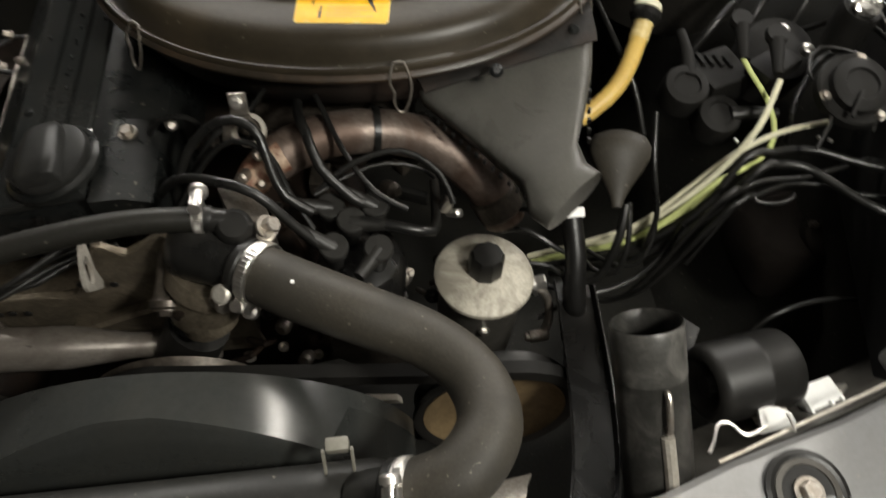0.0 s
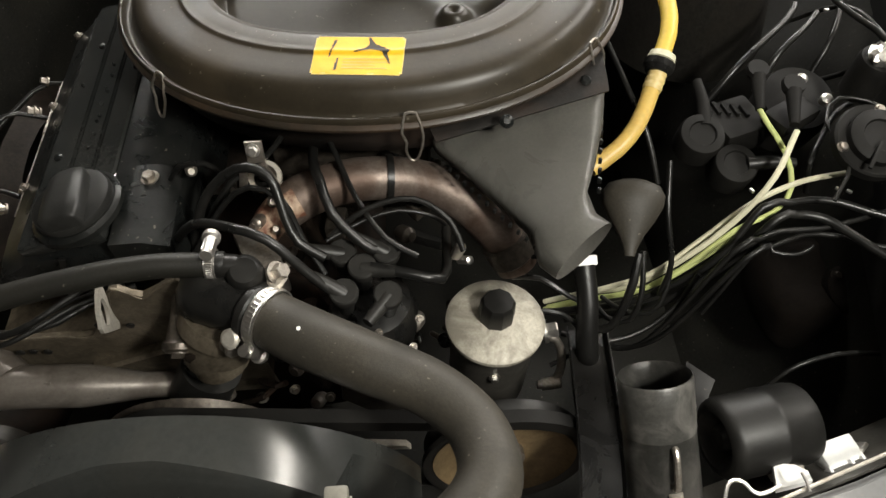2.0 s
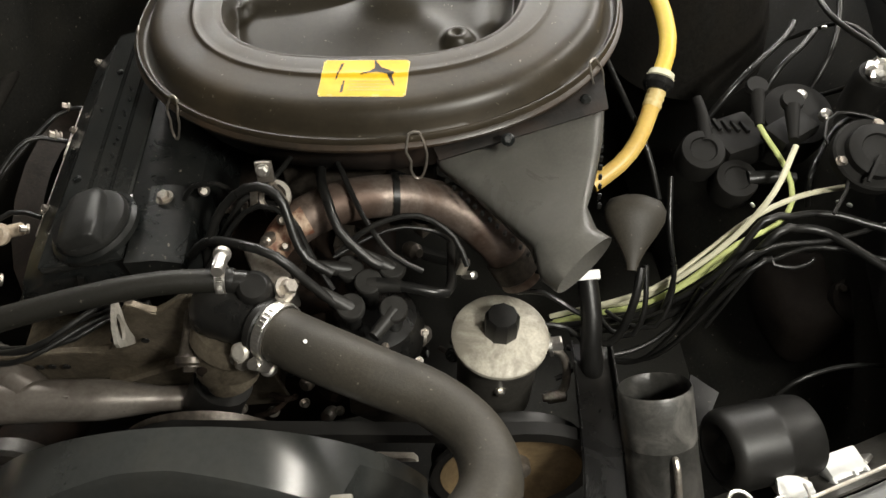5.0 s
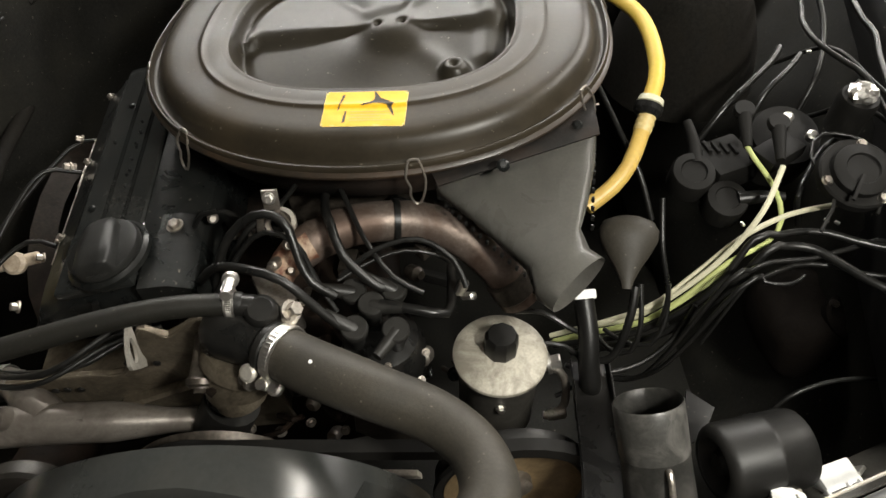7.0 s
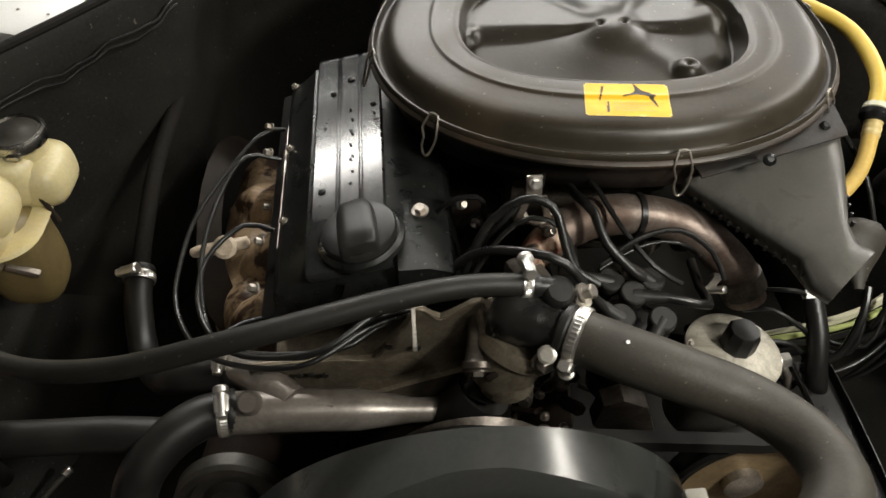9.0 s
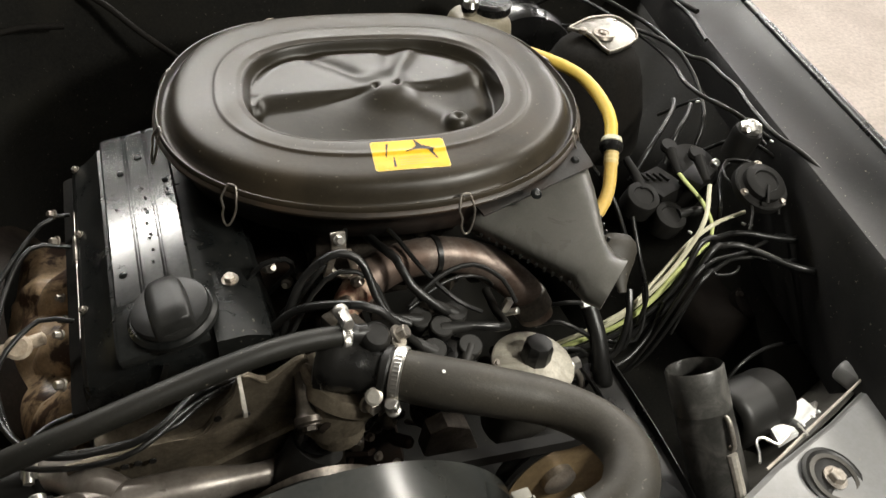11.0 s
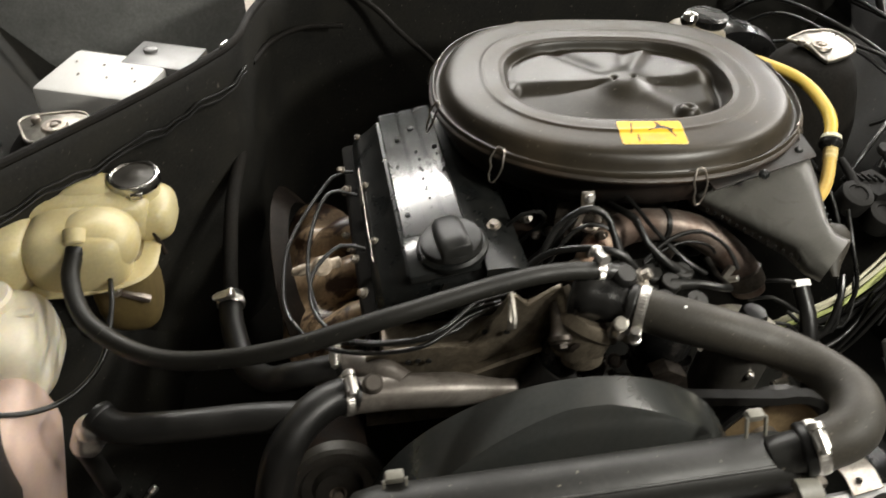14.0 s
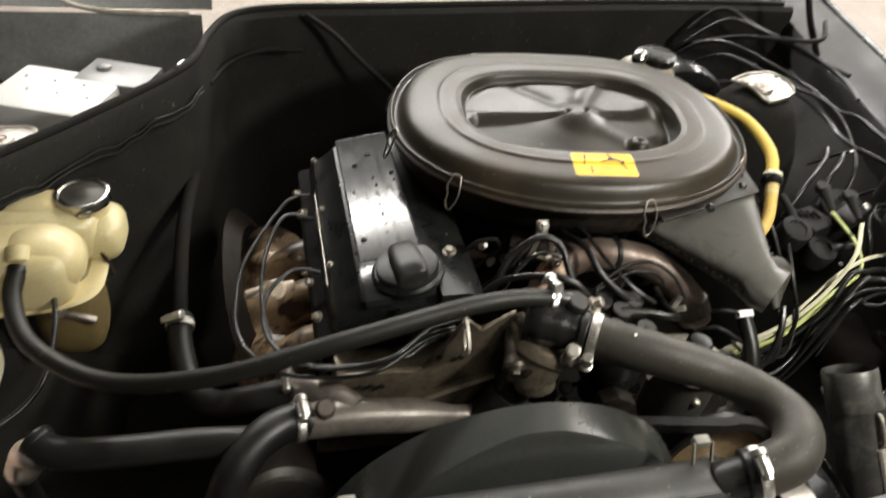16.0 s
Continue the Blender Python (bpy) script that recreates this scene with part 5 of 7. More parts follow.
for x, y, z in ((-0.433, 0.193, 0.736), (-0.103, 0.198, 0.748)):
    b = bmesh.new()
    box(b, (x, y + 0.003, z), (0.016, 0.010, 0.009), None, 0.0025)
    for sx in (-0.0095, 0.0095):
        box(b, (x + sx, y - 0.008, z - 0.012), (0.0022, 0.0035, 0.032), Matrix.Rotation(-0.5, 4, "X"), 0.0007)
    part("retaining_clip", b, BRASS, rad, "tan spring clip")
# thick tan strap between the tank and the cross panel
b = bmesh.new()
loft(b, [[(-0.073 + dx, y + h * sy, z + h * sz) for dx, h in ((-0.012, 0.0), (0.012, 0.0), (0.011, 0.007), (-0.011, 0.007))]
         for y, z, sy, sz in ((0.156, 0.712, 0.2, 1.0), (0.146, 0.7165, -0.1, 1.0), (0.135, 0.7145, -0.5, 0.85), (0.128, 0.706, -0.9, 0.4), (0.127, 0.693, -1.0, 0.0))])
part("mounting_strap", b, BRASS, rad, "thick tan rubber mounting strap", 60)

# ---- front panel and headlamp area ----
fp = thing("front_panel", (-0.1, 0.1, 0.45), "grey painted front cross panel with a printed plate", "car panel")
b = bmesh.new()
secs = []
for x, yb, z in ((-0.60, 0.1465, 0.683), (-0.30, 0.1465, 0.685), (-0.06, 0.1465, 0.685), (0.06, 0.152, 0.68), (0.13, 0.165, 0.66), (0.20, 0.188, 0.648), (0.30, 0.212, 0.645), (0.43, 0.252, 0.645), (0.54, 0.29, 0.645)):
    secs.append([(x, yb, z - 0.02), (x, yb, z), (x, yb - 0.006, z + 0.006), (x, yb - 0.10, z + 0.012), (x, yb - 0.16, z - 0.01), (x, yb - 0.17, z - 0.12), (x, yb - 0.165, z - 0.12), (x, yb - 0.15, z - 0.02)])
loft(b, secs)
part("panel", b, PANEL, fp, "pale grey painted steel", 30)
b = bmesh.new()
box(b, (-0.125, 0.122, 0.6950), (0.105, 0.038, 0.0012), Matrix.Rotation(-0.06, 4, "X"), 0.0004)
plate = part("plate", b, PANEL, fp, "grey printed plate")
for i in range(7):
    for j in range(3):
        b = bmesh.new()
        box(b, (-0.128 + 0.0085 * i, 0.136 - j * 0.0085, 0.6960 - j * 0.0003 + 0.0005), (0.0052 - 0.0012 * ((i + j) % 2), 0.0055 - 0.0015 * (i % 3 == 1), 0.0006), Matrix.Rotation(-0.06, 4, "X"), 0)
        part("print_bar", b, INK, plate)
# flat dark disc in place of the shaded slot
b = bmesh.new()
lathe(b, [(0.016, 0.0), (0.016, 0.0008), (0.0155, 0.0010)], Matrix.Translation((0.008, 0.128, 0.6925)) @ Matrix.Rotation(0.25, 4, "Z"), 28, 0.5)
part("slot_disc", b, BAY, fp, "dark oval disc standing for a shaded slot")
b = bmesh.new()
lathe(b, [(0.008, 0.0), (0.008, 0.002), (0.006, 0.004)], Matrix.Translation((0.016, 0.108, 0.692)), 18)
part("paint_dab", b, LABEL_EDGE, fp, "yellow plug in the panel")
for p, r in (((-0.048, 0.127, 0.6945), 0.0026), ((-0.042, 0.118, 0.694), 0.0034), ((-0.092, 0.128, 0.695), 0.0022), ((-0.18, 0.128, 0.696), 0.004)):
    b = bmesh.new()
    hex_bolt(b, p, (0, -0.2, 1), r, r * 0.9)
    part("panel_screw", b, ZINC, fp)
# headlamp adjuster boss
ADJ = axis_matrix((0.247, 0.156, 0.6555), (0.05, -0.08, 1))
# flat dark ring in place of the shade in the adjuster hole
b = bmesh.new()
lathe(b, [(0.0335, -0.002), (0.0335, 0.0014), (0.030, 0.0022), (0.027, 0.0010), (0.016, 0.0006)], ADJ, 36)
part("adjuster_ring", b, RUBBER_DARK, fp, "dark ring standing for the shaded adjuster hole")
b = bmesh.new()
lathe(b, [(0.0265, 0.0011), (0.0262, 0.0022), (0.0215, 0.0024), (0.021, 0.0012)], ADJ, 36, close=False)
part("worn_rim", b, CAN, fp, "grey worn rim")
b = bmesh.new()
hex_bolt(b, ADJ @ V((0, 0, 0.001)), (0.05, -0.08, 1), 0.0085, 0.009)
part("adjuster_bolt", b, STEEL, fp, "bright adjuster bolt")
b = bmesh.new()
sweep(b, [(0.177, 0.192, 0.664), (0.184, 0.201, 0.664), (0.189, 0.211, 0.664), (0.195, 0.215, 0.664), (0.202, 0.213, 0.664), (0.206, 0.207, 0.664), (0.211, 0.203, 0.664), (0.219, 0.204, 0.664), (0.230, 0.208, 0.664)], 0.0016, 8, step=0.005)
sweep(b, [(0.252, 0.218, 0.660), (0.253, 0.212, 0.660), (0.253, 0.203, 0.660)], 0.0013, 8, step=0.005)
part("wire_spring", b, ZINC, fp, "bright bent wire spring")
b = bmesh.new()
sweep(b, [(0.186, 0.1865, 0.6555), (0.214, 0.1945, 0.6550), (0.262, 0.2095, 0.6545), (0.330, 0.2300, 0.6540), (0.41, 0.2540, 0.6540)], 0.0016, 8)
part("panel_edge", b, PALESTEEL, fp, "pale steel line along the panel edge")
# white bracket and lamp clips behind the panel edge
b = bmesh.new()
extrude_outline(b, [(0.246, 0.237, 0.630), (0.264, 0.234, 0.630), (0.273, 0.228, 0.630), (0.274, 0.220, 0.630), (0.242, 0.215, 0.630)], (0, -0.002, -0.006), 0.0008)
part("lamp_bracket", b, WHITE, fp, "pale square lamp bracket")
b = bmesh.new()
box(b, (0.262, 0.238, 0.612), (0.030, 0.016, 0.010), Matrix.Rotation(0.25, 4, "Z"), 0.002)
part("lamp_bracket", b, PALESTEEL, fp, "bright lamp bracket")
b = bmesh.new()
box(b, (0.395, 0.262, 0.642), (0.055, 0.030, 0.026), Matrix.Rotation(0.25, 4, "Z"), 0.009, 4)
part("lamp_housing", b, PANEL, fp, "pale lamp housing corner")
b = bmesh.new()
sheet(b, [[(0.165, 0.178, 0.640), (0.24, 0.200, 0.636), (0.33, 0.226, 0.636), (0.42, 0.256, 0.636)], [(0.165, 0.196, 0.600), (0.24, 0.220, 0.598), (0.33, 0.246, 0.600), (0.42, 0.276, 0.600)],
          [(0.165, 0.226, 0.580), (0.24, 0.246, 0.578), (0.33, 0.268, 0.582), (0.42, 0.296, 0.582)], [(0.165, 0.230, 0.54), (0.24, 0.250, 0.54), (0.33, 0.272, 0.54), (0.42, 0.300, 0.54)]], 0.002)
# CAN instead of PANEL: the flange's shade is put into its colour
part("inner_flange", b, CAN, fp, "inner flange in a darker grey for its shade")
b = bmesh.new()
box(b, (0.318, 0.248, 0.600), (0.036, 0.026, 0.020), Matrix.Rotation(0.25, 4, "Z"), 0.003)
for dx in (-0.017, 0.004, 0.015):
    box(b, (0.318 + dx, 0.236 + dx * 0.25, 0.604), (0.003, 0.006, 0.022), Matrix.Rotation(0.25, 4, "Z"), 0.001)
part("side_plate", b, WHITE, fp, "white plastic lamp plate with ribs")

# support stay: a flat channel with glossy black folded edges
stay = thing("support_stay", (0.112, 0.30, 0.56), "black steel support stay with glossy folded edges", "bracket")
STAY = [(0.122, 0.395, 0.594), (0.116, 0.330, 0.603), (0.109, 0.262, 0.609), (0.098, 0.205, 0.618), (0.085, 0.165, 0.628)]
b = bmesh.new()
sheet(b, [[V(p) + V((dx, 0.0, dz)) for dx, dz in ((-0.019, 0.008), (-0.017, 0.0), (0.017, 0.0), (0.019, 0.008))] for p in spline(STAY, 0.02)], 0.002)
part("channel", b, BLACK_PLASTIC, stay)
for dx in (-0.019, 0.019):
    b = bmesh.new()
    sweep(b, [V(p) + V((dx, 0, 0.0085)) for p in STAY], 0.0007, 6)
    part("folded_edge", b, PAINT, stay, "glossy folded edge")
# short galvanised plate from the panel under the radiator hose
gp = thing("tie_plate", (0.012, 0.16, 0.60), "pale galvanised tie plate bolted to the cross panel", "bracket")
b = bmesh.new()
sheet(b, [[(x0 - 0.017, y, z), (x0 + 0.017, y + 0.004, z)] for x0, y, z in ((0.000, 0.138, 0.6935), (0.006, 0.158, 0.690), (0.012, 0.176, 0.680), (0.018, 0.186, 0.668))], 0.002)
part("strip", b, STEEL, gp)
# dark disc in place of a shaded hole
b = bmesh.new()
lathe(b, [(0.003, 0), (0.003, 0.001), (0.002, 0.0012)], Matrix.Translation((-0.002, 0.152, 0.6925)), 12)
part("hole", b, BAY, gp)

tubep = thing("intake_pipe", (0.14, 0.25, 0.45), "worn grey upright intake pipe, open at the top", "pipe")
b = bmesh.new()
sweep(b, [(0.135, 0.281, 0.724), (0.140, 0.240, 0.679), (0.146, 0.199, 0.632), (0.150, 0.165, 0.588), (0.15, 0.15, 0.53)], lambda u: 0.0272 + 0.0015 * min(1, u * 3), 28, caps=False)
bmesh.ops.solidify(b, geom=b.faces[:], thickness=0.002)
part("pipe", b, TUBEGREY, tubep, "", 50)
b = bmesh.new()
lathe(b, [(0.0280, -0.045), (0.0288, -0.043), (0.0288, -0.002), (0.0278, 0.0)], axis_matrix((0.135, 0.281, 0.724), (-0.08, 0.67, 0.74)), 28, close=False)
part("sleeve", b, TUBEGREY, tubep, "paler worn sleeve")
b = bmesh.new()
sweep(b, [(0.141, 0.228, 0.708), (0.141, 0.222, 0.708), (0.142, 0.206, 0.692), (0.142, 0.205, 0.686), (0.142, 0.211, 0.684)], 0.0028, 10, step=0.004)
part("clip", b, STEEL, tubep, "bright spring clip")
# pale strip laid on the pipe in place of its long highlight
b = bmesh.new()
sweep(b, [(0.142, 0.203, 0.681), (0.146, 0.180, 0.655), (0.150, 0.152, 0.622)], 0.0055, 10)
part("highlight_strip", b, PALESTEEL, tubep, "pale strip standing for the highlight down the pipe")

horn = thing("black_canister", (0.26, 0.28, 0.54), "satin black canister lying on its side", "canister")
m = axis_matrix((0.206, 0.262, 0.622), (0.13, 0.022, -0.012)) @ Matrix.Diagonal((1.06, 1.06, 1, 1))
b = bmesh.new()
lathe(b, [(0.004, 0.012), (0.014, 0.010), (0.021, 0.003), (0.024, 0.0), (0.0285, 0.0005), (0.0325, 0.004), (0.0345, 0.009), (0.0345, 0.044), (0.0352, 0.046), (0.0352, 0.050), (0.0345, 0.052), (0.0345, 0.076), (0.033, 0.083), (0.028, 0.086), (0.01, 0.086)], m, 44)
part("shell", b, RUBBER_DARK, horn, "", 40)
b = bmesh.new()
extrude_outline(b, [(0.211, 0.350, 0.600), (0.233, 0.328, 0.600), (0.219, 0.307, 0.600), (0.198, 0.291, 0.600), (0.198, 0.314, 0.600)], (0, 0.0, -0.003), 0.0006)
solo("gusset_plate", b, GUTTER, "dusty dark gusset plate beside the intake pipe", "bracket")
b = bmesh.new()
lathe(b, [(0.004, 0.002), (0.009, 0.003), (0.012, 0.008), (0.012, 0.014)], m, 32)
part("end_boss", b, RUBBER_DARK, horn)

# black upright tube with a pale cut end
bt = thing("drain_tube", (0.12, 0.38, 0.55), "black drain tube with a pale plastic end", "tube")
b = bmesh.new()
sweep(b, [(0.118, 0.428, 0.660), (0.119, 0.400, 0.640), (0.117, 0.378, 0.618), (0.119, 0.352, 0.580), (0.121, 0.325, 0.53), (0.12, 0.31, 0.47)], lambda u: 0.0100 + 0.0030 * u, 16)
part("tube", b, RUBBER_DARK, bt, "dull black tube")
b = bmesh.new()
box(b, (0.119, 0.431, 0.663), (0.022, 0.010, 0.010), Matrix.Rotation(0.5, 4, "X"), 0.002)
part("end_piece", b, WHITE, bt, "pale plastic end piece")

# rubber bell with its cable
bell = thing("rubber_bell", (0.16, 0.43, 0.66), "black fan-shaped rubber bell on a cable", "rubber boot")
b = bmesh.new()
m = axis_matrix((0.165, 0.460, 0.692), (0.15, 0.75, 0.35))
lathe(b, [(0.005, -0.040), (0.0065, -0.032), (0.012, -0.020), (0.022, -0.004), (0.029, 0.010), (0.030, 0.020), (0.025, 0.029), (0.013, 0.034), (0.003, 0.0355)], m, 28, 0.62)
part("bell", b, RUBBER, bell, "", 40)
b = bmesh.new()
sweep(b, [(0.167, 0.425, 0.678), (0.160, 0.405, 0.66), (0.150, 0.390, 0.63), (0.138, 0.385, 0.61), (0.115, 0.395, 0.60)], 0.0042, 10)
part("cable", b, CABLE, bell)
# ---- far wing: tanks and battery corner ----
tank = thing("expansion_tank", (-0.80, 0.58, 0.60), "yellowed translucent coolant expansion tank with a chrome cap", "coolant tank")


for c, sz, pw in (((-0.755, 0.572, 0.700), (0.115, 0.105, 0.078), 3.8), ((-0.862, 0.572, 0.700), (0.125, 0.105, 0.078), 4.0), ((-0.80, 0.625, 0.705), (0.24, 0.07, 0.073), 4.0),
                  ((-0.690, 0.640, 0.692), (0.068, 0.078, 0.058), 3.0), ((-0.735, 0.570, 0.708), (0.095, 0.092, 0.070), 2.3), ((-0.842, 0.630, 0.722), (0.080, 0.060, 0.050), 2.6), ((-0.752, 0.640, 0.722), (0.085, 0.060, 0.050), 2.6)):
    b = bmesh.new()
    blob_box(b, c, sz, pw, 28, 18, 0.003)
    part("chamber", b, TANK, tank, "yellowed milky plastic", 60)
b = bmesh.new()
blob_box(b, (-0.805, 0.586, 0.671), (0.262, 0.136, 0.012), 3.4, 48, 10)
part("seam", b, TANK, tank)
b = bmesh.new()
lathe(b, [(0.028, -0.045), (0.026, -0.012), (0.027, -0.006), (0.029, -0.004)], Matrix.Translation((-0.697, 0.646, 0.742)), 28)
part("filler_neck", b, TANK, tank)
b = bmesh.new()
blob_box(b, (-0.725, 0.590, 0.62), (0.08, 0.08, 0.14), 3.0)
part("lower_chamber", b, TANK_LOW, tank, "dark olive lower chamber")
b = bmesh.new()
rr = lathe(b, [(0.036, -0.012), (0.0378, -0.010), (0.0378, 0.001), (0.0365, 0.0038), (0.033, 0.0042), (0.030, 0.0015), (0.015, 0.0015), (0.013, 0.0030), (0.003, 0.0032)], Matrix.Translation((-0.697, 0.646, 0.744)) @ Matrix.Scale(0.83, 4), 40)
capt = part("filler_cap", b, CHROME, tank, "shiny chromed pressure cap", 40)
b = bmesh.new()
lathe(b, [(0.0245, 0.0012), (0.0240, 0.0022), (0.012, 0.0024), (0.010, 0.0036), (0.002, 0.0038)], Matrix.Translation((-0.697, 0.646, 0.744)), 36)
part("cap_face", b, CAN, capt, "dull grey cap face")
for s in (1, -1):
    b = bmesh.new()
    box(b, (-0.697 + s * 0.006, 0.646 - s * 0.031, 0.737), (0.014, 0.010, 0.006), None, 0.002)
    part("ear", b, CHROME, capt)
b = bmesh.new()
lathe(b, [(0.0125, -0.02), (0.0125, -0.004), (0.0105, -0.002)], axis_matrix((-0.747, 0.534, 0.731), (0.05, -0.7, -0.45)), 16)
part("outlet", b, TANK, tank)
b = bmesh.new()
sweep(b, [(-0.690, 0.612, 0.726), (-0.684, 0.606, 0.70), (-0.676, 0.602, 0.672), (-0.672, 0.60, 0.655)], 0.003, 8)
part("strap", b, RUST, tank, "dark drip strap below the cap")
b = bmesh.new()
hex_bolt(b, (-0.726, 0.545, 0.650), (0, -1, 0.5), 0.006, 0.009)
box(b, (-0.706, 0.551, 0.632), (0.034, 0.008, 0.008), Matrix.Rotation(0.5, 4, "Y"), 0.002)
part("bracket", b, STEEL, tank, "bright bolted bracket")

rod = thing("steering_rod", (-0.74, 0.44, 0.34), "thin dark rod with a bright metal tip", "rod")
b = bmesh.new()
sweep(b, [(-0.775, 0.405, 0.335), (-0.755, 0.425, 0.350), (-0.735, 0.443, 0.360)], 0.0035, 10)
part("shaft", b, CAN, rod)
b = bmesh.new()
lathe(b, [(0.004, -0.004), (0.0055, -0.002), (0.0055, 0.006), (0.003, 0.008)], axis_matrix((-0.733, 0.445, 0.362), (0.7, 0.6, 0.35)), 12)
part("tip", b, ZINC, rod, "bright metal tip")

wb = thing("washer_bottle", (-0.88, 0.42, 0.19), "milky washer bottle, rosy below, with a pale cap", "bottle")
b = bmesh.new()
blob_box(b, (-0.853, 0.470, 0.645), (0.15, 0.12, 0.11), 3.6, 40, 26)
part("shoulder", b, BOTTLE, wb, "milky pale yellow plastic", 60)
b = bmesh.new()
blob_box(b, (-0.840, 0.375, 0.43), (0.122, 0.120, 0.47), 6, 44, 40)
for v in b.verts:
    v.co.x -= 0.25 * max(0.0, 0.58 - v.co.z)
part("body", b, BOTTLE_LOW, wb, "rosy translucent plastic", 60)
b = bmesh.new()
lathe(b, [(0.028, -0.01), (0.028, 0.012), (0.025, 0.016), (0.01, 0.017)], Matrix.Translation((-0.838, 0.490, 0.695)), 28)
part("cap", b, BOTTLE, wb, "pale bottle cap")
b = bmesh.new()
box(b, (-0.813, 0.472, 0.694), (0.05, 0.012, 0.006), Matrix.Rotation(0.2, 4, "Z"), 0.002)
part("tab", b, BOTTLE, wb)
hose("washer_tube", [(-0.86, 0.36, 0.70), (-0.80, 0.365, 0.662), (-0.755, 0.39, 0.645), (-0.722, 0.43, 0.655), (-0.712, 0.48, 0.685), (-0.72, 0.53, 0.69)], 0.003, CABLE, "thin black washer tube", "tube")

# battery corner behind the partition
bat = thing("battery", (-0.80, 0.92, 0.55), "white battery with vent plugs on its lid", "battery")
b = bmesh.new()
box(b, (-0.770, 0.905, 0.685), (0.155, 0.125, 0.13), Matrix.Rotation(-0.35, 4, "Z"), 0.008)
part("case", b, WHITE, bat)
R = Matrix.Rotation(-0.35, 4, "Z")
for i in range(6):
    b = bmesh.new()
    p = V((-0.770, 0.905, 0.751)) + R @ V((-0.055 + 0.022 * i, 0.022 - 0.034 * (i % 2), 0))
    lathe(b, [(0.0022, 0), (0.0022, 0.0008), (0.0016, 0.0012)], Matrix.Translation(p), 12)
    part("vent_plug", b, STEEL, bat)
b = bmesh.new()
lathe(b, [(0.011, 0), (0.011, 0.02), (0.008, 0.024)], axis_matrix((-0.735, 0.835, 0.735), (1, 0.4, 0.2)), 16)
box(b, (-0.705, 0.842, 0.742), (0.05, 0.018, 0.014), Matrix.Rotation(0.3, 4, "Z"), 0.004)
part("terminal", b, ZINC, bat, "shiny battery terminal clamp")
b = bmesh.new()
box(b, (-0.690, 0.955, 0.7355), (0.105, 0.075, 0.030), Matrix.Rotation(-0.35, 4, "Z"), 0.002)
lathe(b, [(0.011, 0.0), (0.011, 0.004), (0.006, 0.006)], Matrix.Translation((-0.712, 0.972, 0.7505)), 20)
solo("bracket_plate", b, PANEL, "pale square bracket plate with one bolt", "bracket")


def strut_mount(x, y, z, turn, lab, ax=0.052, ay=0.036, shape=None):
    st = thing("strut_mount", (x, y, z - 0.1), lab, "strut mount", "strut mounts")
    m = Matrix.Translation((x, y, z)) @ Matrix.Rotation(turn, 4, "Z")
    b = bmesh.new()
    pts = []
    quad = [V((-ax, 0.1 * ay, 0)), V((-0.1 * ax, -ay, 0)), V((ax, -0.1 * ay, 0)), V((0.25 * ax, ay, 0))]
    for k in range(4):
        p, c, n = quad[k - 1], quad[k], quad[(k + 1) % 4]
        for f, g in ((0.30, 0.0), (0.17, 0.02), (0.08, 0.08), (0.02, 0.17), (0.0, 0.30)):
            pts.append(m @ (c + (p - c) * f + (n - c) * g))
    if shape:
        pts = [V((x + px, y + py, z + 0.10 * py - 0.03 * abs(px))) for px, py in shape]
    extrude_outline(b, pts, (0, 0, 0.004), 0.0012)
    plate = part("plate", b, STRUT, st, "pale metal cover plate")
    mid = sum(pts, V()) / len(pts)
    b = bmesh.new()
    ring = [p.lerp(mid, 0.04) + V((0, 0, 0.005)) for p in pts]
    sweep(b, ring + ring[:1], 0.0014, 6, step=0.006)
    part("plate_lip", b, PALESTEEL, plate, "bright rolled lip")
    b = bmesh.new()
    lathe(b, [(0.017, 0.0), (0.015, 0.004), (0.009, 0.0045), (0.007, 0.002), (0.005, 0.002), (0.005, 0.005), (0.003, 0.006)], m @ Matrix.Translation((0, 0, 0.004)), 24)
    lathe(b, [(0.006, 0), (0.006, 0.006), (0.004, 0.007)], m @ Matrix.Translation((-0.03, 0.005, 0.004)), 12)
    part("nut", b, STEEL, st)
    b = bmesh.new()
    lathe(b, [(0.098, -0.16), (0.090, -0.10), (0.076, -0.055), (0.062, -0.024), (0.050, -0.010), (0.02, -0.006)], m, 44)
    part("dome", b, BAY, st, "black pressed dome", 50)
    return st


strut_mount(0.311, 0.790, 0.800, -0.25, "pale teardrop plate on a black suspension dome", shape=((-0.045, 0.028), (-0.033, 0.018), (-0.022, 0.009), (-0.017, -0.009), (-0.017, -0.029), (-0.012, -0.041), (0.006, -0.038), (0.033, -0.027), (0.055, -0.012), (0.063, 0.011), (0.056, 0.038), (0.043, 0.049), (0.024, 0.049), (-0.001, 0.046), (-0.022, 0.038)))
strut_mount(-0.805, 0.752, 0.752, -0.4, "pale rounded plate on a black suspension dome", 0.062, 0.050)
b = bmesh.new()
for pts in ([(-0.98, 0.62, 0.74), (-0.92, 0.70, 0.76), (-0.90, 0.82, 0.75)], [(-0.99, 0.70, 0.74), (-0.95, 0.80, 0.79), (-0.93, 0.95, 0.84), (-0.90, 1.10, 0.86)], [(-0.93, 0.66, 0.745), (-0.88, 0.69, 0.757), (-0.87, 0.73, 0.75)]):
    sweep(b, pts, 0.006, 10)
solo("corner_cables", b, CABLE, "shiny cables in the battery corner", "cables", kind="stuff")

# ---- driver's side: reservoir, wiring and small fittings ----
res = thing("brake_reservoir", (0.185, 0.95, 0.70), "milky brake fluid reservoir with a black lid", "reservoir")
b = bmesh.new()
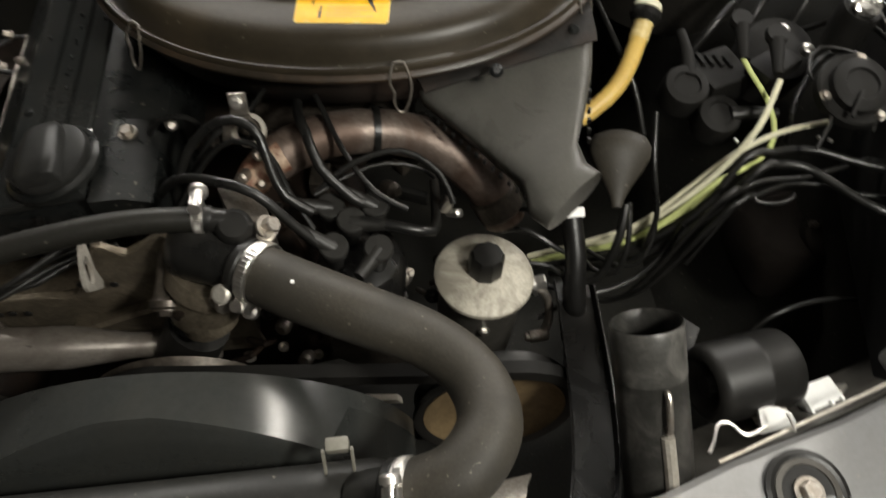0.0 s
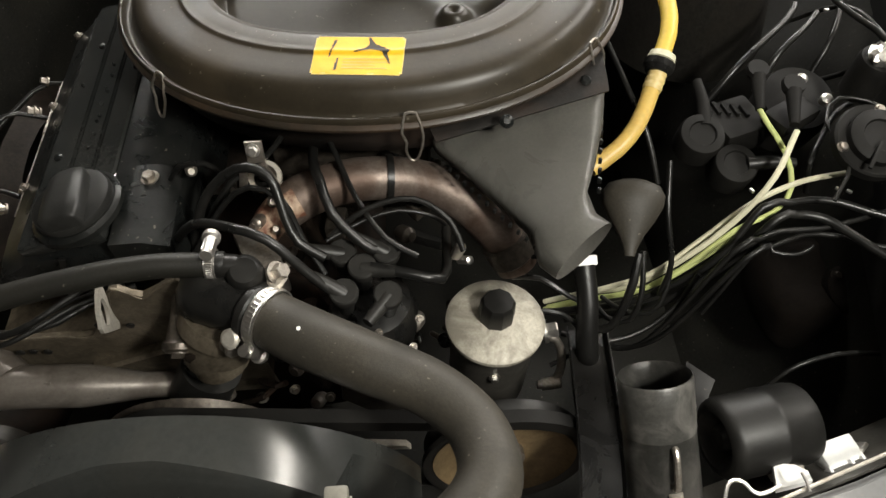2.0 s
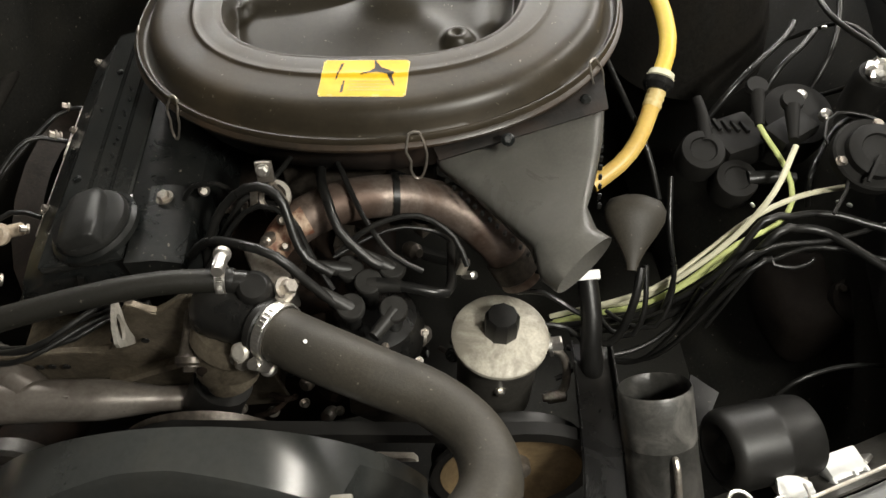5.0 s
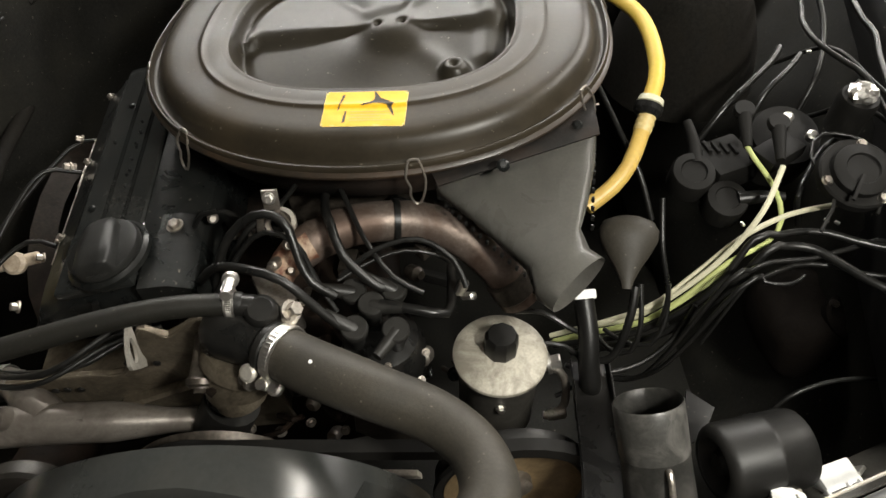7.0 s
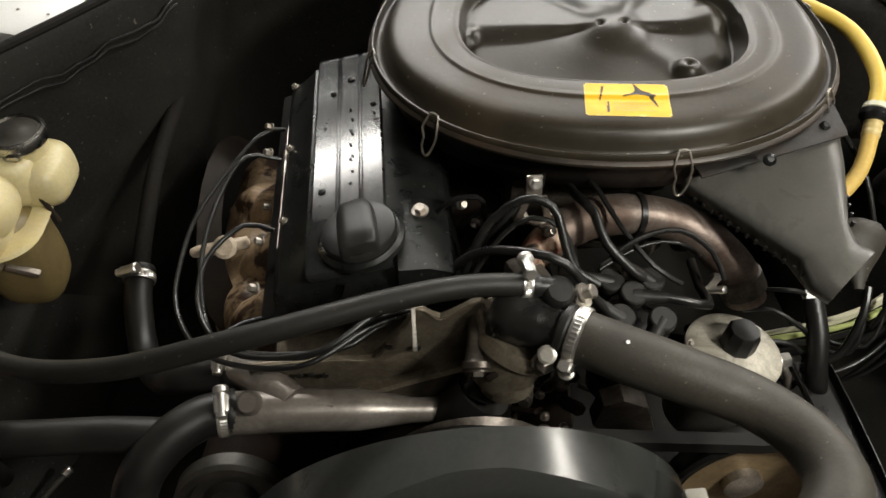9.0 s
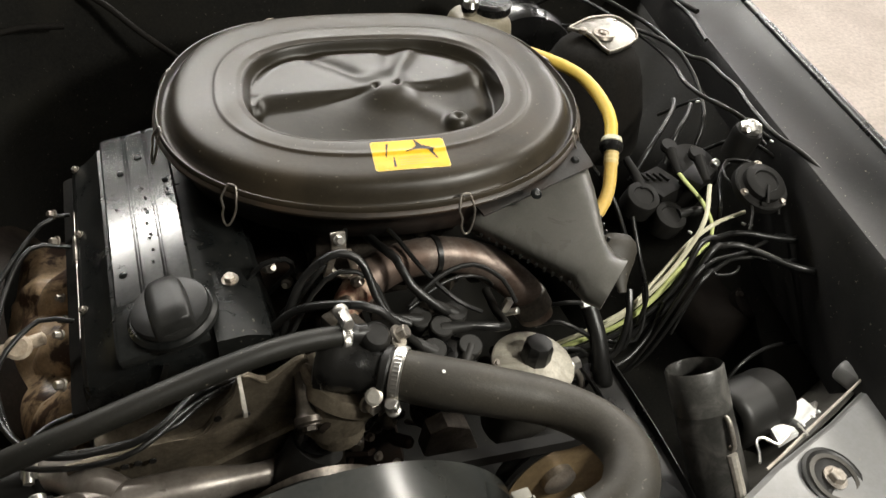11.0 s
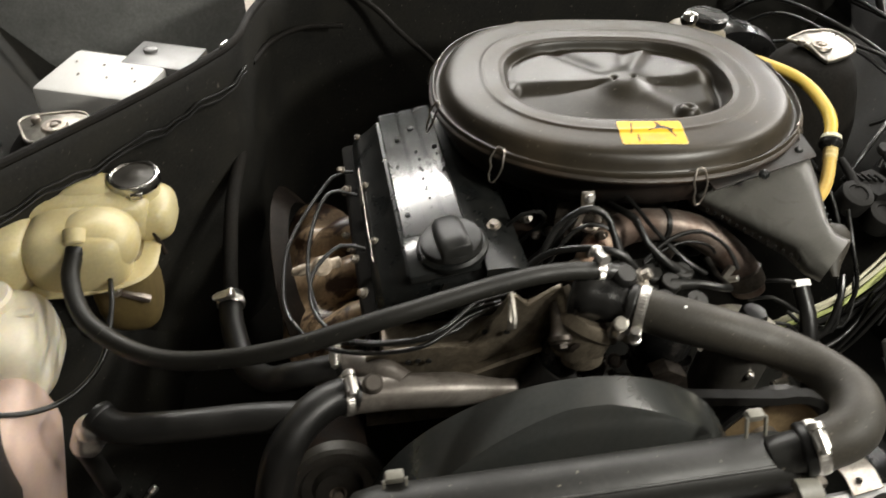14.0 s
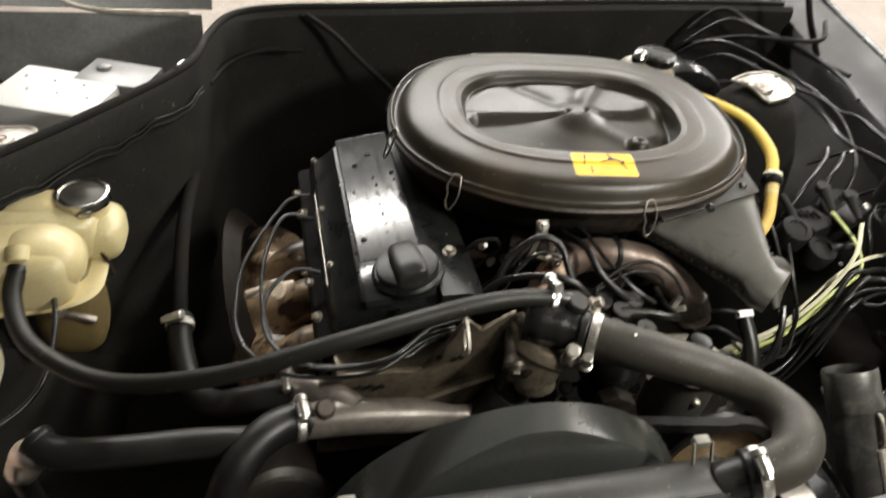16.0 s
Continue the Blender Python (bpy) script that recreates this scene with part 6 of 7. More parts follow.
blob_box(b, (0.19, 0.95, 0.735), (0.10, 0.08, 0.085), 3.5)
part("body", b, MILKY_DIM, res, "grimy milky plastic")
b = bmesh.new()
lathe(b, [(0.034, 0), (0.036, 0.003), (0.036, 0.014), (0.03, 0.018)], Matrix.Translation((0.205, 0.955, 0.772)), 28)
part("lid", b, BLACK_PLASTIC, res)
b = bmesh.new()
lathe(b, [(0.010, 0), (0.014, 0.006), (0.015, 0.014), (0.011, 0.022), (0.004, 0.025)], Matrix.Translation((0.165, 0.94, 0.775)), 20)
part("sensor", b, CHROME, res, "bright round sensor")

lime = thing("wiring_bundle", (0.23, 0.46, 0.55), "pale lime and cream wires in a loose bundle", "wires")
b = bmesh.new()
WY = [(0.100, 0.475, 0.520), (0.142, 0.466, 0.548), (0.181, 0.446, 0.588), (0.220, 0.443, 0.632), (0.265, 0.455, 0.675), (0.297, 0.473, 0.717), (0.325, 0.512, 0.738)]
sweep(b, WY, 0.0029, 10)
part("lime_wire", b, WIRE_CREAM, lime, "cream green-tinged wire")
b = bmesh.new()
sweep(b, [V(p) + V((0.004, -0.004, -0.006)) for p in WY[:5]] + [V((0.308, 0.463, 0.680)), V((0.325, 0.480, 0.695)), V((0.321, 0.508, 0.714)), V((0.306, 0.533, 0.730)), V((0.301, 0.547, 0.736))], 0.0027, 10)
part("lime_wire", b, WIRE_LIME, lime, "lime green wire")
b = bmesh.new()
sweep(b, [(0.136, 0.450, 0.573), (0.195, 0.442, 0.615), (0.243, 0.457, 0.649), (0.284, 0.471, 0.681), (0.33, 0.481, 0.699), (0.39, 0.495, 0.693)], 0.0028, 10)
part("cream_wire", b, WIRE_CREAM, lime, "cream wire")
b = bmesh.new()
sweep(b, [(0.10, 0.468, 0.515), (0.146, 0.452, 0.556), (0.195, 0.436, 0.600), (0.235, 0.440, 0.633), (0.27, 0.452, 0.655)], 0.0028, 10)
part("lime_wire", b, WIRE_LIME, lime)

DARK_WIRES = [
    ([(0.10, 0.455, 0.53), (0.18, 0.43, 0.585), (0.25, 0.435, 0.64), (0.289, 0.457, 0.695), (0.316, 0.460, 0.695), (0.336, 0.462, 0.695), (0.362, 0.457, 0.695), (0.385, 0.444, 0.695), (0.416, 0.430, 0.695), (0.452, 0.423, 0.695), (0.456, 0.381, 0.665), (0.451, 0.325, 0.62), (0.425, 0.285, 0.56)], 0.0058),
    ([(0.12, 0.45, 0.52), (0.20, 0.425, 0.58), (0.26, 0.43, 0.64), (0.301, 0.446, 0.690), (0.319, 0.449, 0.690), (0.337, 0.446, 0.690), (0.351, 0.437, 0.690), (0.369, 0.414, 0.690), (0.383, 0.397, 0.690), (0.407, 0.378, 0.690), (0.460, 0.387, 0.665), (0.456, 0.325, 0.62), (0.425, 0.285, 0.56)], 0.0069),
    ([(0.14, 0.43, 0.50), (0.19, 0.40, 0.545), (0.252, 0.416, 0.685), (0.278, 0.427, 0.685), (0.302, 0.435, 0.685), (0.341, 0.435, 0.685), (0.383, 0.443, 0.685), (0.424, 0.446, 0.685), (0.464, 0.393, 0.665), (0.461, 0.325, 0.62), (0.425, 0.285, 0.56)], 0.0042),
    ([(0.15, 0.43, 0.49), (0.20, 0.395, 0.56), (0.266, 0.414, 0.675), (0.294, 0.425, 0.675), (0.328, 0.436, 0.675), (0.360, 0.432, 0.675), (0.393, 0.417, 0.675), (0.433, 0.407, 0.675), (0.468, 0.399, 0.665), (0.466, 0.325, 0.62), (0.425, 0.285, 0.56)], 0.0042),
    ([(0.24, 0.40, 0.60), (0.285, 0.427, 0.675), (0.292, 0.419, 0.675), (0.310, 0.414, 0.675), (0.324, 0.417, 0.675), (0.332, 0.423, 0.675)], 0.003),
    ([(0.36, 0.50, 0.66), (0.342, 0.495, 0.710), (0.372, 0.536, 0.710), (0.397, 0.563, 0.710), (0.419, 0.574, 0.710)], 0.0048),
    ([(0.10, 0.40, 0.58), (0.14, 0.39, 0.575), (0.18, 0.395, 0.58), (0.215, 0.41, 0.60), (0.235, 0.425, 0.635)], 0.0045),
    ([(0.205, 0.50, 0.72), (0.20, 0.46, 0.69), (0.205, 0.43, 0.65), (0.20, 0.42, 0.61)], 0.0045),
    ([(0.374, 0.675, 0.758), (0.357, 0.652, 0.757), (0.300, 0.607, 0.742), (0.262, 0.585, 0.700)], 0.0058),
    ([(0.388, 0.654, 0.762), (0.368, 0.633, 0.760), (0.338, 0.610, 0.750), (0.318, 0.592, 0.715)], 0.0055),
    ([(0.31, 1.10, 0.70), (0.36, 1.02, 0.785), (0.42, 0.86, 0.79), (0.441, 0.76, 0.78), (0.465, 0.731, 0.78), (0.462, 0.682, 0.78), (0.463, 0.655, 0.78), (0.448, 0.608, 0.78), (0.435, 0.542, 0.78), (0.45, 0.504, 0.775), (0.458, 0.435, 0.765), (0.47, 0.34, 0.74), (0.48, 0.28, 0.70)], 0.0055),
    ([(0.33, 1.09, 0.68), (0.375, 1.00, 0.765), (0.41, 0.84, 0.775), (0.421, 0.754, 0.77), (0.406, 0.70, 0.77), (0.408, 0.658, 0.77), (0.422, 0.625, 0.77), (0.432, 0.596, 0.77), (0.44, 0.55, 0.755)], 0.005),
    ([(0.40, 0.62, 0.70), (0.43, 0.58, 0.745), (0.461, 0.514, 0.74), (0.466, 0.472, 0.74), (0.46, 0.421, 0.74), (0.458, 0.351, 0.74), (0.46, 0.28, 0.72)], 0.0045),
    ([(0.37, 0.98, 0.72), (0.40, 0.86, 0.775), (0.43, 0.78, 0.785), (0.435, 0.73, 0.775), (0.425, 0.68, 0.76), (0.40, 0.63, 0.745), (0.37, 0.60, 0.69)], 0.005),
    ([(0.40, 0.72, 0.70), (0.43, 0.67, 0.755), (0.445, 0.60, 0.76), (0.46, 0.55, 0.755), (0.48, 0.48, 0.745), (0.49, 0.40, 0.72)], 0.004),
    ([(0.34, 1.12, 0.74), (0.404, 1.10, 0.815), (0.461, 1.06, 0.80), (0.52, 1.02, 0.78), (0.55, 0.96, 0.775), (0.56, 0.88, 0.78)], 0.007),
    ([(0.33, 1.10, 0.73), (0.40, 1.06, 0.81), (0.47, 1.02, 0.80), (0.51, 0.96, 0.795), (0.52, 0.86, 0.79), (0.50, 0.78, 0.785)], 0.0055),
    ([(0.50, 1.03, 0.93), (0.53, 1.00, 0.84), (0.56, 0.99, 0.79), (0.575, 0.98, 0.76)], 0.010),
    ([(0.34, 0.44, 0.72), (0.36, 0.47, 0.735), (0.355, 0.52, 0.74), (0.375, 0.545, 0.745), (0.41, 0.53, 0.745), (0.42, 0.49, 0.735), (0.40, 0.455, 0.72)], 0.003),
    ([(0.295, 0.335, 0.53), (0.312, 0.343, 0.560), (0.333, 0.349, 0.575), (0.371, 0.355, 0.580), (0.405, 0.353, 0.580), (0.440, 0.349, 0.575), (0.48, 0.345, 0.56)], 0.004),
    ([(0.15, 0.44, 0.58), (0.165, 0.415, 0.592), (0.19, 0.405, 0.60), (0.205, 0.42, 0.622), (0.21, 0.445, 0.65)], 0.004),
    ([(0.13, 0.44, 0.60), (0.145, 0.405, 0.598), (0.165, 0.395, 0.606), (0.175, 0.41, 0.632), (0.178, 0.44, 0.66)], 0.0045),
    ([(0.16, 0.62, 0.77), (0.17, 0.56, 0.76), (0.185, 0.52, 0.735), (0.195, 0.49, 0.70)], 0.0045),
    ([(0.35, 1.10, 0.74), (0.38, 1.0, 0.80), (0.42, 0.95, 0.82), (0.50, 0.92, 0.83), (0.55, 0.98, 0.84)], 0.007),
]
for pts, r in DARK_WIRES:
    hose("dark_cable", pts, r * 0.62, DULL_BLACK if r >= 0.007 else CABLE, "black cable sheath with a dull shine", "cable", "dark cables", 10)


def round_cap(name, at, way, r, h, material, label, category="fitting"):
    th = thing(name, V(at), label, category)
    m = axis_matrix(at, way)
    b = bmesh.new()
    lathe(b, [(r * 0.9, -h), (r, -h * 0.9), (r, -h * 0.1), (r * 0.93, 0), (r * 0.6, 0.001), (r * 0.55, -0.001), (0.002, -0.001)], m, 28)
    part("cap", b, material, th)
    return th, m


r1, _ = round_cap("rubber_boot", (0.249, 0.538, 0.715), (0, -0.3, 1), 0.023, 0.03, DULL_BLACK, "round black rubber boot on a line", "rubber boot")
b = bmesh.new()
sweep(b, [(0.255, 0.55, 0.712), (0.258, 0.575, 0.72), (0.256, 0.60, 0.728)], lambda u: 0.008 - 0.003 * u, 12)
part("stem", b, DULL_BLACK, r1)
r2, _ = round_cap("rubber_boot", (0.279, 0.510, 0.700), (0, -0.3, 1), 0.022, 0.03, DULL_BLACK, "round black rubber boot on a line", "rubber boot")
b = bmesh.new()
sweep(b, [(0.29, 0.51, 0.697), (0.315, 0.508, 0.70), (0.335, 0.505, 0.70)], lambda u: 0.008 - 0.003 * u, 12)
part("stem", b, CABLE, r2)
blk = thing("junction_block", (0.345, 0.57, 0.66), "black junction block with bright screws and lead boots", "junction block")
b = bmesh.new()
lathe(b, [(0.038, -0.05), (0.040, -0.01), (0.036, 0.0), (0.02, 0.001)], axis_matrix((0.360, 0.580, 0.715), (0, -0.3, 1)), 30)
box(b, (0.335, 0.545, 0.725), (0.05, 0.03, 0.016), Matrix.Rotation(0.5, 4, "Z"), 0.004)
box(b, (0.29, 0.56, 0.70), (0.05, 0.05, 0.03), Matrix.Rotation(0.3, 4, "Z"), 0.004)
part("body", b, DULL_BLACK, blk)
for p in ((0.376, 0.561, 0.728), (0.362, 0.592, 0.728)):
    b = bmesh.new()
    lathe(b, [(0.006, -0.004), (0.006, 0.003), (0.003, 0.005)], axis_matrix(p, (0, -0.3, 1)), 14)
    part("screw", b, ZINC, blk, "bright screw head")
for p, w in (((0.325, 0.522, 0.741), (0.2, 0.9, 0.25)), ((0.302, 0.549, 0.737), (0.15, 0.95, 0.3))):
    b = bmesh.new()
    w = V(w).normalized()
    sweep(b, [V(p) - w * 0.004, V(p) + w * 0.015, V(p) + w * 0.034], lambda u: 0.0046 + 0.003 * u, 12)
    lathe(b, [(0.009, -0.006), (0.0115, -0.001), (0.0105, 0.004)], axis_matrix(V(p) + w * 0.040, (0, -0.2, 1)), 18)
    part("boot", b, DULL_BLACK, blk)
b = bmesh.new()
for k in range(5):
    box(b, (0.262 + 0.009 * k, 0.572 - 0.002 * k, 0.716), (0.004, 0.016, 0.006), Matrix.Rotation(0.2, 4, "Z"), 0.001)
part("fins", b, DULL_BLACK, blk)

rel, m = round_cap("round_relay", (0.386, 0.484, 0.755), (0.0, -0.35, 1), 0.027, 0.012, DULL_BLACK, "round black relay with three screws and an arm", "relay")
for a in (1.2, 3.3, 5.2):
    b = bmesh.new()
    hex_bolt(b, m @ V((math.cos(a) * 0.032, math.sin(a) * 0.032, -0.010)), m.to_3x3() @ V((0, 0, 1)), 0.0038, 0.004)
    part("screw", b, STEEL, rel)
b = bmesh.new()
lathe(b, [(0.037, -0.02), (0.037, -0.011), (0.035, -0.009), (0.025, -0.009)], m, 24)
part("base", b, DULL_BLACK, rel)
b = bmesh.new()
box(b, m @ V((-0.012, -0.02, 0.003)), (0.0035, 0.03, 0.003), m.to_3x3().to_4x4() @ Matrix.Rotation(-0.6, 4, "Z"), 0.001)
part("arm", b, DULL_BLACK, rel)
knob_ = thing("silver_knob", (0.405, 0.556, 0.75), "bright crumpled foil-like knob on a black post", "knob")
b = bmesh.new()
m = axis_matrix((0.405, 0.556, 0.787), (0.05, -0.1, 1))
rr = lathe(b, [(0.011, -0.007), (0.0135, -0.004), (0.014, 0.0), (0.012, 0.003), (0.009, 0.006), (0.006, 0.006), (0.002, 0.007)], m, 22)
for v in b.verts:
    v.co += noise.noise_vector(v.co * 210) * 0.0042
part("top", b, ZINC, knob_, "", 10)
b = bmesh.new()
lathe(b, [(0.018, -0.05), (0.020, -0.012), (0.018, -0.006)], m, 18)
part("post", b, DULL_BLACK, knob_)
boost = thing("brake_booster", (0.30, 0.98, 0.55), "black brake servo drum against the bulkhead", "brake servo")
b = bmesh.new()
lathe(b, [(0.05, 0.0), (0.10, 0.01), (0.115, 0.03), (0.118, 0.09), (0.11, 0.11), (0.05, 0.12)], axis_matrix((0.30, 1.08, 0.62), (0, -1, 0.1)), 40)
part("drum", b, PAINT, boost)
gb = thing("steering_box", (0.415, 0.47, 0.45), "cast steering box low in the bay, near black for its shade", "steering box")
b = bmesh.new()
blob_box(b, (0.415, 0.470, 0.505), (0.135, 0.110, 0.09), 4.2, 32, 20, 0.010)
part("casing", b, STEERING, gb, "near-black cast casing")
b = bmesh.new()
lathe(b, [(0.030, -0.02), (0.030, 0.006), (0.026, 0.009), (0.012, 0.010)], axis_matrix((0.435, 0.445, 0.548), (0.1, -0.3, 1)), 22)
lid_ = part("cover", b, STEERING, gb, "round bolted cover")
for a in (0.4, 2.5, 4.6):
    b = bmesh.new()
    hex_bolt(b, (0.435 + 0.021 * math.cos(a), 0.445 + 0.021 * math.sin(a), 0.557 + 0.006 * math.sin(a)), (0.1, -0.3, 1), 0.0045, 0.005)
    part("cover_bolt", b, ALLOY_DARK, lid_)
# dusty cables along the bulkhead
for pts in ([(-0.40, 1.07, 0.80), (-0.355, 1.05, 0.775), (-0.315, 1.03, 0.740), (-0.262, 1.01, 0.695), (-0.23, 0.99, 0.66)], [(-0.56, 0.95, 0.735), (-0.528, 1.01, 0.742), (-0.475, 1.035, 0.752), (-0.41, 1.04, 0.75)]):
    hose("bulkhead_cable", pts, 0.0048, BAY_DUSTY, "dusty black cable along the bulkhead", "cable", "bulkhead cables", 10)
# zinc sliver added in place of the glint on the partition's top edge
b = bmesh.new()
box(b, (-0.588, 0.858, 0.812), (0.004, 0.018, 0.005), Matrix.Rotation(-0.45, 4, "Z"), 0.0015)
solo("seal_glint", b, ZINC, "bright sliver standing for a glint on the bonnet seal", "clip")
# assumed ceiling housings above the lamps, all out of view
for c, long_, wide_ in ((LAMP_SIDE, 1.25, 0.16), (LAMP_REAR, 3.45, 0.34), (LAMP_FRONT, 1.25, 0.16), (LAMP_FAR, 2.45, 0.32)):
    tl = thing("assumed_tube_light", (c[0], c[1], 2.72), "assumed white ceiling light housing, out of view", "light", "tube lights")
    b = bmesh.new()
    box(b, (c[0], c[1], 2.765), (long_, wide_, 0.07), None, 0.01)
    part("housing", b, WHITE, tl)

# ---- small fittings in the gaps of the engine ----
b = bmesh.new()
sweep(b, [(-0.146, 0.470, 0.732), (-0.160, 0.461, 0.730), (-0.174, 0.446, 0.722), (-0.184, 0.434, 0.698), (-0.190, 0.43, 0.66)], lambda u: 0.0195 - 0.007 * min(1.0, u * 1.6), 20)
lathe(b, [(0.016, -0.004), (0.0185, 0.0), (0.016, 0.004)], axis_matrix((-0.181, 0.437, 0.705), (-0.2, -0.3, -1)), 20)
lumpy(b, 40, 0.002)
part("pipe_elbow", b, STAINED_CREAM, engine, "rusty cream cast elbow of the warm air pipe", 60)
b = bmesh.new()
m = axis_matrix((-0.168, 0.478, 0.758), (0.0, -0.5, 0.85))
lathe(b, [(0.0105, -0.003), (0.0145, -0.003), (0.0145, 0.003), (0.0105, 0.003), (0.0105, -0.003)], m, 28, close=False)
part("pale_collar", b, PALESTEEL, engine, "pale metal collar under the bracket")
# bolt heads added to stand for small glints, set from the camera's view
for p, w, r in (((-0.138, 0.36, 0.555), (0.1, -0.7, 0.7), 0.005), ((-0.091, 0.36, 0.556), (-0.2, -0.7, 0.7), 0.006), ((-0.204, 0.36, 0.565), (0.2, -0.8, 0.6), 0.006),
                ((-0.081, 0.36, 0.543), (0, -0.8, 0.5), 0.004), ((-0.165, 0.35, 0.60), (0.3, -0.8, 0.4), 0.005), ((-0.05, 0.36, 0.648), (0.3, -0.6, 0.7), 0.004),
                ((-0.078, 0.36, 0.679), (-0.1, -0.7, 0.7), 0.0035), ((-0.042, 0.36, 0.698), (0.2, -0.7, 0.7), 0.0035), ((-0.235, 0.362, 0.575), (0.1, -0.9, 0.4), 0.007)):
    b = bmesh.new()
    hex_bolt(b, p, w, r * 0.72, r)
    part("small_bolt", b, STEEL, engine, "steel bolt head put in for a bright glint")
# support casting beside the steering pump
b = bmesh.new()
extrude_outline(b, [(-0.120, 0.335, 0.60), (-0.116, 0.335, 0.638), (-0.098, 0.335, 0.645), (-0.071, 0.335, 0.628), (-0.050, 0.335, 0.57), (-0.09, 0.335, 0.56)], (0, 0.02, 0), 0.003)
part("pump_bracket", b, ALLOY_DARK, engine, "dirty cast pump bracket")
b = bmesh.new()
extrude_outline(b, [(-0.112, 0.300, 0.560), (-0.104, 0.296, 0.584), (-0.062, 0.292, 0.584), (-0.058, 0.290, 0.579), (-0.098, 0.294, 0.577)], (0, 0.006, 0.001), 0.001)
part("belt_bracket", b, PALESTEEL, engine, "bright angular bracket under the belt")
b = bmesh.new()
extrude_outline(b, [(-0.098, 0.245, 0.515), (-0.060, 0.245, 0.508), (-0.052, 0.245, 0.500), (-0.075, 0.243, 0.505)], (0, 0.006, 0.001), 0.001)
part("stay_end", b, PALESTEEL, engine, "bright stay end")
# bright fitting in the hollow of the warm air pipe
b = bmesh.new()
box(b, (-0.004, 0.42, 0.708), (0.010, 0.006, 0.020), Matrix.Rotation(0.3, 4, "Y"), 0.002)
lathe(b, [(0.004, -0.008), (0.004, 0.008), (0.002, 0.009)], axis_matrix((0.002, 0.416, 0.700), (0.5, -0.5, 0.6)), 10)
part("bright_fitting", b, ZINC, engine, "small bright metal fitting")
# collar at the end of the warm air pipe
b = bmesh.new()
lathe(b, [(0.0208, -0.012), (0.0232, -0.010), (0.0232, 0.010), (0.0208, 0.012)], axis_matrix((0.047, 0.448, 0.668), (0.45, -0.35, -0.8)), 24)
solo("pipe_collar", b, ALLOY_DARK, "dirty metal collar on the warm air pipe", "collar")
VACUUM = [
    [(-0.262, 0.50, 0.735), (-0.245, 0.495, 0.760), (-0.222, 0.495, 0.762), (-0.214, 0.50, 0.742), (-0.226, 0.505, 0.722), (-0.240, 0.51, 0.70)],
    [(-0.232, 0.48, 0.70), (-0.212, 0.478, 0.725), (-0.205, 0.482, 0.745), (-0.195, 0.49, 0.75), (-0.18, 0.50, 0.74)],
    [(-0.236, 0.43, 0.716), (-0.205, 0.452, 0.752), (-0.178, 0.455, 0.772), (-0.150, 0.444, 0.765), (-0.137, 0.425, 0.735), (-0.120, 0.40, 0.715)],
    [(-0.245, 0.455, 0.690), (-0.222, 0.46, 0.73), (-0.195, 0.468, 0.765), (-0.165, 0.49, 0.772), (-0.15, 0.54, 0.76)],
    [(-0.115, 0.425, 0.735), (-0.08, 0.44, 0.752), (-0.04, 0.445, 0.755), (-0.01, 0.43, 0.74), (0.0, 0.41, 0.722)],
    [(-0.13, 0.56, 0.75), (-0.112, 0.51, 0.765), (-0.090, 0.455, 0.750), (-0.066, 0.42, 0.735), (-0.04, 0.41, 0.72)],
    [(0.060, 0.44, 0.665), (0.085, 0.432, 0.672), (0.105, 0.43, 0.668), (0.118, 0.428, 0.655)],
    [(0.050, 0.43, 0.645), (0.075, 0.42, 0.655), (0.10, 0.405, 0.645), (0.125, 0.40, 0.625), (0.13, 0.395, 0.60)],
    [(0.070, 0.40, 0.63), (0.095, 0.395, 0.628), (0.115, 0.385, 0.605), (0.105, 0.375, 0.58), (0.085, 0.37, 0.57)],
]
for pts in VACUUM:
    hose("vacuum_hose", pts, 0.0026, CABLE, "thin black vacuum hose", "hose", "vacuum hoses", 8)
for p, w in (((-0.237, 0.497, 0.752), (0.3, -0.7, 0.6)), ((-0.221, 0.50, 0.722), (-0.4, -0.7, 0.4)), ((-0.160, 0.452, 0.756), (0.2, -0.7, 0.7)), ((-0.176, 0.440, 0.742), (-0.3, -0.8, 0.4)),
             ((-0.205, 0.49, 0.735), (0.2, -0.8, 0.5))):
    b = bmesh.new()
    lathe(b, [(0.0035, -0.012), (0.0055, -0.008), (0.0055, 0.002), (0.0035, 0.004), (0.003, 0.008)], axis_matrix(p, w), 12)
    part("hose_fitting", b, STEEL, carb, "dirty metal hose fitting")
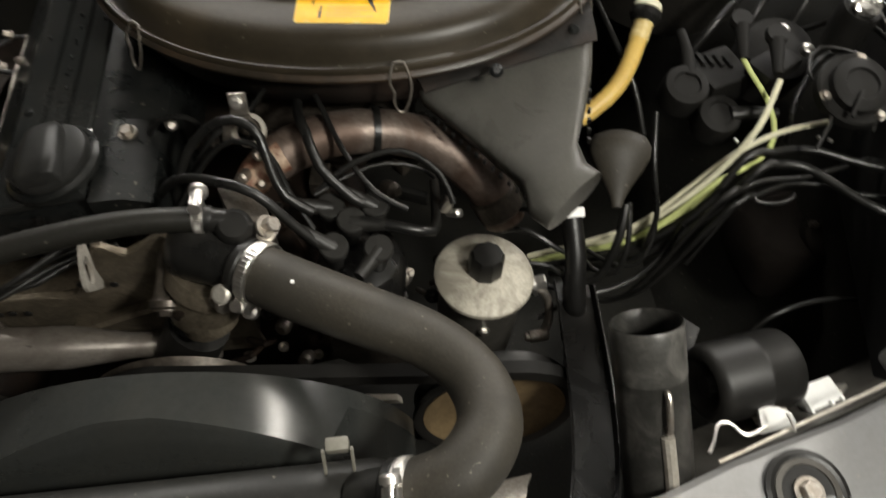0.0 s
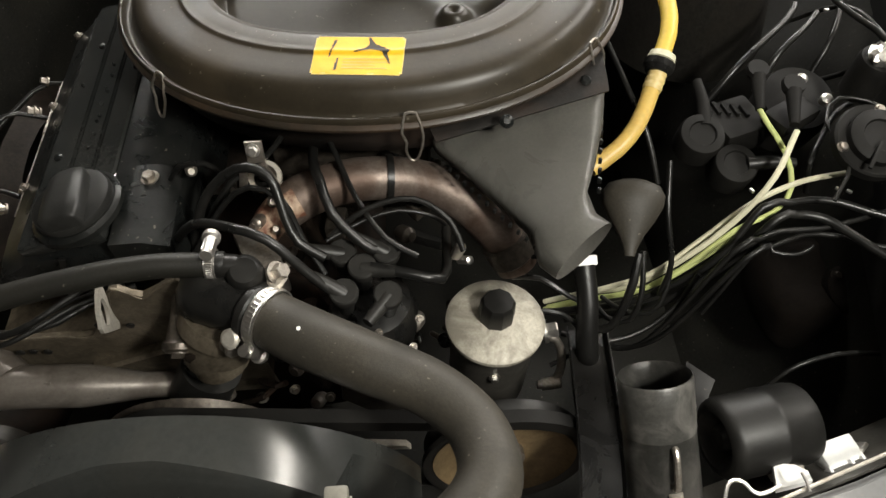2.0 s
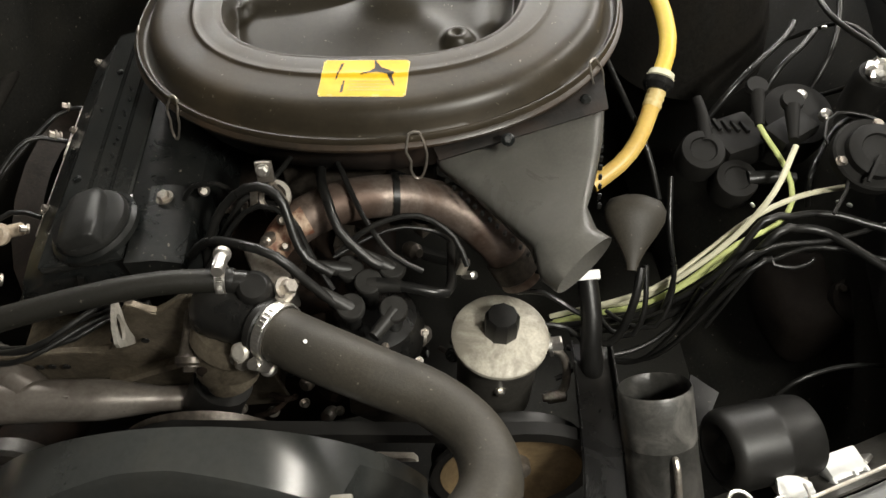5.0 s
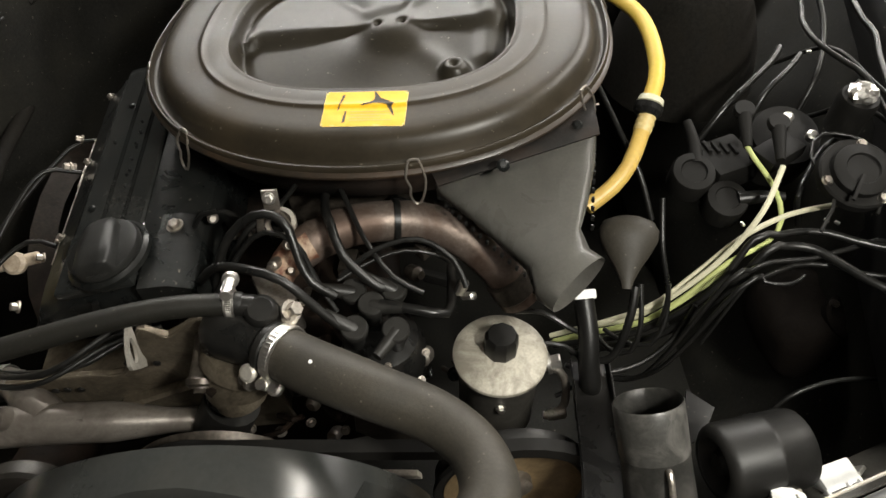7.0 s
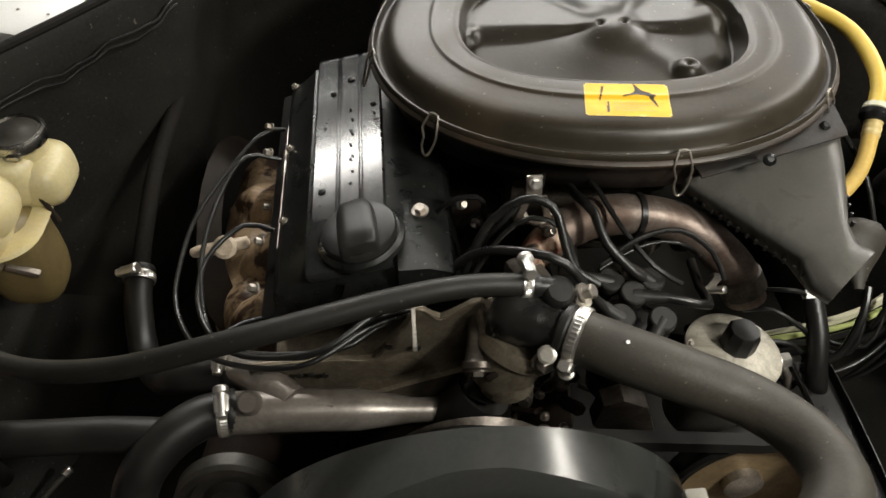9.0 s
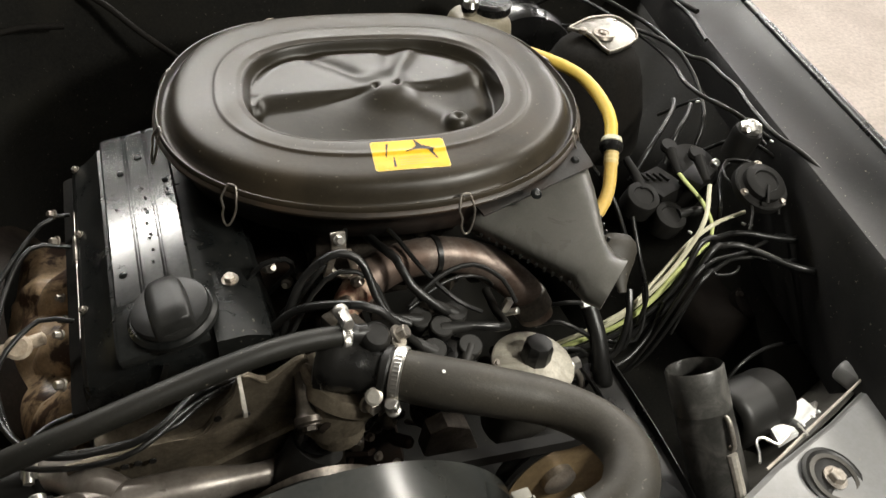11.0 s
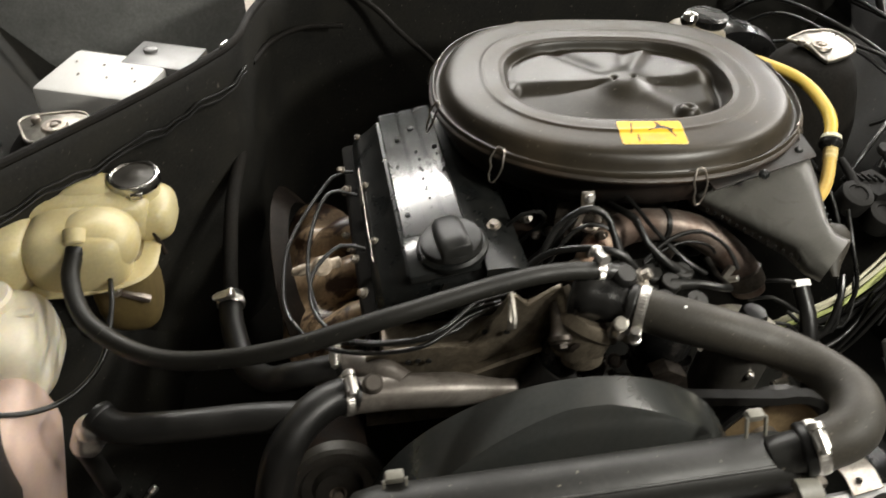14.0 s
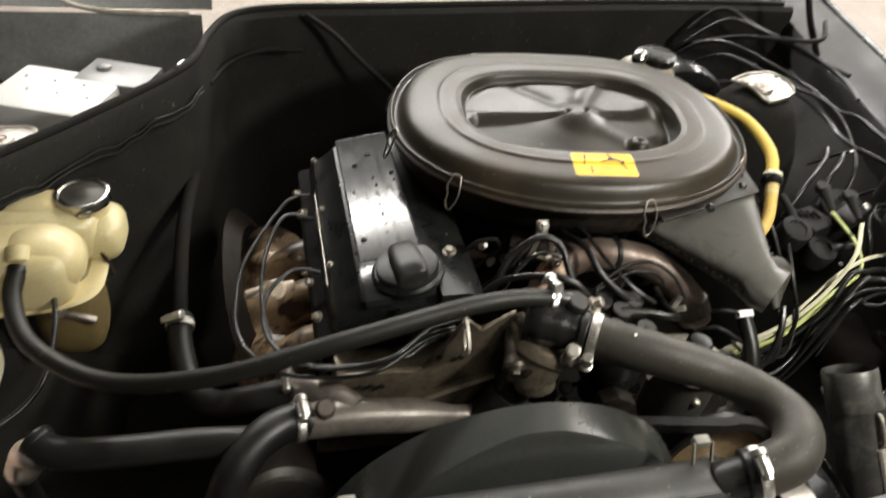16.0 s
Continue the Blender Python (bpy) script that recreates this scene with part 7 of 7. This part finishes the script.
# stay under the radiator hose and brackets by the headlamp
for p, sz, a in (((0.266, 0.238, 0.606), (0.020, 0.003, 0.008), 0.3), ((0.308, 0.250, 0.606), (0.016, 0.005, 0.003), -0.4), ((0.338, 0.252, 0.606), (0.010, 0.004, 0.012), 0.7), ((0.315, 0.226, 0.618), (0.024, 0.002, 0.003), 0.2)):
    b = bmesh.new()
    box(b, p, sz, Matrix.Rotation(a, 4, "Z") @ Matrix.Rotation(a * 0.6, 4, "X"), 0.001)
    part("lamp_bracket", b, ZINC, fp, "bright lamp bracket")
# bright slivers added where small glints lie, set to fit the camera's view
for p in ((0.282, 0.474, 0.700), (0.364, 0.469, 0.700), (0.373, 0.465, 0.700), (0.285, 0.565, 0.710), (0.392, 0.647, 0.770), (0.449, 0.551, 0.760)):
    b = bmesh.new()
    box(b, p, (0.0055, 0.003, 0.003), Matrix.Rotation(p[0] * 40, 4, "Z"), 0.001)
    solo("cable_glint", b, ZINC, "small bright piece standing for a glint among the cables", "clip", "cable clips")
# oily odds and ends deep between the distributor and the steering pump
random.seed(11)
for k in range(34):
    p = V((random.uniform(-0.19, 0.0), random.uniform(0.345, 0.43), random.uniform(0.53, 0.635)))
    b = bmesh.new()
    if k % 3 == 0:
        hex_bolt(b, p, (random.uniform(-0.6, 0.6), -0.8, random.uniform(0.2, 1)), random.uniform(0.003, 0.006), 0.006)
    elif k % 3 == 1:
        r = random.uniform(0.005, 0.010)
        lathe(b, [(r * 0.7, -0.02), (r, -0.012), (r, 0.004), (r * 0.6, 0.008)], axis_matrix(p, (random.uniform(-1, 1), -0.7, random.uniform(-0.2, 1))), 14)
    else:
        q = p + V((random.uniform(-0.04, 0.04), random.uniform(-0.02, 0.03), random.uniform(-0.04, 0.03)))
        sweep(b, [p, (p + q) / 2 + V((0.006, -0.010, 0.012)), q], 0.003, 8)
    part(("small_bolt", "fitting", "short_pipe")[k % 3], b, (STEEL, ALLOY_DARK, BLACK_PLASTIC, RUSTDARK)[k % 4], engine)
# accessory pulley low beside the radiator
acc = thing("accessory_pulley", (-0.482, 0.34, 0.45), "dull black accessory pulley low beside the radiator", "pulley")
m = axis_matrix((-0.482, 0.325, 0.512), (0.0, -1, 0.35)) @ Matrix.Scale(1.15, 4)
b = bmesh.new()
lathe(b, [(0.046, -0.012), (0.050, -0.010), (0.050, 0.004), (0.047, 0.008), (0.040, 0.008), (0.036, 0.002), (0.026, 0.001), (0.022, 0.008), (0.012, 0.010)], m, 40)
part("disc", b, CAN, acc, "dusty grey pulley disc")
b = bmesh.new()
hex_bolt(b, m @ V((0, 0, 0.009)), m.to_3x3() @ V((0, 0, 1)), 0.007, 0.007)
part("nut", b, STEEL, acc)
b = bmesh.new()
lathe(b, [(0.040, 0.0), (0.042, 0.03), (0.040, 0.10)], axis_matrix((-0.482, 0.340, 0.506), (0.0, 1, -0.35)), 28)
part("body", b, RUSTDARK, acc)
